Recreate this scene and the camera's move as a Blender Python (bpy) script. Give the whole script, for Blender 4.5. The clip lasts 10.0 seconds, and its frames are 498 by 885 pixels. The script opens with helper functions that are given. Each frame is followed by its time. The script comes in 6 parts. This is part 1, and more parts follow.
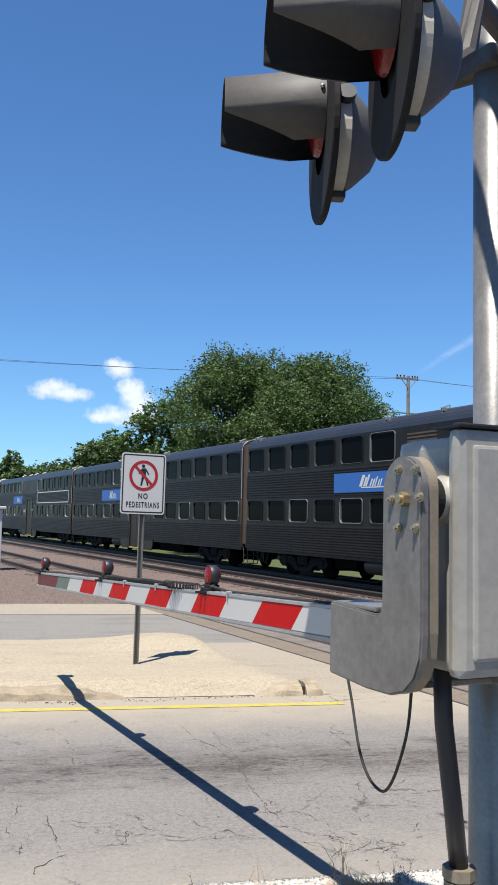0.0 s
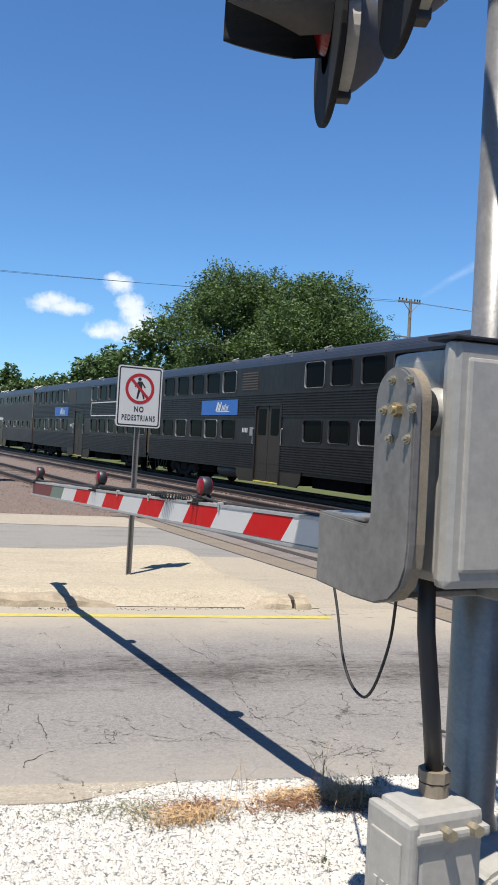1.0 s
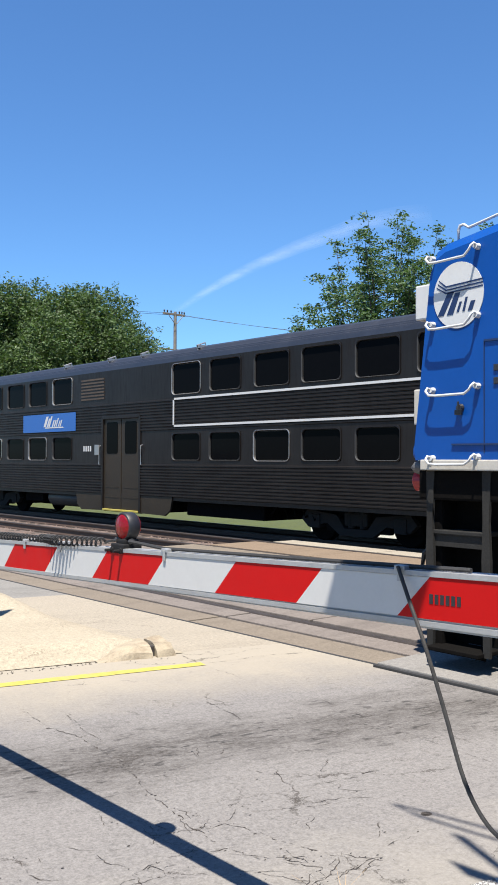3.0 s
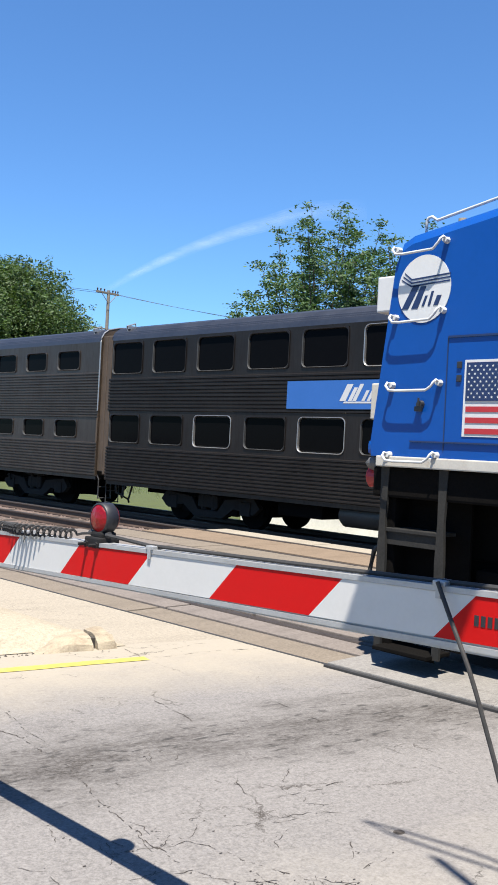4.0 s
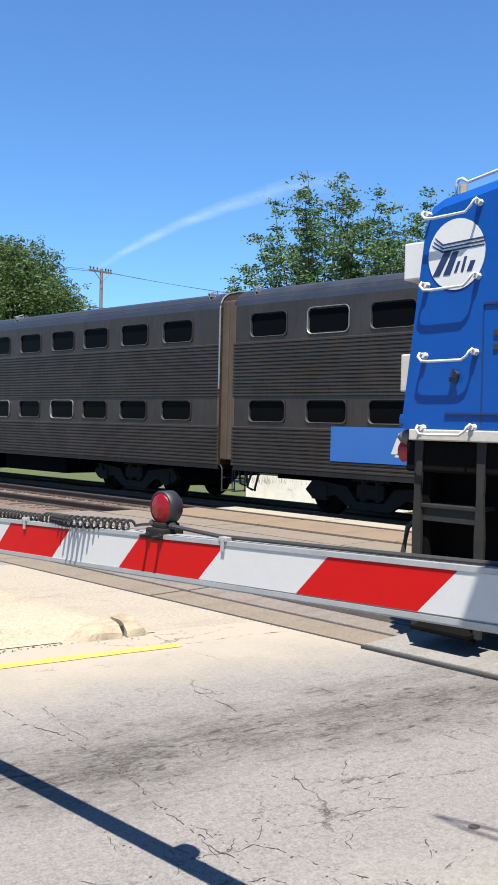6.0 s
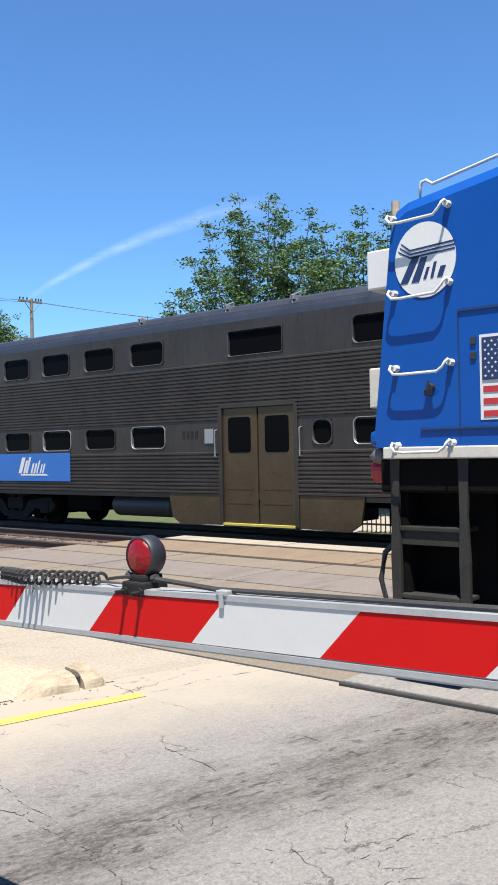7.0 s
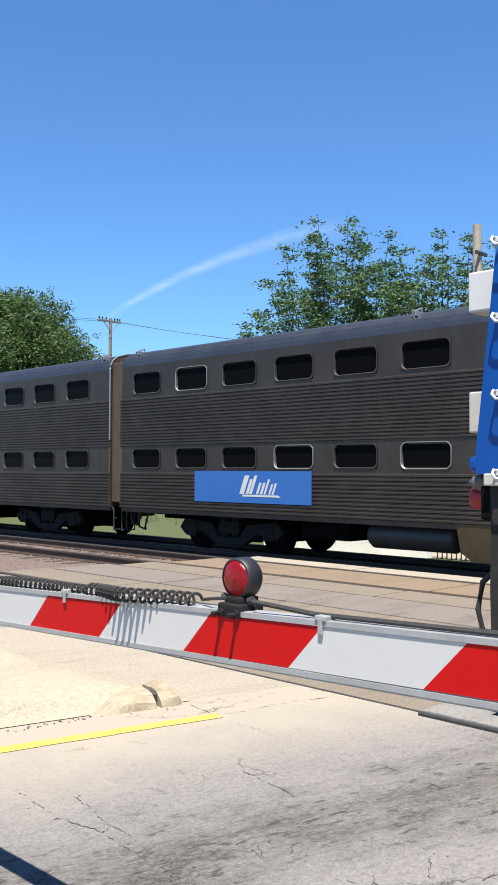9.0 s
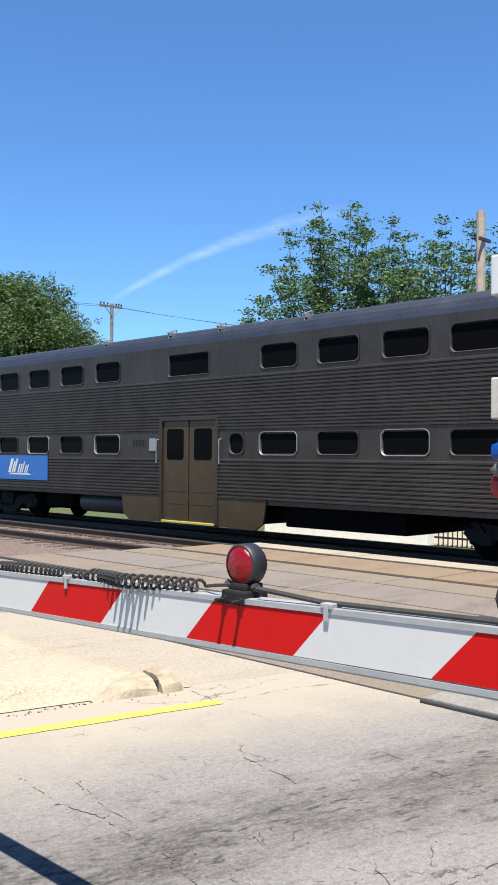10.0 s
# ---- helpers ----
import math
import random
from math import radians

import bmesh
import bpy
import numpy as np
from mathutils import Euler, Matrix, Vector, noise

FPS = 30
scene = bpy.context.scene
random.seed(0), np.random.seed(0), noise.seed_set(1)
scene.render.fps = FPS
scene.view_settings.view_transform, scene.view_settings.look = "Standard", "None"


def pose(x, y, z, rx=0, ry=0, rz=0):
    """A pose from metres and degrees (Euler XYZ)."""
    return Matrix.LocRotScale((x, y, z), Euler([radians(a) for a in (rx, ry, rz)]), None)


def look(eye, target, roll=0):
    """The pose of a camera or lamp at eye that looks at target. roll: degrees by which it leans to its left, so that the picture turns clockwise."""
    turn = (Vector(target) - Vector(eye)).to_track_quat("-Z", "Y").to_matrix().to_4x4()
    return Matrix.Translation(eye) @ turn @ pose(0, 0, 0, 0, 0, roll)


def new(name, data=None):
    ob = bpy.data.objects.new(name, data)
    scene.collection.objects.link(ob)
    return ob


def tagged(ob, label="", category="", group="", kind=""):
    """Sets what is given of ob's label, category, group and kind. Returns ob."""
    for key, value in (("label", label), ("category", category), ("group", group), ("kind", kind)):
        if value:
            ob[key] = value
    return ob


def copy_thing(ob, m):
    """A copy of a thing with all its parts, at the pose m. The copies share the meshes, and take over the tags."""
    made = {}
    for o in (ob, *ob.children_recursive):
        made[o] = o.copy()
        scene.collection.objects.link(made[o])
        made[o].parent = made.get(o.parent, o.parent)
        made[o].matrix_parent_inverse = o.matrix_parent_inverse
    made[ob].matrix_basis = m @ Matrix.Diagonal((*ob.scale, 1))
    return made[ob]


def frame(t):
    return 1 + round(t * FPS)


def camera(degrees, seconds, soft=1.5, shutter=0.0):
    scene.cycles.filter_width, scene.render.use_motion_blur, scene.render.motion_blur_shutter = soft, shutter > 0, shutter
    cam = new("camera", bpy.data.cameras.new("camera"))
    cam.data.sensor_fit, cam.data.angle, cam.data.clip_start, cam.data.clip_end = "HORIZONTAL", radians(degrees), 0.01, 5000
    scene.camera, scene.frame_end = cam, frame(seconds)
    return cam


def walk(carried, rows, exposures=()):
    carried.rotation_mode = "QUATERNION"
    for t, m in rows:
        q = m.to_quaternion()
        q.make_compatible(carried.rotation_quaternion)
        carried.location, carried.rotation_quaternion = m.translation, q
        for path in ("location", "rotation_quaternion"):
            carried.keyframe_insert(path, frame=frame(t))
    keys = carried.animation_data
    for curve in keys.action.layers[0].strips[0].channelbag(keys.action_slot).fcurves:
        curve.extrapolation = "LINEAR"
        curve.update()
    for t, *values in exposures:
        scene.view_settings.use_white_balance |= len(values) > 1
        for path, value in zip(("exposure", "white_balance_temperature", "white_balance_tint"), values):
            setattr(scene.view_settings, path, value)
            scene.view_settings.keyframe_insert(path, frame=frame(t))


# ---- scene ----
cam = camera(30.6, 10.0, soft=1.7)
PATH = [
    (0, (0.809, 0.862, 1.716), (1.66, 2.664, 1.885), 1.2),
    (0.5, (0.829, 0.859, 1.698), (1.67, 2.672, 1.771), 1.9),
    (1, (0.836, 0.875, 1.677), (1.7, 2.679, 1.671), 2.9),
    (1.5, (0.721, 1.113, 1.652), (1.653, 2.88, 1.565), 5.1),
    (2, (0.703, 1.503, 1.654), (1.747, 3.209, 1.647), 7.0),
    (2.5, (0.765, 1.99, 1.683), (1.83, 3.683, 1.712), 0.8),
    (2.7, (0.808, 2.23, 1.667), (2.006, 3.831, 1.718), -1.1),
    (3.8, (0.807, 2.782, 1.666), (2.221, 4.195, 1.669), 3.1),
    (4, (0.832, 2.89, 1.679), (2.256, 4.295, 1.694), 3.0),
    (4.5, (0.805, 3.115, 1.712), (2.287, 4.456, 1.774), 0.5),
    (5, (0.856, 3.201, 1.713), (2.301, 4.584, 1.741), 0.4),
    (5.5, (0.819, 3.226, 1.691), (2.273, 4.599, 1.696), 0.2),
    (5.7, (0.795, 3.21, 1.684), (2.224, 4.608, 1.646), 1.5),
    (6.8, (1.076, 3.625, 1.687), (2.573, 4.952, 1.673), -0.5),
    (7, (1.091, 3.713, 1.691), (2.615, 5.008, 1.706), -1.2),
    (7.5, (1.096, 3.776, 1.683), (2.589, 5.107, 1.664), -0.6),
    (8, (1.063, 3.773, 1.69), (2.554, 5.106, 1.721), 1.0),
    (8.5, (1.04, 3.767, 1.696), (2.485, 5.148, 1.744), 1.0),
    (9, (1.049, 3.778, 1.696), (2.466, 5.188, 1.759), 0.2),
    (9.5, (1.061, 3.791, 1.695), (2.464, 5.215, 1.741), 0.4),
    (10, (1.073, 3.817, 1.692), (2.489, 5.229, 1.725), 0.5),
]
walk(cam, [(t, look(eye, target, roll)) for t, eye, target, roll in PATH],
     exposures=[(0.0, 0.90), (0.5, 1.16), (1.0, 0.88), (1.5, 0.55), (2.0, 0.66), (2.5, 0.96), (4.0, 1.30), (10.0, 1.27)])

# ---- light ----
LIGHT = Vector((0.30, 0.23, -1.0)).normalized()
world = bpy.data.worlds.new("sky")
scene.world = world
world.use_nodes = True
wn = world.node_tree.nodes
wl = world.node_tree.links
sky = wn.new("ShaderNodeTexSky")
sky.sky_type = "NISHITA"
sky.sun_disc = False
sky.sun_elevation = math.asin(-LIGHT.z)
sky.sun_rotation = math.atan2(-LIGHT.x, -LIGHT.y)
sky.air_density, sky.dust_density, sky.ozone_density = 1.0, 0.1, 3.0
sky.altitude = 200
wn["Background"].inputs[1].default_value = 0.066
tint = wn.new("ShaderNodeMix")
tint.data_type, tint.blend_type = "RGBA", "MULTIPLY"
tint.inputs[0].default_value = 1.0
tint.inputs[7].default_value = (0.615, 0.935, 1.24, 1)
wl.new(sky.outputs[0], tint.inputs[6])
wl.new(tint.outputs[2], wn["Background"].inputs[0])
sun = new("sun", bpy.data.lights.new("sun", "SUN"))
sun.data.energy, sun.data.angle, sun.data.color = 5.0, radians(0.53), (1.0, 0.945, 0.86)
sun.matrix_world = look((0, 0, 30), Vector((0, 0, 30)) + LIGHT)

# ---- small helpers ----
RNG = random.Random(7)


def part(name, bm, material, parent=None, label="", smooth=False):
    me = bpy.data.meshes.new(name)
    bm.to_mesh(me)
    bm.free()
    mats = material if isinstance(material, (list, tuple)) else [material]
    for m in mats:
        me.materials.append(m)
    if smooth:
        for p in me.polygons:
            p.use_smooth = True
    ob = new(name, me)
    if parent is not None:
        ob.parent = parent
    return tagged(ob, label)


def share(name, me, parent, m, label=""):
    ob = new(name, me)
    ob.parent = parent
    ob.matrix_basis = m
    return tagged(ob, label)


def empty(name, label, category, m=None, group="", kind=""):
    ob = new(name)
    ob.empty_display_size = 0.2
    if m is not None:
        ob.matrix_basis = m
    return tagged(ob, label, category, group, kind)


def raw(name, verts, faces, material, parent=None, smooth=False):
    me = bpy.data.meshes.new(name)
    me.from_pydata(verts, [], faces)
    me.materials.append(material)
    me.validate()
    if smooth:
        for p in me.polygons:
            p.use_smooth = True
    ob = new(name, me)
    if parent is not None:
        ob.parent = parent
    return ob


def box(bm, x0, x1, y0, y1, z0, z1, bevel=0.0, m=None, mat=0):
    vs = [bm.verts.new((x, y, z)) for x in (x0, x1) for y in (y0, y1) for z in (z0, z1)]
    idx = ((0, 1, 3, 2), (4, 6, 7, 5), (0, 4, 5, 1), (2, 3, 7, 6), (0, 2, 6, 4), (1, 5, 7, 3))
    fs = [bm.faces.new([vs[i] for i in f]) for f in idx]
    if m is not None:
        bmesh.ops.transform(bm, matrix=m, verts=vs)
    for f in fs:
        f.material_index = mat
    if bevel > 0:
        es = list({e for f in fs for e in f.edges})
        bmesh.ops.bevel(bm, geom=es, offset=bevel, segments=2, profile=0.6, affect="EDGES")
    return bm


def frame_from(axis):
    z = Vector(axis).normalized()
    return z.to_track_quat("Z", "Y").to_matrix().to_4x4()


def cyl(bm, a, b, r0, r1=None, seg=16, caps=True):
    a, b = Vector(a), Vector(b)
    r1 = r0 if r1 is None else r1
    d = b - a
    m = Matrix.Translation((a + b) / 2) @ frame_from(d)
    bmesh.ops.create_cone(bm, cap_ends=caps, segments=seg, radius1=r0, radius2=r1, depth=d.length, matrix=m)
    return bm


def lathe(bm, prof, origin, axis, seg=24, a0=0.0, a1=2 * math.pi):
    """prof: (distance along axis, radius) rows."""
    m = Matrix.Translation(origin) @ frame_from(axis)
    full = abs(a1 - a0 - 2 * math.pi) < 1e-6
    n = seg if full else seg + 1
    rings = []
    for h, r in prof:
        rings.append([bm.verts.new(m @ Vector((r * math.cos(a0 + (a1 - a0) * i / seg), r * math.sin(a0 + (a1 - a0) * i / seg), h))) for i in range(n)])
    for p, q in zip(rings, rings[1:]):
        for i in range(seg):
            j = (i + 1) % n
            try:
                bm.faces.new((p[i], p[j], q[j], q[i]))
            except ValueError:
                pass
    return bm


def tube(bm, pts, r, seg=8):
    pts = [Vector(p) for p in pts]
    rings = []
    up = Vector((0.01, 0.02, 1)).normalized()
    for i, p in enumerate(pts):
        d = (pts[min(i + 1, len(pts) - 1)] - pts[max(i - 1, 0)]).normalized()
        u = d.cross(up)
        if u.length < 0.05:
            u = d.cross(Vector((1, 0, 0)))
        u.normalize()
        v = d.cross(u).normalized()
        rr = r[i] if isinstance(r, (list, tuple)) else r
        rings.append([bm.verts.new(p + rr * (math.cos(2 * math.pi * k / seg) * u + math.sin(2 * math.pi * k / seg) * v)) for k in range(seg)])
    for p, q in zip(rings, rings[1:]):
        for k in range(seg):
            bm.faces.new((p[k], p[(k + 1) % seg], q[(k + 1) % seg], q[k]))
    bm.faces.new(rings[0][::-1])
    bm.faces.new(rings[-1])
    return bm


def prism(bm, outline, axis, a, b, mat=0):
    """Closed outline of (p, q) rows swept along x, y or z from a to b."""
    def put(p, q, s):
        return {"x": (s, p, q), "y": (p, s, q), "z": (p, q, s)}[axis]
    lo = [bm.verts.new(put(p, q, a)) for p, q in outline]
    hi = [bm.verts.new(put(p, q, b)) for p, q in outline]
    n = len(outline)
    fs = [bm.faces.new(lo[::-1]), bm.faces.new(hi)]
    for i in range(n):
        fs.append(bm.faces.new((lo[i], lo[(i + 1) % n], hi[(i + 1) % n], hi[i])))
    for f in fs:
        f.material_index = mat
    bmesh.ops.recalc_face_normals(bm, faces=fs)
    return bm


def round_rect(w, h, r, n=5):
    pts = []
    for cx, cy, a in ((w / 2 - r, h / 2 - r, 0), (-w / 2 + r, h / 2 - r, 90), (-w / 2 + r, -h / 2 + r, 180), (w / 2 - r, -h / 2 + r, 270)):
        for i in range(n + 1):
            t = radians(a + 90 * i / n)
            pts.append((cx + r * math.cos(t), cy + r * math.sin(t)))
    return pts


# ---- materials ----
def material(name, build):
    m = bpy.data.materials.new(name)
    m.use_nodes = True
    nt = m.node_tree
    build(nt, nt.nodes["Principled BSDF"])
    return m


def node(nt, kind, **kw):
    n = nt.nodes.new(kind)
    for k, v in kw.items():
        n.inputs[k.replace("_", " ")].default_value = v
    return n


def coords(nt, scale=(1, 1, 1), space="Object"):
    tc = nt.nodes.new("ShaderNodeTexCoord")
    mp = nt.nodes.new("ShaderNodeMapping")
    mp.inputs["Scale"].default_value = scale
    nt.links.new(tc.outputs[space], mp.inputs["Vector"])
    return mp.outputs[0]


def noise_tex(nt, vec, scale, detail=6, rough=0.6):
    n = node(nt, "ShaderNodeTexNoise", Scale=scale, Detail=detail, Roughness=rough)
    nt.links.new(vec, n.inputs["Vector"])
    return n.outputs["Fac"]


def ramp(nt, fac, stops):
    r = nt.nodes.new("ShaderNodeValToRGB")
    while len(r.color_ramp.elements) < len(stops):
        r.color_ramp.elements.new(0.5)
    for e, (p, c) in zip(r.color_ramp.elements, stops):
        e.position = p
        e.color = (*c, 1) if len(c) == 3 else c
    nt.links.new(fac, r.inputs[0])
    return r.outputs[0]


def mix(nt, fac, a, b, mode="MIX"):
    m = nt.nodes.new("ShaderNodeMix")
    m.data_type, m.blend_type = "RGBA", mode
    for sock, v in ((m.inputs[0], fac), (m.inputs[6], a), (m.inputs[7], b)):
        if hasattr(v, "links"):
            nt.links.new(v, sock)
        else:
            sock.default_value = v if not isinstance(v, tuple) or len(v) == 4 else (*v, 1)
    return m.outputs[2]


def bump(nt, bs, height, strength, dist=0.01, chain=None):
    b = node(nt, "ShaderNodeBump", Strength=strength, Distance=dist)
    nt.links.new(height, b.inputs["Height"])
    if chain is not None:
        nt.links.new(chain, b.inputs["Normal"])
    nt.links.new(b.outputs[0], bs.inputs["Normal"])
    return b.outputs[0]


def plain(name, col, rough=0.5, metal=0.0, var=0.12, scale=6.0, bumpy=0.05, space="Object", spec=0.5, grime=(0.25, 0.22, 0.18), dirt=0.0):
    def build(nt, bs):
        v = coords(nt, space=space)
        a = noise_tex(nt, v, scale, 8, 0.65)
        b = noise_tex(nt, v, scale * 9, 4, 0.6)
        lo = tuple(max(0.0, c * (1 - var)) for c in col)
        hi = tuple(min(1.0, c * (1 + var)) for c in col)
        c = ramp(nt, a, [(0.3, lo), (0.7, hi)])
        c = mix(nt, 0.35, c, ramp(nt, b, [(0.35, lo), (0.65, hi)]))
        if dirt > 0:
            d = ramp(nt, noise_tex(nt, v, scale * 0.6, 9, 0.7), [(0.5, (0, 0, 0)), (0.72, (dirt, dirt, dirt))])
            c = mix(nt, d, c, grime)
        nt.links.new(c, bs.inputs["Base Color"])
        r = ramp(nt, a, [(0.25, (rough * 0.85,) * 3), (0.75, (min(1, rough * 1.15),) * 3)])
        nt.links.new(r, bs.inputs["Roughness"])
        bs.inputs["Metallic"].default_value = metal
        bs.inputs["Specular IOR Level"].default_value = spec
        if bumpy > 0:
            bump(nt, bs, b, bumpy, 0.01)
    return material(name, build)


def road_mat(name, base, crack, stain, tint):
    def build(nt, bs):
        v = coords(nt)
        big = noise_tex(nt, v, 0.45, 6, 0.6)
        mid = noise_tex(nt, v, 3.0, 8, 0.7)
        fine = noise_tex(nt, v, 70.0, 4, 0.8)
        chips = noise_tex(nt, v, 21.0, 5, 0.75)
        dark = tuple(x * 0.5 for x in base)
        c = ramp(nt, big, [(0.3, tuple(x * 0.88 for x in base)), (0.7, tuple(min(1, x * 1.1) for x in base))])
        c = mix(nt, 0.4, c, ramp(nt, mid, [(0.3, tuple(x * 0.74 for x in base)), (0.7, tuple(min(1, x * 1.2) for x in base))]))
        c = mix(nt, 0.6 if crack > 0.9 else 0.42, c, ramp(nt, fine, [(0.38, dark), (0.5, base), (0.62, tuple(min(1, x * 1.5) for x in base))]))
        c = mix(nt, 0.4, c, ramp(nt, noise_tex(nt, v, 30.0, 5, 0.8), [(0.36, tuple(x * 0.55 for x in base)), (0.64, tuple(min(1, x * 1.4) for x in base))]))
        c = mix(nt, ramp(nt, chips, [(0.36, (0.5 * crack,) * 3), (0.44, (0, 0, 0))]), c, dark)
        if stain > 0:
            # dark oily track that runs along the lane
            sep = nt.nodes.new("ShaderNodeSeparateXYZ")
            nt.links.new(v, sep.inputs[0])
            wob = nt.nodes.new("ShaderNodeMath")
            wob.operation = "MULTIPLY_ADD"
            nt.links.new(noise_tex(nt, coords(nt, (0.8, 1.2, 1)), 1.7, 9, 0.75), wob.inputs[0])
            wob.inputs[1].default_value = 1.5
            nt.links.new(sep.outputs[1], wob.inputs[2])
            mr = nt.nodes.new("ShaderNodeMapRange")
            mr.inputs[1].default_value, mr.inputs[2].default_value = 7.6, 8.9
            nt.links.new(wob.outputs[0], mr.inputs[0])
            band = ramp(nt, mr.outputs[0], [(0.0, (0, 0, 0)), (0.45, (stain,) * 3), (0.55, (stain,) * 3), (1.0, (0, 0, 0))])
            brk = ramp(nt, noise_tex(nt, coords(nt, (0.6, 1.6, 1)), 3.0, 9, 0.8), [(0.34, (0.12,) * 3), (0.56, (1, 1, 1))])
            grain = ramp(nt, noise_tex(nt, coords(nt, (0.7, 1.3, 1)), 30, 4, 0.8), [(0.38, (1, 1, 1)), (0.62, (0.42,) * 3)])
            c = mix(nt, mix(nt, 1.0, mix(nt, 1.0, band, brk, "MULTIPLY"), grain, "MULTIPLY"), c, (0.038, 0.033, 0.029))
            # worn pits, mostly where the track is dark
            wide = ramp(nt, mr.outputs[0], [(0.0, (0.12,) * 3), (0.4, (1, 1, 1)), (0.6, (1, 1, 1)), (1.0, (0.2,) * 3)])
            pit = ramp(nt, noise_tex(nt, coords(nt, (0.55, 1.6, 1)), 11, 4, 0.6), [(0.585, (0, 0, 0)), (0.64, (0.85,) * 3)])
            c = mix(nt, mix(nt, 1.0, pit, wide, "MULTIPLY"), c, tuple(x * 0.2 for x in base))
            # sand spilled from the median onto the road
            pale = nt.nodes.new("ShaderNodeMath")
            pale.operation = "MULTIPLY_ADD"
            nt.links.new(noise_tex(nt, v, 1.4, 8, 0.7), pale.inputs[0])
            pale.inputs[1].default_value = 1.4
            nt.links.new(sep.outputs[1], pale.inputs[2])
            pm = nt.nodes.new("ShaderNodeMapRange")
            pm.inputs[1].default_value, pm.inputs[2].default_value = 8.9, 10.1
            nt.links.new(pale.outputs[0], pm.inputs[0])
            c = mix(nt, pm.outputs[0], c, mix(nt, 0.3, (0.31, 0.27, 0.205), c))
            # dust blown from the verge onto the lane's edge
            dust = nt.nodes.new("ShaderNodeMath")
            dust.operation = "MULTIPLY_ADD"
            nt.links.new(noise_tex(nt, v, 2.2, 8, 0.7), dust.inputs[0])
            dust.inputs[1].default_value = 1.2
            nt.links.new(sep.outputs[1], dust.inputs[2])
            dm = nt.nodes.new("ShaderNodeMapRange")
            dm.inputs[1].default_value, dm.inputs[2].default_value = 6.75, 5.95
            dm.inputs[4].default_value = 0.75
            nt.links.new(dust.outputs[0], dm.inputs[0])
            c = mix(nt, dm.outputs[0], c, mix(nt, 0.4, (0.275, 0.25, 0.205), c))
        else:
            # rubber and dirt dragged along the traffic
            drag = ramp(nt, noise_tex(nt, coords(nt, (0.35, 1.5, 1)), 1.3, 9, 0.75), [(0.50, (0, 0, 0)), (0.68, (0.6 * crack + 0.1,) * 3)])
            c = mix(nt, drag, c, tuple(x * 0.42 for x in base))
        height = fine
        warp = node(nt, "ShaderNodeTexNoise", Scale=3.5, Detail=9.0, Roughness=0.72)
        nt.links.new(v, warp.inputs["Vector"])
        wv = mix(nt, 0.42, v, warp.outputs["Color"], "ADD")
        for sc, wd, where in ((0.7, 0.006, 0.51), (3.2, 0.022, 0.555), (8.0, 0.05, 0.60)):
            vo = nt.nodes.new("ShaderNodeTexVoronoi")
            vo.feature, vo.voronoi_dimensions = "DISTANCE_TO_EDGE", "2D"
            vo.inputs["Scale"].default_value = sc
            nt.links.new(wv, vo.inputs["Vector"])
            edge = ramp(nt, vo.outputs[0], [(0.0, (1, 1, 1)), (wd * crack * 0.6 + 1e-4, (0.8,) * 3), (wd * crack + 2e-4, (0, 0, 0))])
            mask = ramp(nt, noise_tex(nt, v, 1.1, 7, 0.7), [(where, (0, 0, 0)), (where + 0.06, (0.8,) * 3)])
            c = mix(nt, mix(nt, 1.0, edge, mask, "MULTIPLY"), c, tint)
        nt.links.new(c, bs.inputs["Base Color"])
        bs.inputs["Roughness"].default_value = 0.92
        bs.inputs["Specular IOR Level"].default_value = 0.25
        n1 = bump(nt, bs, height, 0.3, 0.006)
        bump(nt, bs, mid, 0.25, 0.02, n1)
    return material(name, build)


M_ROAD = road_mat("worn_pavement", (0.164, 0.153, 0.144), 1.0, 1.0, (0.04, 0.034, 0.029))
M_ROAD2 = road_mat("far_pavement", (0.178, 0.168, 0.152), 0.6, 0.0, (0.05, 0.046, 0.042))
M_PANEL = road_mat("crossing_concrete", (0.155, 0.128, 0.0987), 0.5, 0.0, (0.0672, 0.0546, 0.042))
M_PALE = road_mat("pale_concrete", (0.26, 0.227, 0.178), 0.35, 0.0, (0.084, 0.0714, 0.0546))
M_MEDIAN = road_mat("sandy_concrete", (0.298, 0.256, 0.189), 0.3, 0.0, (0.0924, 0.0714, 0.0504))
M_PANEL_G = road_mat("grey_crossing_concrete", (0.15, 0.128, 0.112), 0.7, 0.0, (0.06, 0.05, 0.042))
M_PANEL_T = road_mat("rusty_crossing_concrete", (0.165, 0.122, 0.084), 0.6, 0.0, (0.06, 0.045, 0.035))
M_HEADER = road_mat("grey_header_concrete", (0.185, 0.174, 0.16), 0.6, 0.0, (0.0504, 0.042, 0.0357))
M_CRACK = plain("crack_dirt_and_gap_shade", (0.044, 0.036, 0.0296), 0.95, var=0.5, scale=20, bumpy=0.3)
M_KERBD = plain("stained_kerb_concrete", (0.277, 0.231, 0.162), 0.95, var=0.3, scale=9, bumpy=0.7, dirt=0.85, grime=(0.151, 0.105, 0.063))
M_KERB = plain("kerb_concrete", (0.252, 0.206, 0.143), 0.9, var=0.3, scale=7, bumpy=0.5, dirt=0.5, grime=(0.118, 0.084, 0.0546))
M_YELLOW = plain("yellow_paint", (0.353, 0.294, 0.0546), 0.8, var=0.25, scale=14, bumpy=0.2, dirt=0.6, grime=(0.21, 0.193, 0.147))
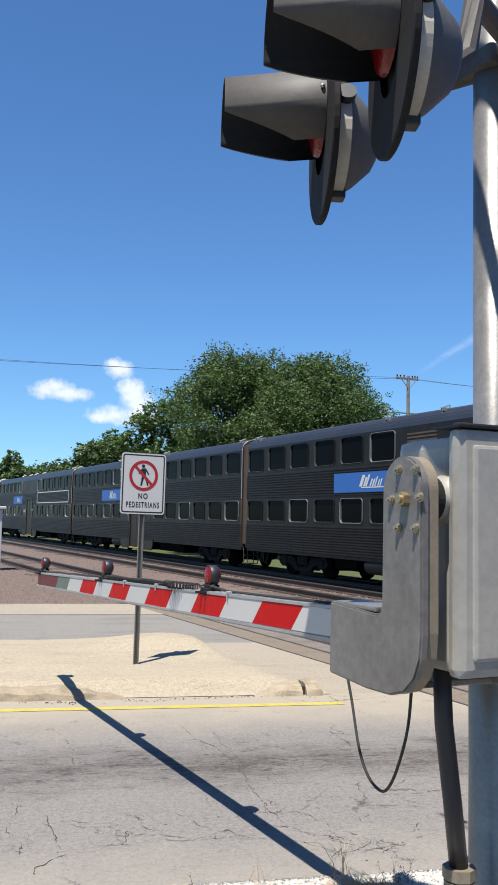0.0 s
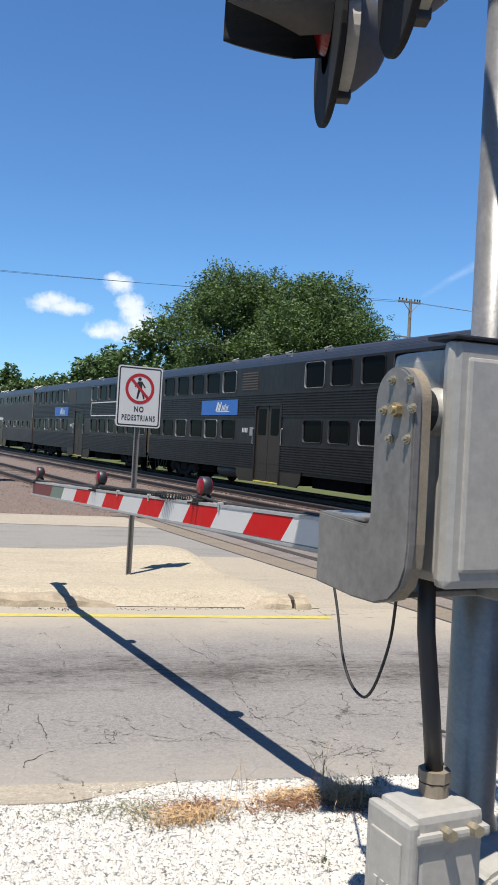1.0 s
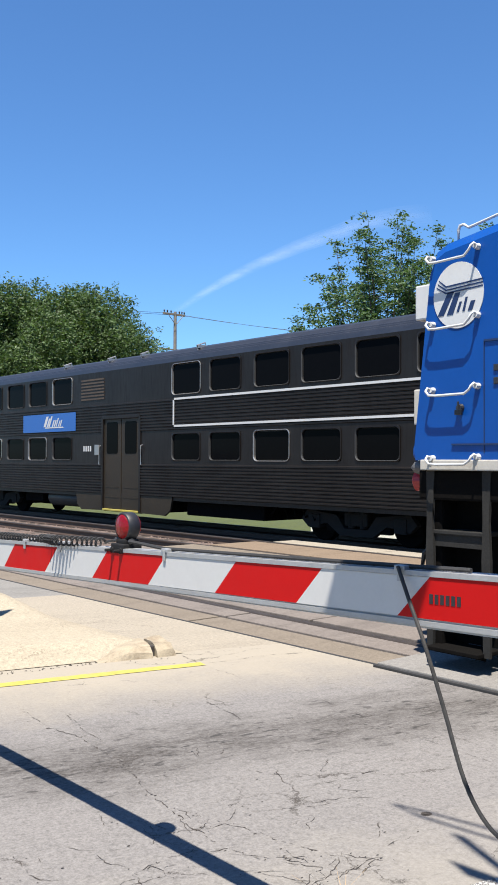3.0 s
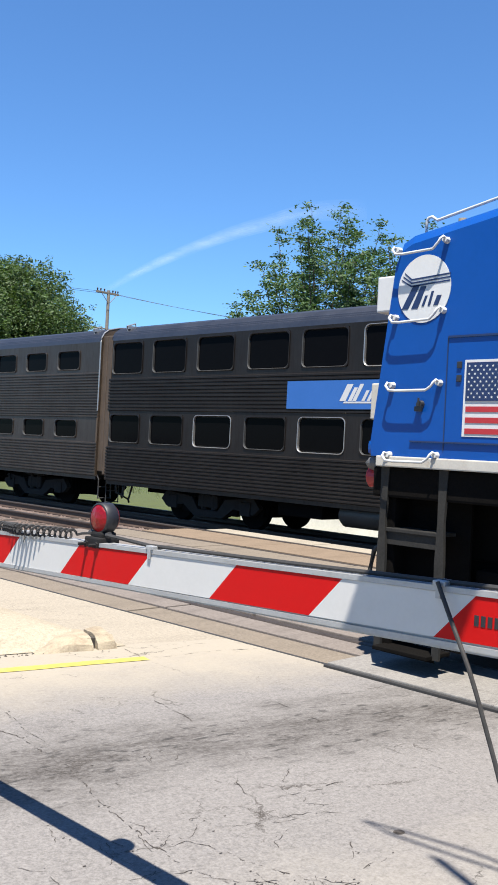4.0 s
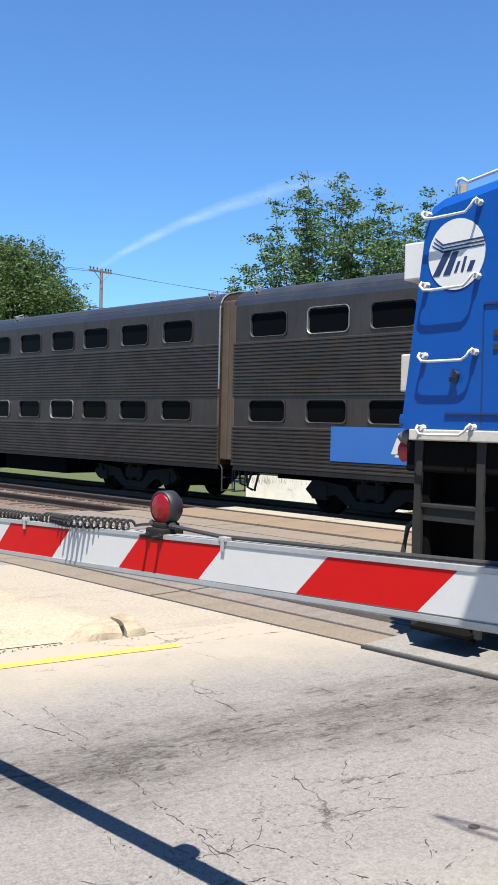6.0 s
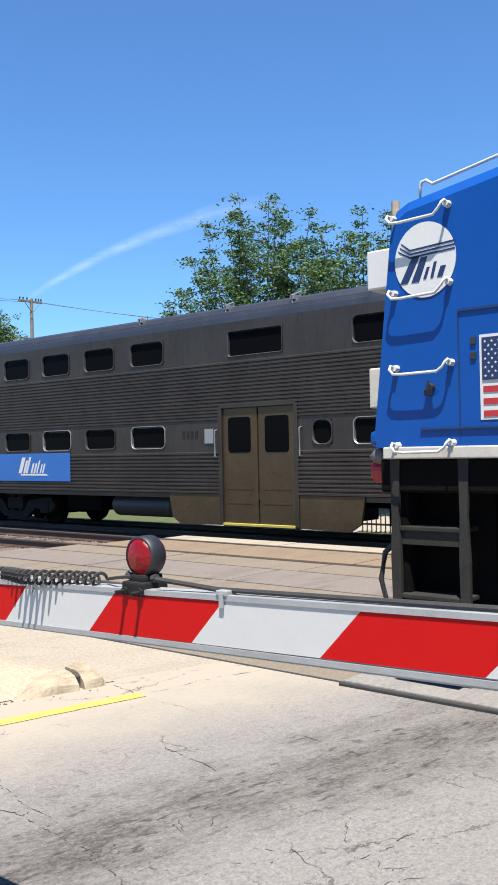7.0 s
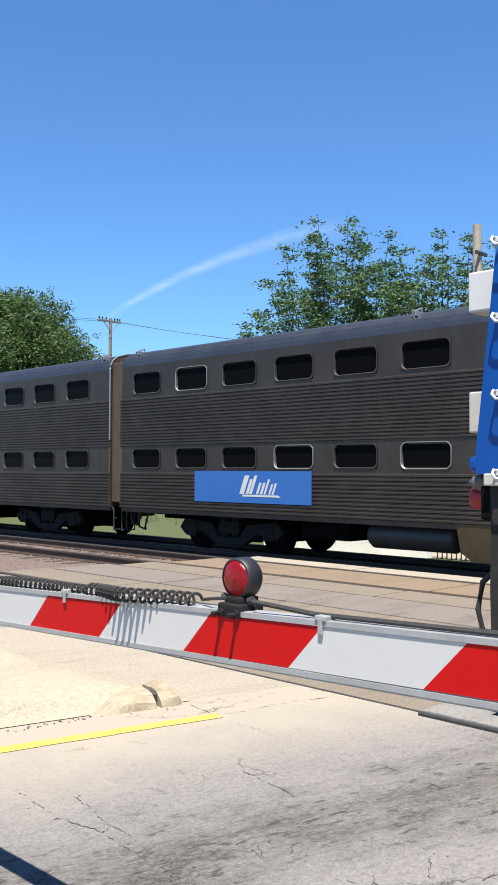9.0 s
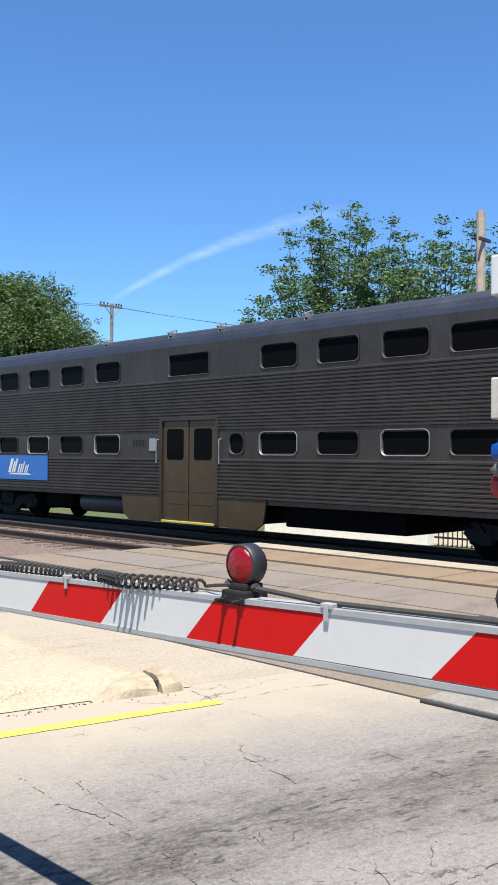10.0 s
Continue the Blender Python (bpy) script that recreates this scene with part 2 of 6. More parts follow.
def gravel(nt, bs):
    """Packed pale chips with dark gaps between them."""
    v = coords(nt)
    big = noise_tex(nt, v, 2.5, 6, 0.6)
    gap = None
    for sc in (46.0, 95.0):
        vo = nt.nodes.new("ShaderNodeTexVoronoi")
        vo.feature = "DISTANCE_TO_EDGE"
        vo.inputs["Scale"].default_value = sc
        nt.links.new(v, vo.inputs["Vector"])
        g = ramp(nt, vo.outputs[0], [(0.0, (0.45,) * 3), (0.09, (1, 1, 1))])
        gap = g if gap is None else mix(nt, 1.0, gap, g, "MULTIPLY")
    tone = nt.nodes.new("ShaderNodeTexVoronoi")
    tone.inputs["Scale"].default_value = 46.0
    nt.links.new(v, tone.inputs["Vector"])
    c = ramp(nt, tone.outputs["Color"], [(0.1, (0.30, 0.285, 0.26)), (0.5, (0.47, 0.45, 0.41)), (0.9, (0.58, 0.56, 0.52))])
    c = mix(nt, 1.0, c, ramp(nt, big, [(0.3, (0.82,) * 3), (0.7, (1, 1, 1))]), "MULTIPLY")
    nt.links.new(mix(nt, 1.0, c, gap, "MULTIPLY"), bs.inputs["Base Color"])
    bs.inputs["Roughness"].default_value = 0.95
    bump(nt, bs, gap, 0.9, 0.02)


M_GRAVEL = material("limestone", gravel)
M_STONE = plain("limestone_chips", (0.44, 0.42, 0.38), 0.95, var=0.35, scale=30, bumpy=0.3)
M_BALLAST = plain("ballast", (0.109, 0.0798, 0.0651), 0.95, var=0.45, scale=9, bumpy=1.0)
M_BSTONE = plain("ballast_stone", (0.126, 0.0882, 0.0714), 0.95, var=0.4, scale=5, bumpy=0.3)
# near-black colour stands for shade under the train and in the panel gaps
M_DARKBED = plain("shade_dark_bed", (0.011, 0.0095, 0.0085), 0.95, var=0.5, scale=9, bumpy=0.9)
M_GRASS = plain("grass_ground", (0.0504, 0.063, 0.0139), 0.95, var=0.4, scale=3, bumpy=0.8)
M_BLADE = plain("green_blade", (0.0546, 0.084, 0.0168), 0.8, var=0.4, scale=5, bumpy=0)
M_STRAW = plain("dry_grass", (0.375, 0.247, 0.124), 0.9, var=0.4, scale=9, bumpy=0)
M_RAIL = plain("rail_steel", (0.08, 0.055, 0.0425), 0.55, 0.6, var=0.3, scale=3)
M_RAILTOP = plain("worn_rail_head", (0.055, 0.044, 0.036), 0.5, 0.3, var=0.2, scale=5, bumpy=0)
M_TIE = plain("creosoted_timber", (0.042, 0.0315, 0.0231), 0.9, var=0.4, scale=5, bumpy=0.6)
M_RUBBER = plain("black_rubber", (0.022, 0.021, 0.02), 0.75, var=0.3, scale=5, bumpy=0.3)


def steel(lo, hi, streak):
    def build(nt, bs):
        v = coords(nt)
        a = noise_tex(nt, v, 1.2, 7, 0.65)
        st = noise_tex(nt, coords(nt, (3, 3, 0.35)), 5, 6, 0.7)
        c = ramp(nt, a, [(0.25, lo), (0.75, hi)])
        c = mix(nt, ramp(nt, st, [(0.5, (0, 0, 0)), (0.75, (0.5, 0.5, 0.5))]), c, streak)
        nt.links.new(c, bs.inputs["Base Color"])
        bs.inputs["Metallic"].default_value = 0.85
        nt.links.new(ramp(nt, st, [(0.3, (0.36,) * 3), (0.7, (0.52,) * 3)]), bs.inputs["Roughness"])
    return build


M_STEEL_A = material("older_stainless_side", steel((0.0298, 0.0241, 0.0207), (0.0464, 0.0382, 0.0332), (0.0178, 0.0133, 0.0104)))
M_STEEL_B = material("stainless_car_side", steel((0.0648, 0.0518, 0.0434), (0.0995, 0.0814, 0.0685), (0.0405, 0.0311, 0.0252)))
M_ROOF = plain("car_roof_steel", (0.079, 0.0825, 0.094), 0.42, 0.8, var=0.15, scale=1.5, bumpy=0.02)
M_CAREND = plain("car_end", (0.085, 0.060, 0.040), 0.6, 0.3, var=0.25, scale=2, dirt=0.4, grime=(0.05, 0.036, 0.028))
M_DOOR = plain("car_door_steel", (0.109, 0.0741, 0.0413), 0.42, 0.8, var=0.25, scale=2, dirt=0.5, grime=(0.0729, 0.0547, 0.0394))
M_DOOR_A = plain("grimy_door_steel", (0.0473, 0.0351, 0.0225), 0.5, 0.6, var=0.3, scale=2, dirt=0.5, grime=(0.0315, 0.0225, 0.0158))
M_GLASS = plain("tinted_window", (0.003, 0.003, 0.0035), 0.12, 0.0, var=0.1, bumpy=0, spec=0.02)
M_GASKET = plain("window_gasket", (0.03, 0.03, 0.03), 0.6, bumpy=0)
M_ALU = plain("aluminium_trim", (0.338, 0.332, 0.32), 0.35, 0.7, var=0.08, bumpy=0.02)
# grime taken down to near black, so the underside's shade is in the colour
M_UNDER = plain("underbody_grime_and_shade", (0.0045, 0.004, 0.0036), 0.95, var=0.4, scale=5, bumpy=0.3, spec=0.06)
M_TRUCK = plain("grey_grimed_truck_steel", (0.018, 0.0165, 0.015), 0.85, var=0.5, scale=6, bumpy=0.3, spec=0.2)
M_TANK = plain("grey_tank", (0.054, 0.0513, 0.0486), 0.5, 0.4, var=0.2, scale=3)
M_SIGNBLUE = plain("blue_sign_film", (0.021, 0.102, 0.33), 0.5, var=0.06, scale=2, bumpy=0)
M_LOCO = plain("loco_blue_paint", (0.0015, 0.050, 0.235), 0.34, var=0.06, scale=2.5, bumpy=0.015, spec=0.3, dirt=0.06, grime=(0.018, 0.024, 0.042))
M_WHITE = plain("white_paint", (0.48, 0.48, 0.468), 0.45, var=0.05, scale=5, bumpy=0.03, dirt=0.12, grime=(0.24, 0.228, 0.204))
M_CREAM = plain("dusty_white_paint", (0.396, 0.372, 0.324), 0.6, var=0.12, scale=8, bumpy=0.05, dirt=0.5, grime=(0.18, 0.132, 0.09))
M_NAVY = plain("navy_paint", (0.009, 0.021, 0.072), 0.4, bumpy=0)
M_REDP = plain("red_paint", (0.33, 0.018, 0.021), 0.45, var=0.06, bumpy=0)
M_BLACK = plain("black_paint", (0.014, 0.014, 0.016), 0.5, var=0.2, scale=4, bumpy=0.05)
M_BLACKM = plain("matt_black", (0.014, 0.0135, 0.0135), 0.8, var=0.3, scale=6, bumpy=0.1, spec=0.2)
M_GALV = plain("galvanised_steel", (0.205, 0.198, 0.186), 0.36, 0.45, var=0.25, scale=7, bumpy=0.06, dirt=0.3, grime=(0.12, 0.112, 0.098))
M_CAST = plain("grey_painted_casting", (0.30, 0.285, 0.255), 0.42, 0.1, var=0.16, scale=4, bumpy=0.08, dirt=0.35, grime=(0.19, 0.175, 0.15))
M_CASTD = plain("weathered_casting", (0.078, 0.075, 0.072), 0.55, 0.1, var=0.2, scale=5, bumpy=0.08, dirt=0.35, grime=(0.096, 0.084, 0.072))
M_BRASS = plain("zinc_yellow_bolt", (0.375, 0.292, 0.165), 0.42, 0.8, var=0.2, scale=30)
M_BOLT = plain("zinc_bolt", (0.39, 0.345, 0.255), 0.42, 0.9, var=0.2, scale=30)
M_ARMRED = plain("red_sheeting", (0.40, 0.002, 0.0015), 0.6, var=0.05, scale=9, bumpy=0.01, spec=0.2)
M_ARMWHITE = plain("white_sheeting", (0.45, 0.441, 0.42), 0.4, var=0.04, scale=9, bumpy=0.01)
M_ARMGREY = plain("grey_green_sheeting", (0.10, 0.13, 0.10), 0.6, var=0.2, scale=9, bumpy=0.02)
M_ARMDARK = plain("worn_dark_red_sheeting", (0.10, 0.012, 0.012), 0.6, var=0.3, scale=9, bumpy=0.02)
M_EDGE = plain("arm_aluminium", (0.33, 0.33, 0.324), 0.5, 0.4, var=0.12, scale=12, bumpy=0.05)
M_SIGNW = plain("sign_sheeting", (0.492, 0.492, 0.48), 0.45, var=0.03, bumpy=0)
M_WOOD = plain("weathered_pole", (0.18, 0.153, 0.126), 0.9, var=0.35, scale=4, bumpy=0.5)
M_WOODB = plain("pale_bare_pole", (0.312, 0.258, 0.198), 0.9, var=0.35, scale=5, bumpy=0.4)
M_BARK = plain("bark", (0.06, 0.045, 0.033), 0.95, var=0.4, scale=5, bumpy=0.8)
M_WALL = plain("white_wall", (0.80, 0.80, 0.78), 0.8, var=0.1, scale=1.5, bumpy=0.1, dirt=0.2)
M_TANEDGE = plain("rust_tanned_steel", (0.198, 0.162, 0.114), 0.6, 0.1, var=0.2, scale=9, bumpy=0.1, dirt=0.4, grime=(0.12, 0.084, 0.054))


def red_lens(nt, bs):
    bs.inputs["Base Color"].default_value = (0.13, 0.0012, 0.003, 1)
    bs.inputs["Roughness"].default_value = 0.28
    bs.inputs["Coat Weight"].default_value = 0.15
    bs.inputs["Specular IOR Level"].default_value = 0.3
    vo = node(nt, "ShaderNodeTexVoronoi", Scale=70.0)
    nt.links.new(coords(nt), vo.inputs["Vector"])
    bump(nt, bs, vo.outputs[0], 0.5, 0.004)


def lit_lens(nt, bs):
    red_lens(nt, bs)
    bs.inputs["Emission Color"].default_value = (1.0, 0.03, 0.03, 1)
    bs.inputs["Emission Strength"].default_value = 0.03


M_LENS = material("red_lens", red_lens)
M_LENSLIT = material("lit_red_lens", lit_lens)


def leaf(name, col):
    def build(nt, bs):
        g = nt.nodes.new("ShaderNodeNewGeometry")
        c = ramp(nt, g.outputs["Random Per Island"], [(0.0, tuple(x * 0.6 for x in col)), (0.6, col), (1.0, tuple(x * 1.55 for x in col))])
        nt.links.new(c, bs.inputs["Base Color"])
        bs.inputs["Roughness"].default_value = 0.55
        bs.inputs["Specular IOR Level"].default_value = 0.3
        tr = nt.nodes.new("ShaderNodeBsdfTranslucent")
        nt.links.new(mix(nt, 1.0, c, (1.0, 1.15, 0.5), "MULTIPLY"), tr.inputs["Color"])
        ms = nt.nodes.new("ShaderNodeMixShader")
        ms.inputs[0].default_value = 0.3
        nt.links.new(bs.outputs[0], ms.inputs[1])
        nt.links.new(tr.outputs[0], ms.inputs[2])
        nt.links.new(ms.outputs[0], nt.nodes["Material Output"].inputs["Surface"])
    return material(name, build)


M_LEAF_A = leaf("leaf_deep", (0.0725, 0.113, 0.04))
M_LEAF_B = leaf("leaf_light", (0.072, 0.122, 0.048))

# ---- ground, road, tracks ----
SKEW = radians(13.5)
ROADM = Matrix.Rotation(-SKEW, 4, "Z")
CS, SN = math.cos(SKEW), math.sin(SKEW)


def u_at(x, v):
    """Along the road to where it meets the line x = const."""
    return (x - v * SN) / CS


def slab(name, outline, z0, z1, mat, label, category, m=None, parent=None):
    bm = bmesh.new()
    prism(bm, outline, "z", z0, z1)
    ob = part(name, bm, mat, parent)
    if m is not None:
        ob.matrix_basis = m
    return tagged(ob, label, category, kind="structure")


slab("ground", [(-1500, -1500), (1500, -1500), (1500, 2500), (-1500, 2500)], -1.2, -0.55, M_GRASS, "grassy ground that runs to the horizon", "ground")
slab("road", [(-45, 5.4), (u_at(6.5, 5.4), 5.4), (u_at(6.5, 9.90), 9.90), (u_at(5.0, 9.98), 9.98), (-45, 9.98)], -0.55, 0.0, M_ROAD, "worn grey cracked road lane with dark wheel marks", "road", ROADM)
slab("road_nose", [(u_at(5.0, 9.98), 9.98), (u_at(6.5, 9.90), 9.90), (u_at(6.5, 13.7), 13.7), (u_at(5.0, 13.7), 13.7)], -0.55, 0.0, M_PALE, "pale concrete beside the median's end", "pavement", ROADM)
slab("road_far_lane", [(-45, 13.7), (u_at(6.5, 13.7), 13.7), (u_at(6.5, 17.4), 17.4), (-45, 17.4)], -0.55, 0.0, M_ROAD2, "grey worn lane beyond the median", "road", ROADM)
slab("pavement_far", [(-45, 17.4), (u_at(6.5, 17.4), 17.4), (u_at(6.5, 19.3), 19.3), (-45, 19.3)], -0.55, 0.01, M_PALE, "pale concrete strip along the road's far edge", "pavement", ROADM)
slab("gravel_verge", [(-45, -40), (5.2, -40), (5.2, (5.4 - 5.2 * SN) / CS), (-45, (5.4 + 45 * SN) / CS)], -0.55, 0.012, M_GRAVEL, "white crushed limestone verge", "gravel")
slab("road_edge_strip", [(-45, 5.17), (u_at(1.93, 5.17), 5.17), (u_at(2.12, 5.24), 5.24), (u_at(2.5, 5.395), 5.395), (-45, 5.395)], -0.5, 0.017, M_PALE, "dusty concrete strip along the road edge", "pavement", ROADM)
slab("ballast_near", [(5.2, -60), (14.6, -60), (14.6, 3.2), (5.2, 4.1)], -0.6, -0.16, M_BALLAST, "brown track ballast", "ballast")
slab("ballast_far", [(-40, 28.2), (-10, 22.2), (3.9, 18.95), (14.6, 16.3), (14.6, 400), (-40, 400)], -0.6, -0.17, M_BALLAST, "reddish brown track ballast", "ballast")
# the shade under the train is put into this ballast's colour
slab("ballast_back_track", [(14.6, -120), (19.6, -120), (19.6, 400), (14.6, 400)], -0.6, -0.38, M_DARKBED, "ballast under the passing train, darkened to stand for its shade", "ballast")

YA, YB = 3.3, 17.6  # the crossing's reach along the tracks


def y_edge(x, v):
    return (v - x * SN) / CS


def crossing():
    root = empty("pavement_crossing", "level crossing of tan concrete panels between the rails", "crossing", kind="structure")
    # dark bed makes the gaps between the panels look shaded
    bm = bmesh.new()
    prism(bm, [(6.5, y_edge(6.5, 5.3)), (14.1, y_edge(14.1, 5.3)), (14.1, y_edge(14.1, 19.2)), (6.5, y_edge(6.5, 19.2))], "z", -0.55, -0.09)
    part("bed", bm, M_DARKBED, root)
    strips = [(6.50, 7.40, M_PANEL), (7.58, 8.81, M_PANEL_G), (9.04, 9.86, M_PANEL), (9.92, 11.04, M_PANEL_G), (11.1, 11.87, M_PANEL), (12.1, 13.3, M_PANEL_T), (13.5, 14.08, M_PALE)]  # from the first rail to the far edge
    rr = random.Random(3)
    for x0, x1, mat in strips:
        a, b = y_edge(x0, 5.3), y_edge(x0, 19.2)
        n = 5
        step = (b - a) / n
        if x0 < 7:
            # raised grey header beside the first rail, tan concrete past it
            for y0, y1, top, m2 in ((a - 1.6, a + 1.55, 0.035, M_HEADER), (a + 1.57, 7.44, 0.035, M_HEADER), (7.47, 10.1, -0.004, mat), (10.13, 13.0, 0.0, mat), (13.03, b, -0.003, mat)):
                split = top < 0.03
                bm = bmesh.new()
                box(bm, x0 - (-0.028 if split else 0.045), 6.96 if split else x1, y0, y1, -0.088, top, 0.008)
                part("panel", bm, m2, root)
                if split:
                    bm = bmesh.new()
                    box(bm, 7.05, x1, y0, y1, -0.088, top - 0.006, 0.008)
                    part("panel", bm, M_PANEL_G, root)
            bm = bmesh.new()
            box(bm, x0 - 0.085, x0 - 0.047, a - 1.6, 7.45, -0.03, 0.022, 0.006)
            part("joint_filler", bm, M_RUBBER, root, "dark tarred joint along the header")
            bm = bmesh.new()
            box(bm, x0 - 0.01, x0 + 0.025, 7.47, b, -0.03, 0.003, 0.002)
            part("joint_filler", bm, M_RUBBER, root, "dark tarred joint along the header")
            continue
        for i in range(n):
            bm = bmesh.new()
            dz = rr.uniform(-0.006, 0.004)
            box(bm, x0, x1, a + i * step + 0.02, a + (i + 1) * step - 0.02, -0.088, 0.0 + dz, 0.008)
            part("panel", bm, mat, root)
    return root


crossing()


def track(cx, top, label, y0, y1, ty0, ty1):
    root = empty("railway_track", label, "railway track", group="railway tracks", kind="structure")
    for s in (-1, 1):
        x = cx + s * 0.7525
        bm = bmesh.new()
        prism(bm, [(x - 0.07, top - 0.17), (x + 0.07, top - 0.17), (x + 0.07, top - 0.15), (x + 0.012, top - 0.12), (x + 0.012, top - 0.045), (x + 0.036, top - 0.035), (x + 0.036, top - 0.012), (x - 0.036, top - 0.012), (x - 0.036, top - 0.035), (x - 0.012, top - 0.045), (x - 0.012, top - 0.12), (x - 0.07, top - 0.15)], "y", y0, y1)
        rail = part("rail", bm, M_RAIL, root)
        bm = bmesh.new()
        prism(bm, [(x - 0.034, top - 0.012), (x + 0.034, top - 0.012), (x + 0.026, top), (x - 0.026, top)], "y", y0, y1)
        part("rail_head", bm, M_RAILTOP, rail, "polished running surface")
    bm = bmesh.new()
    box(bm, -1.3, 1.3, -0.115, 0.115, -0.16, 0.0, 0.012)
    me = bpy.data.meshes.new("tie")
    bm.to_mesh(me)
    bm.free()
    me.materials.append(M_TIE)
    y = ty0
    rr = random.Random(int(cx * 10))
    while y < ty1:
        share("tie", me, root, pose(cx + rr.uniform(-0.05, 0.05), y, top - 0.165 + rr.uniform(-0.012, 0.008), 0, 0, rr.uniform(-1.2, 1.2)))
        y += 0.52
    return root


track(8.2, 0.0, "near track with rusty rails through the crossing", -60, 300, 18.2, 68)
track(12.7, 0.0, "middle track with rusty rails through the crossing", -60, 300, 17.2, 90)
track(17.1, -0.2, "track under the passing train on dark ballast", -120, 300, 4.0, 60)


def pebbles(name, count, place, size, mat, label, seed):
    """Loose stones strewn over a bed, as one sheet of small facets."""
    rr = random.Random(seed)
    verts, faces = [], []
    base = [(1, 0, 0), (-1, 0, 0), (0, 1, 0), (0, -1, 0), (0, 0, 1)]
    tri = ((0, 2, 4), (2, 1, 4), (1, 3, 4), (3, 0, 4))
    for _ in range(count):
        x, y, z = place(rr)
        s = rr.uniform(*size)
        a = rr.uniform(0, 6.28)
        c, d = math.cos(a), math.sin(a)
        n = len(verts)
        for bx, by, bz in base:
            bx, by, bz = bx * s * rr.uniform(0.6, 1.3), by * s * rr.uniform(0.6, 1.3), bz * s * rr.uniform(0.4, 1.0)
            verts.append((x + c * bx - d * by, y + d * bx + c * by, z + bz - s * 0.1))
        faces += [(n + p, n + q, n + r) for p, q, r in tri]
    ob = raw(name, verts, faces, mat)
    return tagged(ob, label, "stones", kind="stuff")


def near_gravel(rr):
    x = rr.uniform(0.3, 4.3)
    return x, rr.uniform(3.3, ((5.17 if x < 2.05 else 5.37) - x * SN) / CS), 0.012


pebbles("limestone_chips", 80000, near_gravel, (0.004, 0.012), M_STONE, "white crushed limestone chips on the verge", 11)


def far_ballast(rr):
    x = rr.uniform(1.0, 14.4)
    y0 = (19.45 - x * SN) / CS
    return x, y0 + (rr.random() ** 1.8) * 30, -0.17


pebbles("ballast_stones", 14000, far_ballast, (0.02, 0.055), M_BSTONE, "reddish brown ballast stones beside the tracks", 12)


def median():
    nu, nv = 120, 34
    u0, v0, v1 = -20.0, 9.9, 13.7
    verts, faces = [], []
    for j in range(nv + 1):
        v = v0 + (v1 - v0) * j / nv
        ue = u_at(5.55, v)
        for i in range(nu + 1):
            u = u0 + (ue - u0) * (i / nu) ** 0.6
            x = u * CS + v * SN
            e = min((v - v0) / 0.30, (v1 - v) / 0.6, (5.55 - x) / 0.45, 1.0)
            e = max(0.0, e)
            h = 0.13 * (e * e * (3 - 2 * e))
            h += 0.16 * math.exp(-(((x - 4.75) / 0.75) ** 2 + ((v - 12.4) / 0.6) ** 2)) * e
            h += 0.07 * math.exp(-(((x - 2.0) / 1.2) ** 2 + ((v - 11.6) / 0.8) ** 2)) * e
            h += 0.012 * noise.noise(Vector((x * 1.7, v * 1.7, 0))) * e + 0.006
            verts.append((u, v, h))
    for j in range(nv):
        for i in range(nu):
            a = j * (nu + 1) + i
            faces.append((a, a + 1, a + nu + 2, a + nu + 1))
    ob = raw("median", verts, faces, M_MEDIAN, smooth=True)
    ob.matrix_basis = ROADM
    tagged(ob, "raised sandy concrete median with worn surface", "median", kind="structure")
    # broken kerb stones along the road
    for n, (x0, x1, h, lab) in enumerate(((-20, 3.55, 0.10, "long worn concrete kerb"), (4.78, 5.245, 0.108, "broken concrete kerb end"), (5.285, 5.45, 0.105, "loose concrete kerb stub"))):
        bm = bmesh.new()
        ua, ub = u_at(x0, 9.9), u_at(x1, 9.9)
        steps = max(10, int((ub - ua) / 0.12))
        prof = [(9.84, -0.02), (9.86, 0.55), (9.92, 0.93), (9.99, 1.0), (10.16, 0.98), (10.2, -0.02)]
        rows = []
        for i in range(steps + 1):
            u = ua + (ub - ua) * i / steps
            fall = min(1.0, (i + (0.3 if n == 1 else 40)) / (steps * 0.75 if n == 1 else 3.5), (steps - i + (40 if n == 1 else 1.0)) / (6.0 if n == 0 else 2.0))
            row = []
            for v, k in prof:
                w = 0.03 * noise.noise(Vector((u * 7, v * 11, n * 3.7)))
                row.append(bm.verts.new((u, v + w, max(-0.02, k * h * fall + (w if k > 0 else 0)))))
            rows.append(row)
        for a, b in zip(rows, rows[1:]):
            for k in range(len(prof) - 1):
                bm.faces.new((a[k], b[k], b[k + 1], a[k + 1]))
        bm.faces.new(rows[0])
        bm.faces.new(rows[-1][::-1])
        bmesh.ops.recalc_face_normals(bm, faces=bm.faces)
        k = part("kerb", bm, M_KERBD if n else M_KERB)
        k.matrix_basis = ROADM
        tagged(k, lab, "kerb", "median kerb stones", "structure")
    # dark block imitates the shade inside the kerb's break
    bm = bmesh.new()
    ga, gb = u_at(5.225, 9.95), u_at(5.292, 9.95)
    prism(bm, [(ga, 9.90), (gb, 9.90), (gb, 10.12), (ga, 10.12)], "z", -0.02, 0.085)
    g = part("kerb_gap", bm, M_CRACK)
    g.matrix_basis = ROADM
    tagged(g, "dark filler that stands for shade in the break of the kerb", "kerb", kind="structure")
    bm = bmesh.new()
    ue = u_at(5.42, 9.45)
    n = 90
    rr = random.Random(5)
    for i in range(n):
        a, b = -20 + (ue + 20) * i / n, -20 + (ue + 20) * (i + 1) / n
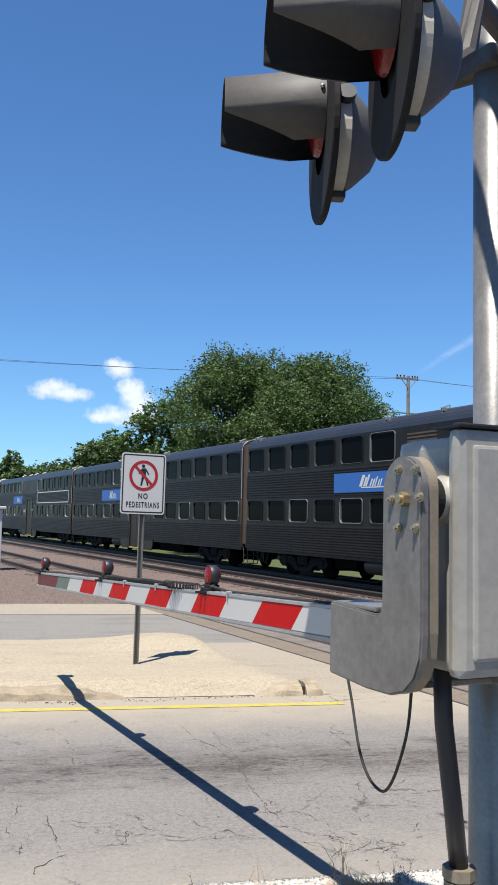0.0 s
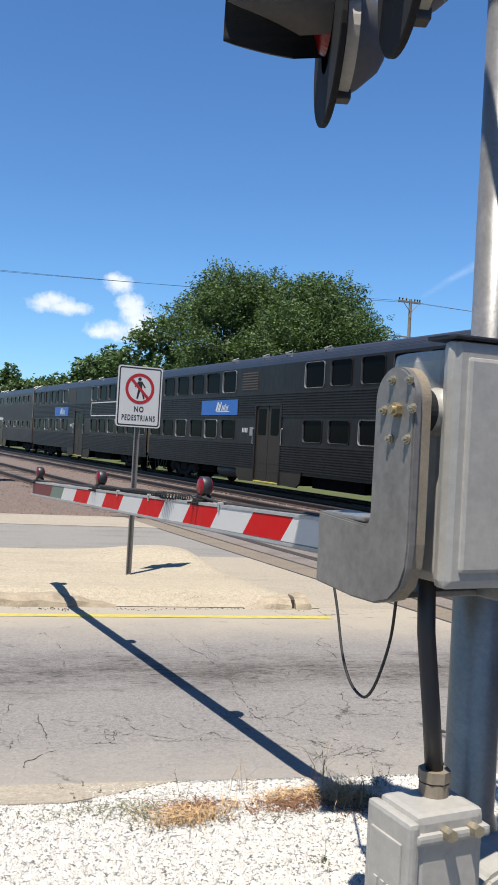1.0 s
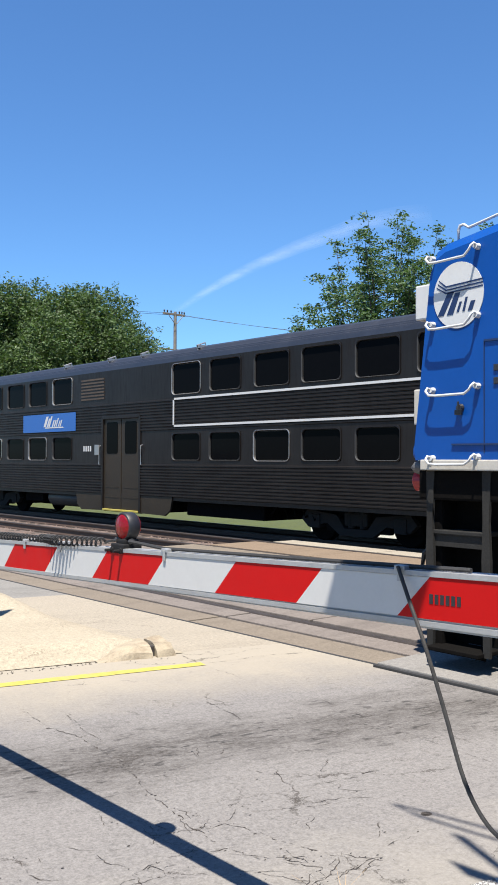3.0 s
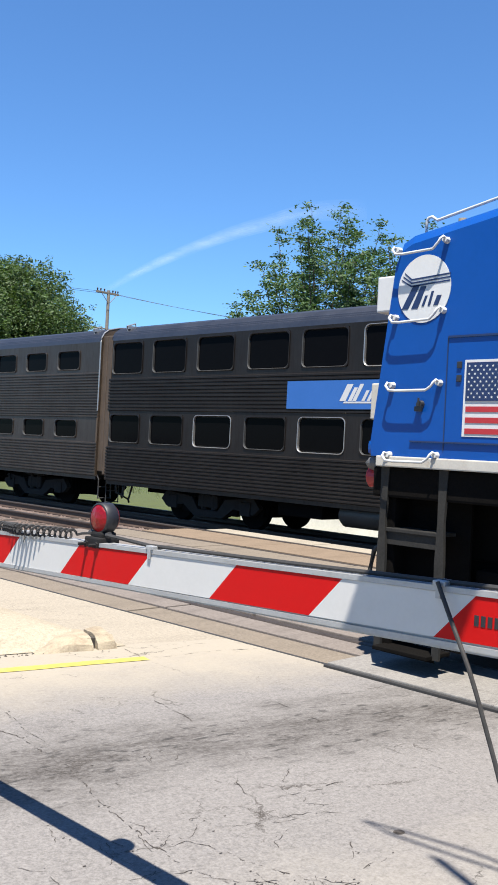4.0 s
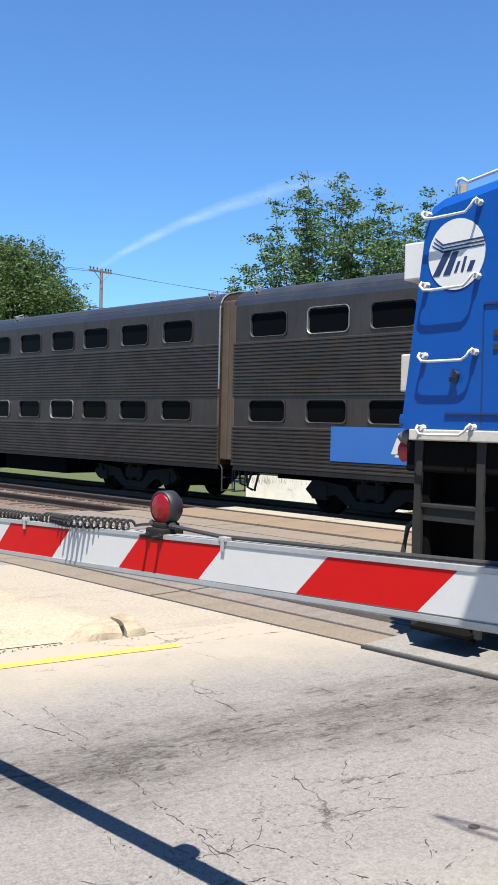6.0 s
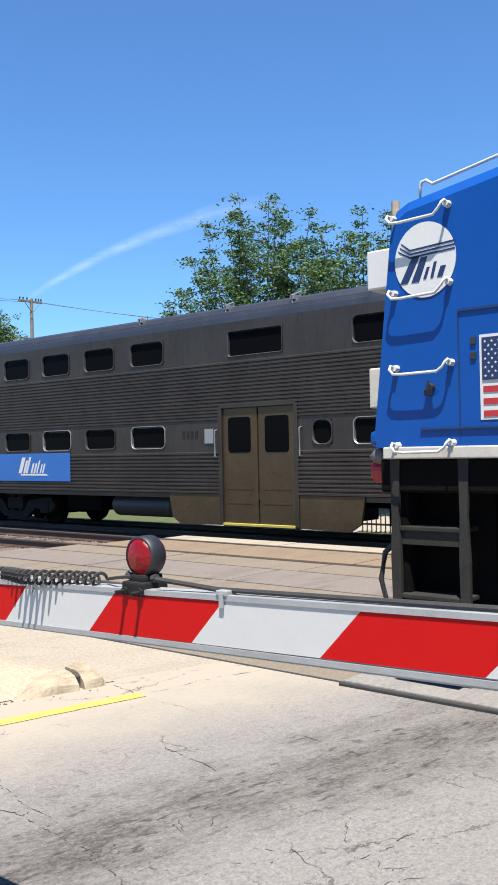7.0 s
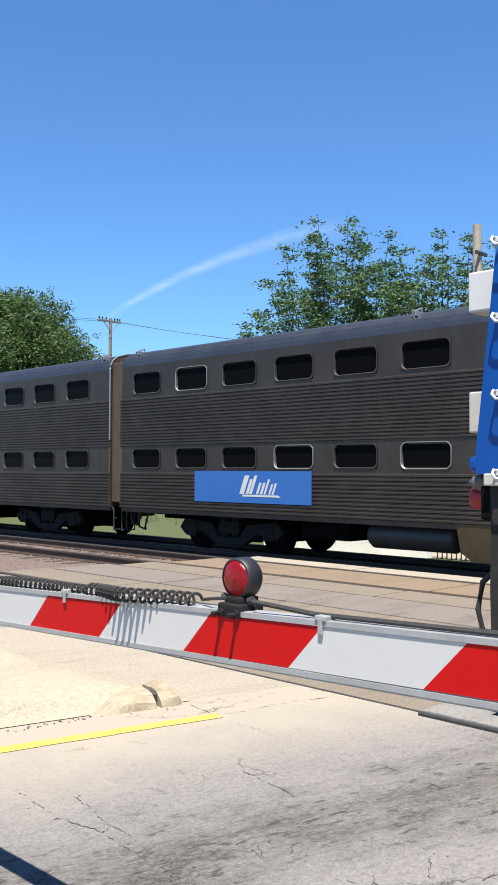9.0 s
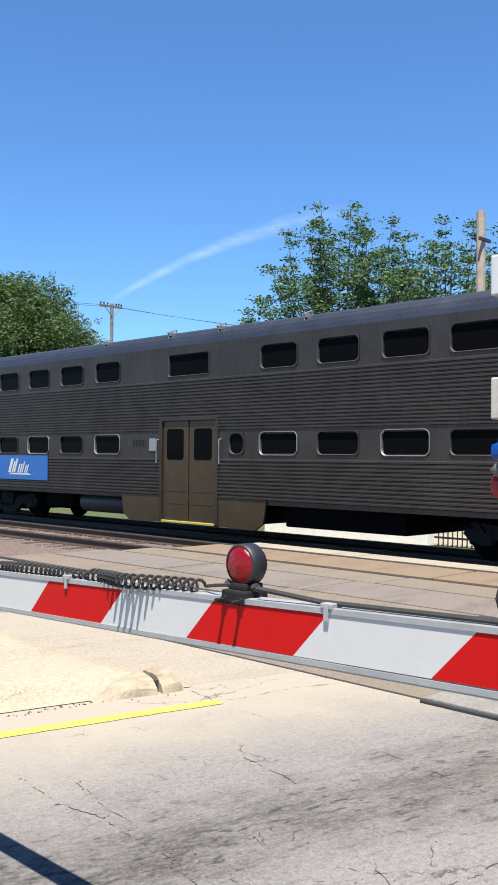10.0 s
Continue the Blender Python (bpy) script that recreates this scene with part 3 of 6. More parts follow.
        vs = [bm.verts.new((a, 9.388 + rr.uniform(-0.008, 0.008), 0.004)), bm.verts.new((b, 9.388, 0.004)), bm.verts.new((b, 9.505, 0.004)), bm.verts.new((a, 9.505 + rr.uniform(-0.01, 0.01), 0.004))]
        bm.faces.new(vs)
    y = part("yellow_line", bm, M_YELLOW)
    y.matrix_basis = ROADM
    tagged(y, "faded yellow road line beside the median", "road marking", kind="structure")


median()


def cracks():
    """Ragged open cracks and joints in the lane, with crumbled chips along the wide ones."""
    road = bpy.data.objects["road"]
    lines = (
        (((5.36, 7.0), (5.22, 6.17), (5.16, 5.61), (5.13, 4.9)), 0.007, 0),
        (((4.72, 7.5), (4.66, 7.18), (4.62, 6.96)), 0.014, 3),
        (((3.67, 8.16), (3.60, 7.66), (3.64, 7.3), (3.60, 6.8), (3.43, 6.25), (3.32, 5.9), (3.32, 5.6)), 0.013, 22),
        (((3.80, 7.83), (3.72, 7.42), (3.67, 7.1)), 0.008, 8),
        (((4.08, 5.89), (4.23, 5.83), (4.38, 5.76)), 0.007, 2),
        (((4.56, 5.54), (4.67, 5.42)), 0.008, 2),
        (((4.27, 5.6), (4.36, 5.51)), 0.008, 2),
        (((5.37, 8.3), (5.38, 8.05), (5.37, 7.84)), 0.006, 0),
        (((5.45, 8.81), (5.40, 8.45), (5.57, 8.39), (5.84, 8.36), (6.45, 8.18)), 0.008, 0),
        (((2.64, 8.4), (2.63, 7.72), (2.54, 7.28), (2.51, 7.0), (2.50, 6.66)), 0.010, 9),
        (((2.0, 6.62), (1.87, 5.99), (1.81, 5.58)), 0.007, 5),
        (((2.13, 6.18), (2.06, 5.8), (2.06, 5.61), (1.85, 5.44), (1.76, 5.25)), 0.009, 6),
        (((1.94, 5.94), (1.89, 5.67)), 0.007, 2),
        (((2.2, 5.64), (2.44, 5.54), (2.75, 5.5)), 0.006, 2),
        (((3.44, 5.95), (3.52, 5.66), (3.56, 5.32), (3.75, 5.0)), 0.009, 9),
        (((1.0, 8.3), (1.1, 7.6), (0.95, 6.9), (1.0, 6.2)), 0.009, 6),
        (((3.62, 5.78), (3.9, 5.66), (4.05, 5.62)), 0.006, 3),
    )
    back = ROADM.inverted()
    rr = random.Random(61)
    # crazed patches near the lane's edge
    net = []
    for cx, cy, reach, count in ((3.2, 5.65, 0.42, 22), (3.55, 5.05, 0.36, 18), (2.3, 5.7, 0.35, 9), (4.3, 5.75, 0.5, 12), (3.9, 6.6, 0.6, 10)):
        for _ in range(count):
            x, y = cx + rr.gauss(0, reach * 0.6), cy + rr.gauss(0, reach * 0.35)
            a = rr.choice((0.2, 1.3, 2.4)) + rr.gauss(0, 0.35)
            row = [(x, y)]
            for _ in range(rr.randint(2, 4)):
                a += rr.gauss(0, 0.55)
                x, y = x + 0.10 * math.cos(a), y + 0.10 * math.sin(a)
                row.append((x, y))
            net.append((tuple(row), 0.0065, 2))
    lines = lines + tuple(net)
    for ctl, width, chips in lines:
        pts = [Vector((x, y, 0)) for x, y in ctl]
        path = []
        for a, b in zip(pts, pts[1:]):
            n = max(3, int((b - a).length / 0.018))
            path += [a.lerp(b, k / n) for k in range(n)]
        path.append(pts[-1])
        jag = 0.010 if width < 0.0075 and len(ctl) == 4 and ctl[0][0] > 5 else 0.03
        seed = rr.uniform(0, 50)
        for k, p in enumerate(path):
            for fr, am in ((0.045, 1.6), (0.13, 0.7), (0.55, 0.35)):
                p += Vector((noise.noise(Vector((k * fr, seed, fr))), noise.noise(Vector((k * fr, seed, 7 + fr))), 0)) * jag * am
            p += Vector((rr.uniform(-1, 1), rr.uniform(-1, 1), 0)) * jag * 0.2
        bm = bmesh.new()
        prev = None
        for k, p in enumerate(path):
            d = (path[min(k + 1, len(path) - 1)] - path[max(k - 1, 0)]).normalized()
            s = Vector((-d.y, d.x, 0))
            ends = min(1.0, k / 3 + 0.1, (len(path) - 1 - k) / 3 + 0.1)
            w = width * 0.27 * ends * max(0.0, 0.42 + 1.3 * noise.noise(Vector((k * 0.11, seed, 9))) + 1.3 * noise.noise(Vector((k * 0.6, seed, 3))) + rr.uniform(-0.35, 0.35))
            cur = [bm.verts.new(back @ (p + s * w + Vector((0, 0, 0.0025)))), bm.verts.new(back @ (p - s * w + Vector((0, 0, 0.0025))))]
            if prev and w > 0.0004:
                bm.faces.new((prev[0], prev[1], cur[1], cur[0]))
            prev = cur
        for _ in range(chips):
            p = rr.choice(path) + Vector((rr.gauss(0, 0.03), rr.gauss(0, 0.025), 0.0027))
            r = rr.uniform(0.002, 0.007)
            ring = [back @ (p + Vector((r * rr.uniform(0.8, 1.8) * math.cos(q), r * rr.uniform(0.3, 0.8) * math.sin(q), 0))) for q in (0, 1.05, 2.09, 3.14, 4.19, 5.24)]
            bm.faces.new([bm.verts.new(q) for q in ring])
        bmesh.ops.recalc_face_normals(bm, faces=bm.faces)
        part("crack", bm, M_CRACK, road)
    bm = bmesh.new()
    c = back @ Vector((4.28, 5.22, 0))
    for r, z in ((0.024, 0.002), (0.016, 0.005)):
        bm.faces.new([bm.verts.new((c.x + r * 1.2 * math.cos(q * 0.4488), c.y + r * math.sin(q * 0.4488), z)) for q in range(14)])
    part("pit", bm, M_CRACK, road, "small dark round pit")


def debris():
    """Dirt and chips gathered against the median's edge."""
    def along(rr):
        x = rr.choice((rr.uniform(3.5, 4.9), rr.gauss(3.0, 0.14), rr.uniform(2.0, 5.3)))
        v = 9.72 + 0.05 * math.sin(x * 3) + rr.gauss(0, 0.035) + (0.0 if x < 3.5 or x > 4.9 else 0.10)
        return x, (v - x * SN) / CS, 0.004
    pebbles("kerb_debris", 130, along, (0.004, 0.012), M_CRACK, "dark dirt and chips along the median's edge", 13)


cracks()
debris()


# ---- passing train ----
CARX, CARLEN = 17.1, 25.45
HALF = 1.52
RAILZ = -0.2


def side_panel(bm, y0, y1, z0, z1, x, flutes):
    """A strip of car side; flutes > 0 gives horizontal ribs."""
    if flutes <= 0:
        vs = [bm.verts.new(p) for p in ((x, y0, z0), (x, y1, z0), (x, y1, z1), (x, y0, z1))]
        bm.faces.new(vs)
        return
    n = max(2, int(round((z1 - z0) / 0.082)))
    step = (z1 - z0) / n
    prof = []
    for i in range(n):
        z = z0 + i * step
        prof += [(0.0, z), (-0.022, z + step * 0.18), (-0.022, z + step * 0.62), (0.0, z + step * 0.82)]
    prof.append((0.0, z1))
    a = [bm.verts.new((x + d, y0, z)) for d, z in prof]
    b = [bm.verts.new((x + d, y1, z)) for d, z in prof]
    for i in range(len(prof) - 1):
        bm.faces.new((a[i], b[i], b[i + 1], a[i + 1]))


def band(bm, y0, y1, z0, z1, x, wins, wz0, wz1):
    """A smooth strip with window holes."""
    side_panel(bm, y0, y1, z0, wz0, x, 0)
    side_panel(bm, y0, y1, wz1, z1, x, 0)
    cur = y0
    for c, w in sorted(wins):
        side_panel(bm, cur, c - w / 2, wz0, wz1, x, 0)
        cur = c + w / 2
    side_panel(bm, cur, y1, wz0, wz1, x, 0)


WIN_MESH = {}


def window_mesh(w, h, bright, r, shell):
    key = (round(w, 3), round(h, 3), bright, r, shell.name)
    if key in WIN_MESH:
        return WIN_MESH[key]
    bm = bmesh.new()
    g = 0.0 if bright else 0.03
    inner = round_rect(w - g, h - g, r)
    n = len(inner)
    # outer edge follows a larger rounded rectangle so that the ring stays even
    outer = round_rect(w + (0.038 if bright else 0.015), h + (0.038 if bright else 0.015), r if bright else r * 0.6)
    rings = []
    for pts, x in ((outer, 0.0), (outer, -0.020), (round_rect(w - 0.01, h - 0.01, r * 0.95) if not bright else round_rect(w + 0.02, h + 0.02, r), -0.024), (inner, -0.012), (inner, 0.05)):
        rings.append([bm.verts.new((x, p, q)) for p, q in pts])
    for j, (a, b) in enumerate(zip(rings, rings[1:])):
        for i in range(n):
            f = bm.faces.new((a[i], a[(i + 1) % n], b[(i + 1) % n], b[i]))
            f.material_index = 1 if j in (2, 3) and not bright else 0
    bmesh.ops.recalc_face_normals(bm, faces=bm.faces)
    me = bpy.data.meshes.new("window")
    bm.to_mesh(me)
    bm.free()
    me.materials.append(M_ALU if bright else shell)
    me.materials.append(M_GASKET)
    bm = bmesh.new()
    box(bm, 0.028, 0.046, -w / 2 + 0.03, w / 2 - 0.03, -h / 2 + 0.03, h / 2 - 0.03)
    pane = bpy.data.meshes.new("pane")
    bm.to_mesh(pane)
    bm.free()
    pane.materials.append(M_GLASS)
    WIN_MESH[key] = (me, pane)
    return WIN_MESH[key]


def white_marks(parent, x, y_mid, z_mid, w, h):
    """The sign's mark as plain slanted shapes."""
    bm = bmesh.new()
    rr = ((-0.26, 0.10, 1.0), (-0.17, 0.06, 0.8), (-0.10, 0.06, 1.0), (0.0, 0.05, 0.62), (0.07, 0.05, 0.62), (0.14, 0.04, 0.8), (0.21, 0.04, 0.55), (0.27, 0.04, 0.6))
    for c, ww, hh in rr:
        lean = 0.05 * w * hh
        y0, y1 = -c * w - ww * w * 0.42, -c * w + ww * w * 0.42
        z0, z1 = -h * 0.22, -h * 0.22 + h * 0.58 * hh
        pts = [(y0 + lean, z0), (y1 + lean, z0), (y1 - lean, z1), (y0 - lean, z1)]
        prism(bm, [(y_mid + p, z_mid + q) for p, q in pts], "x", x - 0.004, x)
        part("mark_stroke", bm, M_WHITE, parent)
        bm = bmesh.new()
    prism(bm, [(y_mid + p, z_mid + q) for p, q in ((0.30 * w, -h * 0.30), (-0.38 * w, -h * 0.30), (-0.32 * w, -h * 0.24), (0.29 * w, -h * 0.24))], "x", x - 0.004, x)
    return part("mark_underline", bm, M_WHITE, parent, "white underline of the slanted mark")


def wheelset(parent, y, z):
    bm = bmesh.new()
    cyl(bm, (-0.8, y, z), (0.8, y, z), 0.08, seg=10)
    for s in (-1, 1):
        lathe(bm, [(-0.07, 0.05), (-0.07, 0.44), (-0.05, 0.46), (0.04, 0.46), (0.05, 0.49), (0.08, 0.49), (0.08, 0.05)], (-s * 0.74, y, z), (s, 0, 0), 28)
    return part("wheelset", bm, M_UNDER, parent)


def truck(parent, y):
    z = RAILZ + 0.46
    bm = bmesh.new()
    for s in (-1, 1):
        x = s * 1.02
        prism(bm, [(y - 1.75, z + 0.05), (y - 1.55, z + 0.28), (y - 0.6, z + 0.18), (y - 0.35, z - 0.12), (y + 0.35, z - 0.12), (y + 0.6, z + 0.18), (y + 1.55, z + 0.28), (y + 1.75, z + 0.05), (y + 1.55, z - 0.12), (y + 0.9, z - 0.02), (y + 0.5, z - 0.28), (y - 0.5, z - 0.28), (y - 0.9, z - 0.02), (y - 1.55, z - 0.12)], "x", x - 0.07, x + 0.07)
        for d in (-1.3, 1.3):
            box(bm, x - 0.1, x + 0.1, y + d - 0.17, y + d + 0.17, z - 0.15, z + 0.17, 0.02)
        for d in (-0.18, 0.18):
            cyl(bm, (x, y + d, z - 0.1), (x, y + d, z + 0.35), 0.09, seg=10)
        box(bm, x - 0.06, x + 0.06, y - 0.5, y + 0.5, z + 0.30, z + 0.42, 0.02)
    box(bm, -1.1, 1.1, y - 0.35, y + 0.35, z - 0.05, z + 0.25, 0.03)
    tr = part("truck", bm, M_TRUCK, parent, "black grimy truck frame")
    # solid near-black block closes the view through the truck
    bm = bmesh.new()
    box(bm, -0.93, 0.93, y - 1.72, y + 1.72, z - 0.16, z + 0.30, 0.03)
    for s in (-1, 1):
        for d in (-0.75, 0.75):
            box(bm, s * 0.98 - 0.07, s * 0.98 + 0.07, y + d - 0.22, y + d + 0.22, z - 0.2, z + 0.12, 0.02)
    part("brake_rigging", bm, M_UNDER, tr, "black brake rigging block that closes the gaps between the wheels")
    wheelset(tr, y - 1.3, z)
    wheelset(tr, y + 1.3, z)
    return tr


def gallery_car(kind, frame_box=False):
    """Local origin: the car's middle on the track's centre line; y runs along the track. kind a: tall windows; b: low windows."""
    tall = kind == "a"
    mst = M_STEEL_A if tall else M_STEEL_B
    root = empty("passenger_car", "tall-windowed stainless steel double-deck passenger car" if tall else "fluted stainless steel double-deck passenger car with low windows", "train car", group="cars of the passing train")
    L = CARLEN / 2
    x = -HALF
    if tall:
        up, lo = (3.50, 4.33), (1.68, 2.42)
        rear = [11.99, 10.3, 8.61, 6.88, 5.23, 3.54]
        front = [-3.23, -4.9, -6.69, -8.38, -10.08, -11.8]
        ww = 1.27
        fl_lo, fl_mid = (0.66, 1.58), (2.52, 3.40)
        sign = (2.62, 6.22, 2.61, 3.21)
        bot = 0.66
    else:
        up, lo = (3.66, 4.20), (1.76, 2.25)
        rear = [11.65, 9.95, 8.30, 6.63, 4.95, 3.27]
        front = [-2.96, -4.63, -6.30, -7.85, -9.52, -11.2]
        ww = 1.10
        fl_lo, fl_mid = (0.74, 1.67), (2.33, 3.58)
        sign = (6.09, 9.77, 0.98, 1.70)
        bot = 0.74
    wins_up = [(c, ww) for c in rear + front]
    wins_lo = [(c, ww) for c in rear + front]
    if not tall:
        wins_up.append((0.02, 1.47))
    dw = 1.02
    dz0, dz1 = (0.17, 2.97) if tall else (0.10, 2.62)
    bm = bmesh.new()
    ov = [] if tall else [(-1.66, 0.48)]
    for y0, y1 in ((-L, -dw), (dw, L)):
        sel = [w for w in wins_lo + ov if y0 < w[0] < y1]
        side_panel(bm, y0, y1, fl_lo[0], fl_lo[1], x, 1)
        band(bm, y0, y1, fl_lo[1], fl_mid[0], x, sel, *lo)
        side_panel(bm, y0, y1, fl_mid[0], dz1, x, 1)
        side_panel(bm, y0, y1, dz1, fl_mid[1], x, 1) if fl_mid[1] > dz1 + 0.1 else None
    side_panel(bm, -dw, dw, dz1, fl_mid[1], x, 1)
    band(bm, -L, L, fl_mid[1], 4.40, x, wins_up, *up)
    # reveals behind the openings keep the inside dark
    box(bm, x + 0.06, x + 0.08, -L, L, 0.7, 4.4)
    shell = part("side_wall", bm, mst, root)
    # roof, far side and floor in one closed shell
    bm = bmesh.new()
    sec = [(-HALF, 4.40), (-1.50, 4.50), (-1.43, 4.63), (-1.28, 4.74), (-0.95, 4.83), (-0.5, 4.89), (0, 4.91), (0.5, 4.89), (0.95, 4.83), (1.28, 4.74), (1.43, 4.63), (1.50, 4.50), (HALF, 4.40)]
    # fine corrugations run along the roof
    ribbed = [sec[0]]
    for (p0, q0), (p1, q1) in zip(sec[1:], sec[2:]):
        for f in range(6):
            t, rise = f / 6, (0.014 if f % 2 else 0.0)
            ribbed.append((p0 + (p1 - p0) * t, q0 + (q1 - q0) * t + rise))
    ribbed.append(sec[-1])
    a = [bm.verts.new((p, -L, q)) for p, q in ribbed]
    b = [bm.verts.new((p, L, q)) for p, q in ribbed]
    for i in range(len(ribbed) - 1):
        bm.faces.new((a[i], b[i], b[i + 1], a[i + 1]))
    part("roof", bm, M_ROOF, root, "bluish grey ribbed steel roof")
    for y in (-12.2, -3.6, -0.9, 0.9, 3.6, 12.2):
        bm = bmesh.new()
        tube(bm, [(-1.40, y, 4.66), (-1.44, y, 4.78), (-1.16, y, 4.88), (-1.14, y, 4.78)], 0.022, 6)
        box(bm, -1.42, -1.14, y - 0.05, y + 0.05, 4.70, 4.80, 0.01)
        part("roof_lug", bm, M_ALU, root, "bright lifting lug on the roof's edge")
    bm = bmesh.new()
    side_panel(bm, -L, L, bot, 4.40, HALF, 1)
    box(bm, -HALF + 0.03, HALF - 0.03, -L + 0.02, L - 0.02, bot - 0.10, bot + 0.04)
    part("far_side", bm, mst, root)
    for s in (-1, 1):
        bm = bmesh.new()
        sec2 = [(-HALF, bot)] + sec + [(HALF, bot)]
        y0, y1 = (L - 0.05, L) if s > 0 else (-L, -L + 0.05)
        prism(bm, sec2, "y", y0, y1)
        box(bm, -HALF - 0.012, -HALF + 0.10, s * (L - 0.03) - 0.03, s * (L - 0.03) + 0.03, bot, 4.42, 0.01)
        end = part("car_end", bm, M_CAREND, root, "brownish weathered end wall")
        bm = bmesh.new()
        box(bm, -1.47, 1.47, min(s * L, s * (L + 0.222)), max(s * L, s * (L + 0.222)), bot + 0.12, 4.56, 0.03)
        part("diaphragm", bm, M_CAREND, end)
        if s < 0:
            bm = bmesh.new()
            tube(bm, [(p * 1.01, -L + 0.01, q + 0.012) for p, q in [(-HALF, 2.5), (-HALF, 3.6)] + sec[:7]], 0.02, 6)
            part("end_rim", bm, M_ALU, end, "bright metal edge round the car's end")
        bm = bmesh.new()
        for d in (-1.42, -1.0):
            tube(bm, [(d, s * (L - 0.02), bot + 0.02), (d, s * (L + 0.05), bot - 0.10), (d, s * (L + 0.05), bot - 0.62)], 0.018, 6)
        for zz in (bot - 0.3, bot - 0.6):
            tube(bm, [(-1.42, s * (L + 0.05), zz), (-1.0, s * (L + 0.05), zz)], 0.016, 6)
        box(bm, -0.2, 0.2, min(s * (L - 0.5), s * (L + 0.21)), max(s * (L - 0.5), s * (L + 0.21)), RAILZ + 0.72, RAILZ + 1.0, 0.04)
        tube(bm, [(-0.55, s * L, bot - 0.1), (-0.6, s * (L + 0.1), bot - 0.55), (-0.5, s * (L + 0.2), bot - 0.62)], 0.03, 6)
        tube(bm, [(-0.8, s * L, bot - 0.1), (-0.85, s * (L + 0.1), bot - 0.45), (-0.75, s * (L + 0.2), bot - 0.5)], 0.03, 6)
        part("coupler_gear", bm, M_TANK, end, "grimy coupler, hoses and grab rungs")
    # windows
    rr = random.Random(21 if tall else 22)
    bright = {"a": ((8.61, "lo"), (5.23, "lo"), (-6.69, "lo"), (-11.8, "lo"), (3.54, "up"), (-3.23, "up")), "b": ((6.63, "lo"), (3.27, "lo"), (9.95, "up"), (-2.96, "lo"), (-6.30, "lo"))}[kind]
    for level, wins, (z0, z1) in (("up", wins_up, up), ("lo", wins_lo, lo)):
        for c, w in wins:
            if level == "up" and abs(c) < 0.1:
                me, pane = window_mesh(w, z1 - z0, False, 0.05, mst)
            else:
                me, pane = window_mesh(w, z1 - z0, (c, level) in bright, 0.13, mst)
            wob = share("window", me, root, pose(x, c, (z0 + z1) / 2), "window with bright aluminium frame" if (c, level) in bright else "")
            share("pane", pane, wob, Matrix())
    if not tall:
        me, pane = window_mesh(0.48, lo[1] - lo[0], False, 0.18, mst)
        wob = share("window", me, root, pose(x, -1.66, (lo[0] + lo[1]) / 2), "small oval window beside the door")
        share("pane", pane, wob, Matrix())
    # doors
    for s in (-1, 1):
        y0, y1 = (0.02, dw - 0.03) if s > 0 else (-dw + 0.03, -0.02)
        bm = bmesh.new()
        box(bm, x + 0.02, x + 0.06, y0, y1, dz0 + 0.04, dz1 - 0.05, 0.01)
        for zz in (0.55, 0.85):
            box(bm, x + 0.012, x + 0.03, y0 + 0.12, y1 - 0.12, zz, zz + 0.03)
        d = part("door", bm, M_DOOR_A if tall else M_DOOR, root, "brownish steel sliding door leaf")
        bm = bmesh.new()
        prism(bm, [((y0 + y1) / 2 + p, dz1 - 0.62 + q) for p, q in round_rect(0.62, 0.95 if tall else 0.75, 0.08)], "x", x + 0.012, x + 0.025)
        part("pane", bm, M_GLASS, d)
    bm = bmesh.new()
    for s in (-1, 1):
        box(bm, x - 0.03, x + 0.06, s * dw - 0.05, s * dw + 0.05, dz0, dz1, 0.012)
    box(bm, x - 0.03, x + 0.06, -dw, dw, dz1 - 0.05, dz1 + 0.05, 0.012)
    part("door_frame", bm, mst, root)
    bm = bmesh.new()
    box(bm, x - 0.04, x + 0.1, -dw + 0.06, dw - 0.06, dz0 - 0.02, dz0 + 0.035, 0.008)
    part("step_edge", bm, M_YELLOW, root, "worn yellow step edge")
    for s in (-1, 1):
        bm = bmesh.new()
        tube(bm, [(x, s * (dw + 0.12), 1.53), (x - 0.06, s * (dw + 0.12), 1.55), (x - 0.06, s * (dw + 0.12), 2.1), (x, s * (dw + 0.12), 2.12)], 0.018, 6)
        part("grab_rail", bm, M_ALU, root)
    # skirts beside the doors
    for s in (-1, 1):
        bm = bmesh.new()
        e = 2.62 if s > 0 else -2.62
        prism(bm, [(s * dw, fl_lo[0]), (s * dw, dz0 - 0.02), (e - s * 0.35, dz0 - 0.04), (e - s * 0.10, dz0 + 0.12), (e, fl_lo[0])], "x", x + 0.0, x + 0.06)
        part("skirt", bm, M_DOOR_A if tall else M_DOOR, root, "brownish steel skirt")
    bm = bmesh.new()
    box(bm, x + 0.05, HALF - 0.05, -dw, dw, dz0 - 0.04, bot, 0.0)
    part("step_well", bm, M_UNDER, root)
    # sign
    bm = bmesh.new()
    box(bm, x - 0.034, x - 0.024, sign[0], sign[1], sign[2], sign[3])
    sg = part("sign_panel", bm, M_SIGNBLUE, root, "bright blue name panel")
    white_marks(sg, x - 0.034, (sign[0] + sign[1]) / 2 - (0.35 if tall else 0.3), (sign[2] + sign[3]) / 2, 1.9 if tall else 1.75, (sign[3] - sign[2]))
    # small plates
    bm = bmesh.new()
    for i in range(4):
        box(bm, x - 0.008, x, 1.55 + i * 0.13 + 0.15, 1.62 + i * 0.13 + 0.15, 1.95, 2.12)
    part("number_bars", bm, M_BLACKM if not tall else M_WHITE, root, "fleet number shown as bars")
    bm = bmesh.new()
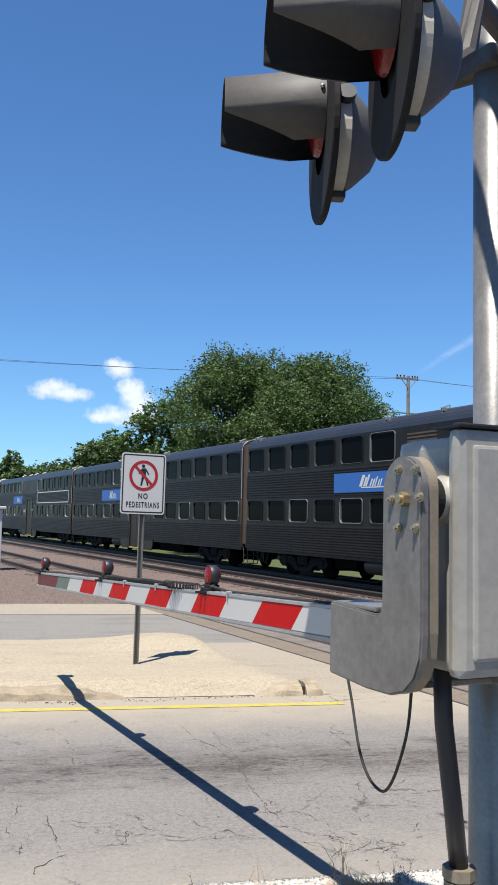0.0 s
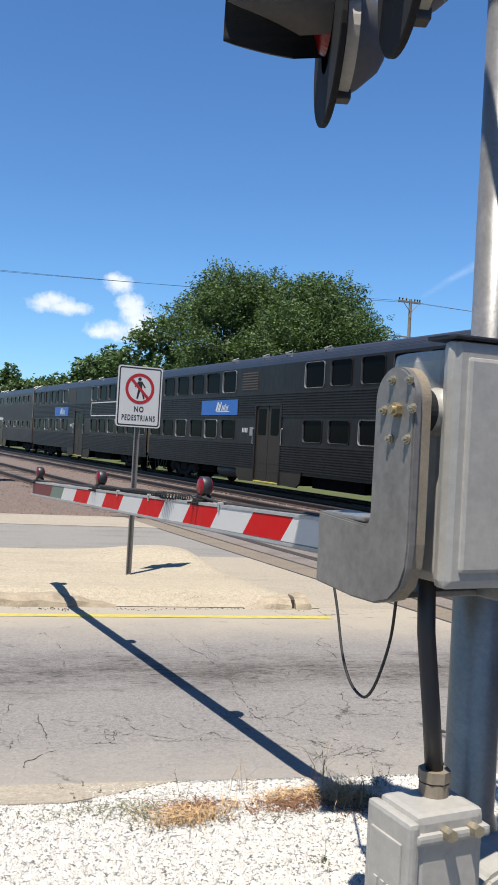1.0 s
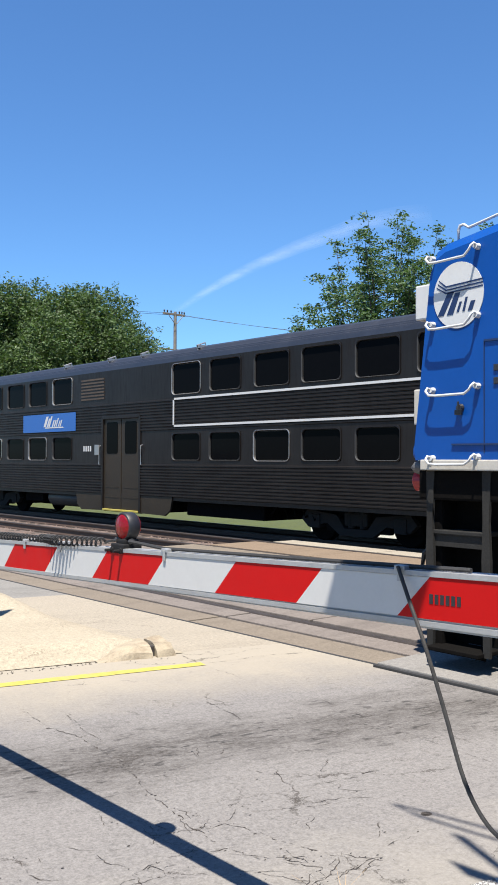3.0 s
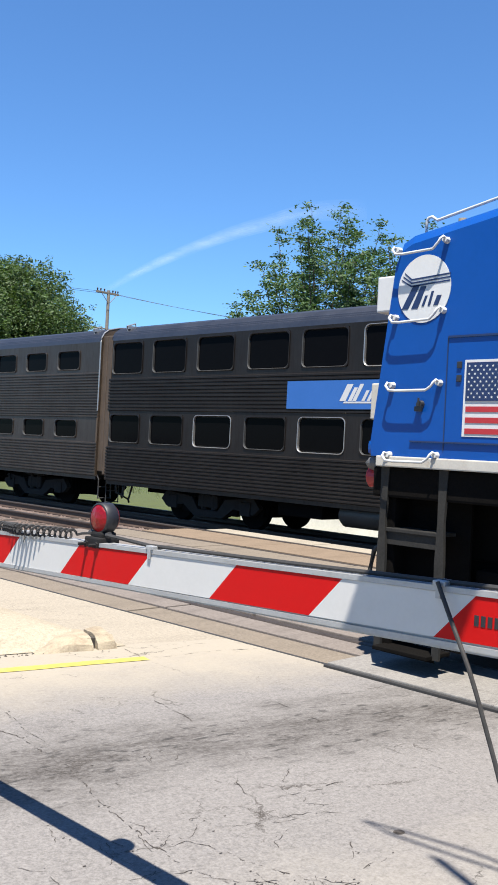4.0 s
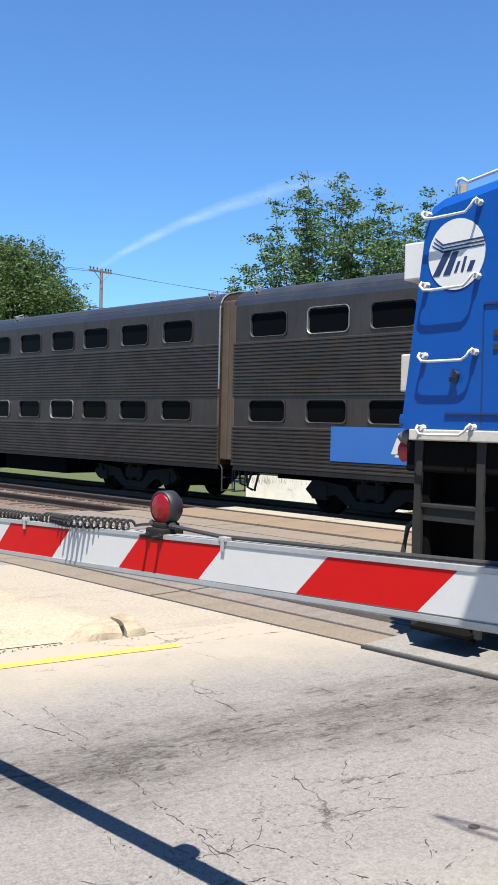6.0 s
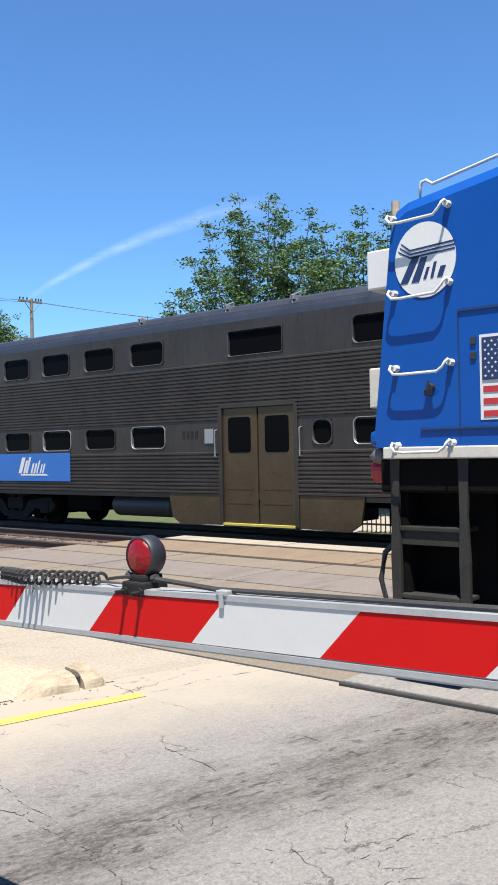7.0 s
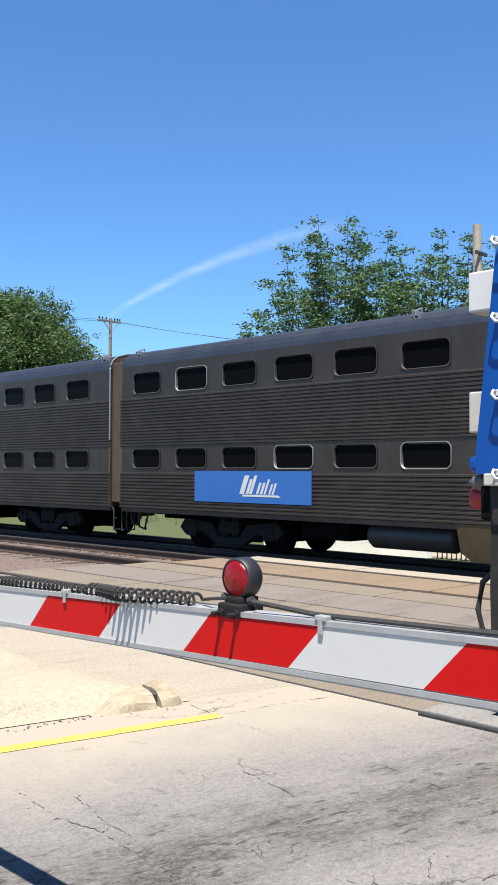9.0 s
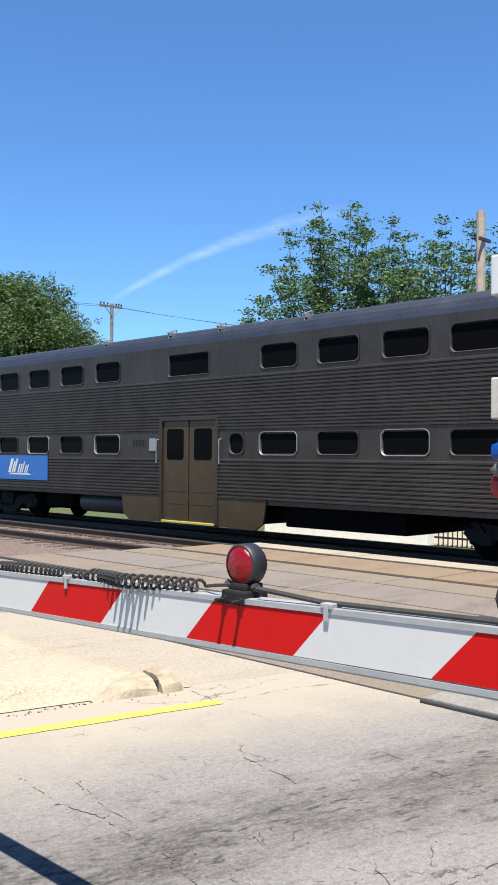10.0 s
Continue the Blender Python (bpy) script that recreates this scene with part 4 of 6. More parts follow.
    box(bm, x - 0.02, x, 1.22, 1.48, 1.83, 2.15, 0.01)
    part("plate", bm, M_ALU, root)
    if tall:
        bm = bmesh.new()
        for i in range(7):
            box(bm, x - 0.02, x + 0.01, 0.95, 2.3, 3.55 + i * 0.1, 3.6 + i * 0.1)
        part("louvre", bm, M_CAREND, root)
    if frame_box:
        bm = bmesh.new()
        ya, yb, za, zb, t = -11.98, -2.67, 2.60, 3.40, 0.055
        for q in ((ya, yb, za, za + t), (ya, yb, zb - t, zb), (ya, ya + t, za, zb), (yb - t, yb, za, zb)):
            box(bm, x - 0.036, x - 0.023, *q)
        part("panel_frame", bm, M_WHITE, root, "white outline of a removed advertising panel")
    # underneath
    truck(root, -9.07)
    truck(root, 9.07)
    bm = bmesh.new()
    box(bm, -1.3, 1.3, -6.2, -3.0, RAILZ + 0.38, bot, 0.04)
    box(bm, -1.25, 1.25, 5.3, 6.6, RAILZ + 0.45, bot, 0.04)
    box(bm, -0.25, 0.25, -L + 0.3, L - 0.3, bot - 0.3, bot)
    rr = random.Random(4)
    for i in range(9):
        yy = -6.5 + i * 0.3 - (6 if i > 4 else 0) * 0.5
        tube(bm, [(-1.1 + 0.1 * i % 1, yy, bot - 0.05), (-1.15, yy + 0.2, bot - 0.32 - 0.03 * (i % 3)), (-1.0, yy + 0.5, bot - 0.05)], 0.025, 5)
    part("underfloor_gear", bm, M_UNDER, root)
    bm = bmesh.new()
    lathe(bm, [(0, 0.0), (0.05, 0.22), (0.12, 0.27), (2.0, 0.27), (2.07, 0.22), (2.12, 0.0)], (-1.08, 2.75, RAILZ + 0.62), (0, 1, 0), 18)
    part("air_tank", bm, M_TANK, root, "grey cylindrical air tank", smooth=True)
    return root


# position of each car's middle along the track at the start
CAR_Y = [32.8 - 12.95 + 25.9 * i for i in range(8)]
car_a = gallery_car("a")
car_f = gallery_car("a", True)
car_b = gallery_car("b")
CARS = [car_a, copy_thing(car_a, Matrix()), car_f, car_b] + [copy_thing(car_b, Matrix()) for _ in range(4)]
TRAIN = [(0.0, 0.35), (1.5, 23.2), (2.5, 38.4), (4.0, 61.55), (5.5, 84.4), (7.0, 107.65), (8.5, 131.2), (10.0, 154.9)]


# ---- waiting locomotive ----
M_HANGER = plain("grimy_step_steel", (0.022, 0.021, 0.019), 0.75, 0.0, var=0.4, scale=6, bumpy=0.2, spec=0.2)

def locomotive():
    root = empty("locomotive", "bright blue diesel locomotive with white sill standing on the near track", "locomotive")
    X0, X1 = 6.70, 9.72
    # outline of nose, cab and hood along the track
    bm = bmesh.new()
    nose = [(7.42, 1.68), (7.43, 1.80), (7.27, 3.26), (7.22, 3.38), (7.12, 3.43), (6.30, 3.56), (6.22, 3.62), (5.88, 4.52), (5.75, 4.66), (5.55, 4.72), (-9.5, 4.72), (-9.5, 1.68)]
    inset = 0.10
    cols = []
    for x, k in ((X0, 1.0), (X0 + inset, 0.0), (X1 - inset, 0.0), (X1, 1.0)):
        row = []
        for y, z in nose:
            dy = -0.05 * k if y > 5 else 0
            dz = -0.09 * k if z > 3.2 else 0
            row.append(bm.verts.new((x, y + dy, z + dz)))
        cols.append(row)
    n = len(nose)
    for a, b in zip(cols, cols[1:]):
        for i in range(n):
            bm.faces.new((a[i], a[(i + 1) % n], b[(i + 1) % n], b[i]))
    bm.faces.new(cols[0])
    bm.faces.new(cols[-1][::-1])
    bmesh.ops.recalc_face_normals(bm, faces=bm.faces)
    body = part("body", bm, M_LOCO, root)
    # side seams and handhold of the nose door
    bm = bmesh.new()
    box(bm, X0 - 0.004, X0 + 0.01, 6.700, 6.708, 1.74, 2.60)
    box(bm, X0 - 0.012, X0 + 0.01, 5.2, 6.70, 2.590, 2.606)
    box(bm, X0 - 0.016, X0 + 0.01, 5.2, 7.0, 1.80, 1.812)
    part("seam", bm, M_NAVY, body)
    bm = bmesh.new()
    box(bm, X0 - 0.012, X0, 6.575, 6.615, 2.26, 2.31, 0.004)
    part("latch", bm, M_BLACK, body)
    bm = bmesh.new()
    box(bm, X0 - 0.012, X0, 6.575, 6.615, 2.36, 2.41, 0.004)
    part("latch", bm, M_BLACK, body)
    bm = bmesh.new()
    cyl(bm, (X0 - 0.03, 6.92, 2.09), (X0, 6.92, 2.09), 0.026, 0.034, 12)
    box(bm, X0 - 0.04, X0 - 0.025, 6.885, 6.955, 2.035, 2.075, 0.005)
    box(bm, X0 - 0.04, X0 - 0.028, 6.915, 6.93, 2.07, 2.14, 0.004)
    part("uncoupling_lever", bm, M_BLACK, body)
    # roundel with plain mark
    bm = bmesh.new()
    prism(bm, [(6.943 + 0.238 * math.cos(a * math.pi / 20), 2.98 + 0.262 * math.sin(a * math.pi / 20)) for a in range(40)], "x", X0 - 0.006, X0 + 0.002)
    disc = part("roundel", bm, M_WHITE, body, "white roundel with a navy mark")
    bm = bmesh.new()
    xx = X0 - 0.006
    for k in range(3):
        z = 3.0 + k * 0.026
        prism(bm, [(7.145 - k * 0.012, z + 0.055), (7.06, z), (6.71, z + 0.02), (6.71, z + 0.032), (7.055, z + 0.013), (7.15 - k * 0.012, z + 0.068)], "x", xx - 0.003, xx)
    prism(bm, [(7.14, 2.83), (7.08, 2.83), (6.98, 3.01), (7.04, 3.01)], "x", xx - 0.003, xx)
    prism(bm, [(7.05, 2.83), (6.99, 2.83), (6.92, 3.0), (6.97, 3.0)], "x", xx - 0.003, xx)
    for c, w, h in ((6.93, 0.022, 0.08), (6.875, 0.022, 0.11), (6.815, 0.04, 0.075)):
        prism(bm, [(c + w / 2 + 0.015, 2.845), (c - w / 2 + 0.015, 2.845), (c - w / 2 - 0.015, 2.845 + h), (c + w / 2 - 0.015, 2.845 + h)], "x", xx - 0.003, xx)
    part("mark", bm, M_NAVY, disc)
    # large white slanted mark on the cab side
    bm = bmesh.new()
    for c in (6.02, 5.55, 5.1, 4.6):
        prism(bm, [(c + 0.16, 2.74), (c - 0.05, 2.74), (c - 0.2, 3.4), (c + 0.02, 3.4)], "x", X0 - 0.005, X0)
    part("side_mark", bm, M_WHITE, body, "large white slanted mark")
    # flag
    fy, fz0, fz1, fl = 6.53, 1.875, 2.40, 0.92
    bm = bmesh.new()
    box(bm, X0 - 0.005, X0, fy - fl - 0.02, fy + 0.02, fz0 - 0.02, fz1 + 0.02)
    flag = part("flag", bm, M_WHITE, body, "red, white and blue striped flag decal")
    bm = bmesh.new()
    st = (fz1 - fz0) / 13
    for i in range(0, 13, 2):
        box(bm, X0 - 0.009, X0 - 0.005, fy - fl, fy - 0.004, fz0 + i * st, fz0 + (i + 1) * st)
    part("stripes", bm, M_REDP, flag)
    bm = bmesh.new()
    box(bm, X0 - 0.012, X0 - 0.009, fy - 0.29, fy, fz0 + 6 * st, fz1)
    part("canton", bm, M_NAVY, flag)
    bm = bmesh.new()
    for r in range(9):
        for c in range(6 if r % 2 == 0 else 5):
            y = fy - 0.024 - c * 0.048 - (0.024 if r % 2 else 0)
            z = fz1 - 0.028 - r * 0.0285
            pts = [(y + (0.011 if k % 2 == 0 else 0.0045) * math.sin(k * math.pi / 5), z + (0.011 if k % 2 == 0 else 0.0045) * math.cos(k * math.pi / 5)) for k in range(10)]
            vs = [bm.verts.new((X0 - 0.0135, p, q)) for p, q in pts]
            bm.faces.new(vs)
    part("stars", bm, M_WHITE, flag)
    # ladder rungs
    for z in (3.30, 2.77, 2.24, 1.695):
        bm = bmesh.new()
        s = X0 - 0.085
        lift = 0.03 if z > 2.5 else 0.012
        pts = [(X0, 7.185, z + 0.0), (s + 0.02, 7.20, z + 0.015), (s, 7.20, z - 0.01), (s, 7.17, z - 0.045), (s, 7.10, z - 0.05), (s, 6.83, z - 0.05 + lift * 0.3), (s, 6.785, z - 0.03 + lift), (s, 6.765, z + lift), (s + 0.02, 6.755, z + lift + 0.02), (X0, 6.755, z + lift)]
        tube(bm, pts, 0.0105, 8)
        rung = part("ladder_rung", bm, M_WHITE, root, "white painted grab iron", smooth=True)
        for y, zz in ((7.187, z), (6.757, z + lift)):
            bm = bmesh.new()
            cyl(bm, (X0 - 0.045, y, zz), (X0, y, zz), 0.021, 0.026, 12)
            part("boss", bm, M_WHITE, rung)
    # rail on the nose top
    bm = bmesh.new()
    tube(bm, [(6.86, 7.06, 3.42), (6.86, 7.06, 3.54), (6.86, 7.045, 3.575), (6.86, 7.01, 3.58), (6.86, 6.96, 3.545), (6.86, 6.44, 3.64), (6.86, 6.41, 3.68), (6.86, 6.38, 3.72), (6.86, 6.34, 3.725), (6.86, 6.315, 3.69), (6.86, 6.31, 3.55)], 0.0125, 8)
    part("nose_rail", bm, M_WHITE, root, "white handrail over the nose", smooth=True)
    # cab windows
    bm = bmesh.new()
    prism(bm, [(6.00, 3.72), (5.42, 3.66), (5.42, 4.34), (5.80, 4.34)], "x", X0 - 0.008, X0 + 0.02)
    w = part("cab_window", bm, M_BLACK, root)
    # front fittings seen past the nose
    bm = bmesh.new()
    box(bm, 6.98, 7.22, 7.20, 7.60, 2.88, 3.18, 0.015)
    part("number_box", bm, M_WHITE, root, "white lamp housing on the nose front")
    bm = bmesh.new()
    box(bm, 6.9, 7.1, 7.30, 7.55, 1.98, 2.28, 0.012)
    part("front_box", bm, M_CREAM, root)
    bm = bmesh.new()
    box(bm, 6.85, 9.5, 7.36, 7.53, 1.69, 1.81, 0.04)
    part("anticlimber", bm, M_LOCO, root)
    bm = bmesh.new()
    lathe(bm, [(0, 0.0), (0, 0.062), (0.05, 0.07), (0.12, 0.045), (0.16, 0.0)], (6.82, 7.33, 1.62), (-0.25, 1, 0), 16)
    part("side_lamp", bm, M_CASTD, root)
    bm = bmesh.new()
    lathe(bm, [(0, 0.07), (0.13, 0.09), (0.15, 0.065), (0.16, 0.0)], (6.90, 7.36, 1.51), (-0.1, 1, 0), 16)
    part("marker_lamp", bm, M_REDP, root, "dark red marker lamp")
    # sill
    bm = bmesh.new()
    box(bm, X0 - 0.03, X0 + 0.1, -9.5, 7.30, 1.60, 1.685, 0.01)
    part("sill", bm, M_CREAM, root, "white sill with flaking dirty paint")
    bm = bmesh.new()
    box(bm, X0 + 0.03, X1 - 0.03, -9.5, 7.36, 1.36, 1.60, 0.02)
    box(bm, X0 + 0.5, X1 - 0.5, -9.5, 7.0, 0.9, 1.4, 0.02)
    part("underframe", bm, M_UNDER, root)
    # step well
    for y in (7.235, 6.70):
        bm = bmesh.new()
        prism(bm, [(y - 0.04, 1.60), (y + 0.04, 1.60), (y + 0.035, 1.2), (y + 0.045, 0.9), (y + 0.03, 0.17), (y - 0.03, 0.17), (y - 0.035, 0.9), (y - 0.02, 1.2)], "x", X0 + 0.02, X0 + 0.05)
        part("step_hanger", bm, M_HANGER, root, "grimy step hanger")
    # the lowest tread is made up: it juts out to widen the ground shadow
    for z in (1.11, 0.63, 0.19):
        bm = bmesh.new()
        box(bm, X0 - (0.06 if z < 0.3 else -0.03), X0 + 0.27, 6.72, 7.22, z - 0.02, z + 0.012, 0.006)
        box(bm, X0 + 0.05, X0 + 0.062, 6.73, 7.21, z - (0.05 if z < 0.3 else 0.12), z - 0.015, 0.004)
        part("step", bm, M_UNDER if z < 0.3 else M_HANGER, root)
    # near-black plates behind the steps put the well's shade into the colour
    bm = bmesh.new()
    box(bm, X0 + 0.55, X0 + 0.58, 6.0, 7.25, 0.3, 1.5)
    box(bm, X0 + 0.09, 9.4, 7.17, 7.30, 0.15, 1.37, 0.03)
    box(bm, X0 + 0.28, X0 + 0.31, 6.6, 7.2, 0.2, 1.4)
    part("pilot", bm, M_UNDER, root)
    bm = bmesh.new()
    tube(bm, [(6.95, 7.36, 1.0), (6.93, 7.46, 0.9), (6.93, 7.50, 0.7), (6.95, 7.46, 0.5), (7.0, 7.42, 0.42)], 0.022, 8)
    part("brake_hose", bm, M_RUBBER, root)
    bm = bmesh.new()
    lathe(bm, [(0, 0.0), (0, 0.09), (0.12, 0.09), (0.14, 0.05), (0.14, 0)], (7.05, 6.25, 1.42), (-0.9, 0.2, 0.4), 14)
    box(bm, 7.03, 7.12, 6.1, 6.2, 1.34, 1.44, 0.01)
    part("sander_cap", bm, M_YELLOW, root, "dusty yellow cap under the sill")
    for yc in (4.6, -6.2):
        bm = bmesh.new()
        for s in (-1, 1):
            xx = 8.2 + s * 1.05
            box(bm, xx - 0.09, xx + 0.09, yc - 2.0, yc + 2.0, 0.55, 0.85, 0.04)
            for d in (-1.37, 1.37):
                box(bm, xx - 0.14, xx + 0.14, yc + d - 0.2, yc + d + 0.2, 0.3, 0.75, 0.03)
        tr = part("truck", bm, M_UNDER, root)
        for d in (-1.37, 1.37):
            bm = bmesh.new()
            cyl(bm, (7.4, yc + d, 0.51), (9.0, yc + d, 0.51), 0.09, seg=10)
            for s in (-1, 1):
                lathe(bm, [(-0.07, 0.05), (-0.07, 0.49), (0.05, 0.505), (0.08, 0.53), (0.08, 0.05)], (8.2 + s * 0.74, yc + d, 0.51), (-s, 0, 0), 28)
            part("wheelset", bm, M_UNDER, tr)
    bm = bmesh.new()
    box(bm, 6.85, 9.55, -3.6, 2.0, 0.35, 1.4, 0.15)
    part("fuel_tank", bm, M_UNDER, root)
    return root


loco = locomotive()

# ---- gate and signal ----
M_PLATE = plain("dull_zinc_plate", (0.165, 0.155, 0.143), 0.42, 0.3, var=0.35, scale=3.0, bumpy=0.05, dirt=0.5, grime=(0.085, 0.075, 0.064))
MAST = (3.03, 3.47)


def slanted(bm, y0, y1, zt0, zt1, h, shift, x0, x1):
    """A stripe between two slanted cuts; the arm drops from zt0 at y0 to zt1 at y1."""
    prism(bm, [(y0, zt0), (y1, zt1), (y1 + shift, zt1 - h), (y0 + shift, zt0 - h)], "x", x0, x1)


def gate_arm():
    root = empty("gate_arm", "lowered red and white striped crossing gate arm", "gate arm")
    X = 2.775

    def top(y):
        return 1.3005 - 0.0355 * (y - 5.645)
    h = 0.148
    bm = bmesh.new()
    y0, y1 = 3.48, 9.74
    prism(bm, [(y0, top(y0) + 0.012), (y1, top(y1) + 0.012), (y1, top(y1) - h + 0.03), (y0, top(y0) - h + 0.005)], "x", X + 0.004, X + 0.05)
    part("beam", bm, M_EDGE, root, "aluminium arm beam")
    for dz in (0.0, -h + 0.012):
        bm = bmesh.new()
        prism(bm, [(y0, top(y0) + 0.014 + dz), (y1, top(y1) + 0.014 + dz * 0.85), (y1, top(y1) + dz * 0.85), (y0, top(y0) + dz)], "x", X - 0.004, X + 0.056)
        part("flange", bm, M_EDGE, root)
    k = -5
    while k < 10:
        a, b = 5.645 + k * 0.4064, 5.645 + (k + 1) * 0.4064
        lo, hi = max(a, 3.62), min(b, 9.73)
        if hi > lo:
            bm = bmesh.new()
            last = hi >= 9.7
            prism(bm, [(lo, top(lo) - 0.001), (hi, top(hi) - 0.001), (min(hi + (0 if last else 0.112), 9.73), top(hi) - h + 0.03), (lo + 0.112, top(lo) - h + 0.03)], "x", X - 0.001, X + 0.006)
            if k == 7:
                part("stripe", bm, M_ARMGREY, root, "dull grey-green stripe")
            elif k > 7:
                part("stripe", bm, M_ARMDARK, root, "dark worn red stripe")
            else:
                part("stripe", bm, M_ARMRED if k % 2 else M_ARMWHITE, root, "red reflective stripe" if k % 2 else "white reflective stripe")
        k += 1
    for i in range(6):
        yy = 4.02 - i * 0.018
        bm = bmesh.new()
        box(bm, X - 0.0022, X - 0.001, yy - 0.012, yy, top(yy) - 0.072, top(yy) - 0.046)
        part("lettering_bar", bm, M_BLACK, root, "unreadable black lettering")
    # lamps on the arm
    for y, big in ((5.535, 1.0), (7.55, 1.0), (9.60, 1.0)):
        z = top(y) + 0.014
        bm = bmesh.new()
        y += 0.03
        box(bm, X - 0.006, X + 0.085, y - 0.045, y + 0.045, z - 0.02, z + 0.018, 0.006)
        box(bm, X + 0.01, X + 0.08, y - 0.032, y + 0.032, z + 0.012, z + 0.036, 0.008)
        for d in (-0.03, 0.03):
            cyl(bm, (X - 0.04, y + d, z - 0.008), (X + 0.01, y + d, z - 0.008), 0.006, seg=6)
            cyl(bm, (X - 0.012, y + d, z - 0.008), (X - 0.006, y + d, z - 0.008), 0.012, seg=6)
        lamp = part("arm_lamp", bm, M_BLACKM, root, "round red lamp with black back on the arm")
        bm = bmesh.new()
        lathe(bm, [(-0.024, 0.0), (-0.024, 0.051), (-0.018, 0.056), (0.026, 0.056), (0.03, 0.052), (0.03, 0.049)], (X + 0.048, y, z + 0.085), (-1, 0, 0), 28)
        part("rim", bm, M_BLACK, lamp, smooth=True)
        for s in (-1, 1):
            bm = bmesh.new()
            lathe(bm, [(0.022, 0.051), (0.03, 0.047), (0.038, 0.031), (0.041, 0.0)], (X + 0.048, y, z + 0.085), (-s, 0, 0), 24)
            part("lens", bm, M_LENSLIT if y < 6 else M_LENS, lamp, "red glass lens", smooth=True)
        for d in (-0.042, 0.042):
            bm = bmesh.new()
            cyl(bm, (X + 0.03, y + d, z + 0.026), (X + 0.03, y + d * 1.4, z + 0.03), 0.011, seg=8)
            part("cable_gland", bm, M_TANK, lamp)
    # cable along the top, coiled between the lamps
    bm = bmesh.new()
    pts, n = [], 62 * 12
    for i in range(n + 1):
        y = 5.72 + 1.75 * i / n
        a = 2 * math.pi * i / 12
        amp = 0.019 if y < 6.25 else 0.0145 + 0.003 * math.sin(i * 0.021)
        y += 0.006 * math.sin(i * 0.05) + (0.02 * math.sin(i * 0.017) if y < 6.2 else 0)
        hang = math.exp(-((y - 6.0) / 0.11) ** 2)
        pts.append((X + 0.02 - 0.055 * hang + amp * math.cos(a), y, top(y) + 0.030 + 0.004 * hang + amp * math.sin(a)))
    tube(bm, [(X + 0.01, 5.59, top(5.59) + 0.045), (X + 0.01, 5.65, top(5.65) + 0.04)] + pts, 0.0052, 5)
    part("coiled_cable", bm, M_RUBBER, root, "black coiled lamp cable")
    bm = bmesh.new()
    tube(bm, [(X + 0.02, 7.47 + 0.3 * i, top(7.5 + 0.3 * i) + 0.028 + 0.006 * (i % 2)) for i in range(8)], 0.008, 6)
    part("cable", bm, M_RUBBER, root)
    bm = bmesh.new()
    tube(bm, [(X, 5.478, top(5.478) + 0.044), (X + 0.01, 5.40, top(5.4) + 0.036), (X + 0.02, 5.28, top(5.28) + 0.024), (X + 0.02, 4.6, top(4.6) + 0.022), (X + 0.02, 3.9, top(3.9) + 0.022)], 0.007, 6)
    part("cable", bm, M_RUBBER, root)
    for y in (5.24, 6.02, 6.35, 7.0, 4.12):
        bm = bmesh.new()
        box(bm, X - 0.008, X + 0.045, y - 0.018, y + 0.018, top(y) + 0.012, top(y) + 0.026, 0.003)
        box(bm, X - 0.009, X - 0.004, y - 0.007, y + 0.007, top(y) - 0.018, top(y) + 0.02, 0.001)
        part("clip", bm, M_EDGE, root)
    # hanger plate: upright bar with rounded head and a foot that holds the arm
    bm = bmesh.new()
    cy, cz, r = 3.112, 1.815, 0.100
    poly = [(cy + r * math.cos(radians(a)), cz + r * math.sin(radians(a))) for a in range(0, 181, 6)]
    poly += [(3.010, 1.40), (3.018, 1.33), (3.045, 1.27), (3.095, 1.226), (3.17, 1.205), (3.30, 1.203), (3.52, 1.218), (3.52, 1.452), (3.245, 1.435), (3.222, 1.445), (3.214, 1.47)]
    prism(bm, poly, "x", 2.375, 2.405)
    bmesh.ops.bevel(bm, geom=[e for e in bm.edges if abs(e.verts[0].co.x - e.verts[1].co.x) < 1e-5], offset=0.006, segments=2, affect="EDGES")
    part("hanger_plate", bm, M_PLATE, root, "galvanised gate hanger plate")
    bm = bmesh.new()
    prism(bm, [(3.118 + (p - 3.112) * 0.96, q) for p, q in poly if p < 3.25], "x", 2.4065, 2.442)
    part("counter_plate", bm, M_TANEDGE, root, "tan edged backing plate")
    bm = bmesh.new()
    box(bm, 2.47, 2.86, 3.25, 3.60, 1.418, 1.438, 0.004)
    box(bm, 2.46, 2.86, 3.25, 3.50, 1.20, 1.22, 0.004)
    box(bm, 2.835, 2.865, 3.10, 3.70, 1.20, 1.43, 0.004)
    box(bm, 2.385, 2.50, 3.26, 3.50, 1.440, 1.456, 0.005)
    part("arm_bracket", bm, M_GALV, root)
    bolts = [(3.124, 1.874), (3.035, 1.873), (2.996 + 0.02, 1.791), (3.036, 1.702), (3.122, 1.701), (3.161, 1.785)]
    for y, z in bolts:
        bm = bmesh.new()
        cyl(bm, (2.364, y, z), (2.376, y, z), 0.0115, seg=6)
        cyl(bm, (2.356, y, z), (2.366, y, z), 0.006, seg=8)
        cyl(bm, (2.371, y, z), (2.376, y, z), 0.015, seg=14)
        part("bolt", bm, M_BOLT, root)
    bm = bmesh.new()
    cyl(bm, (2.354, 3.087, 1.786), (2.376, 3.087, 1.786), 0.0215, seg=6)
    cyl(bm, (2.344, 3.087, 1.786), (2.356, 3.087, 1.786), 0.0125, seg=12)
    part("pivot_nut", bm, M_BRASS, root, "large brass-coloured pivot nut")
    bm = bmesh.new()
    cyl(bm, (2.445, 3.10, 1.788), (2.475, 3.10, 1.788), 0.07, 0.07, 32)
    part("pivot_ring", bm, M_BLACKM, root)
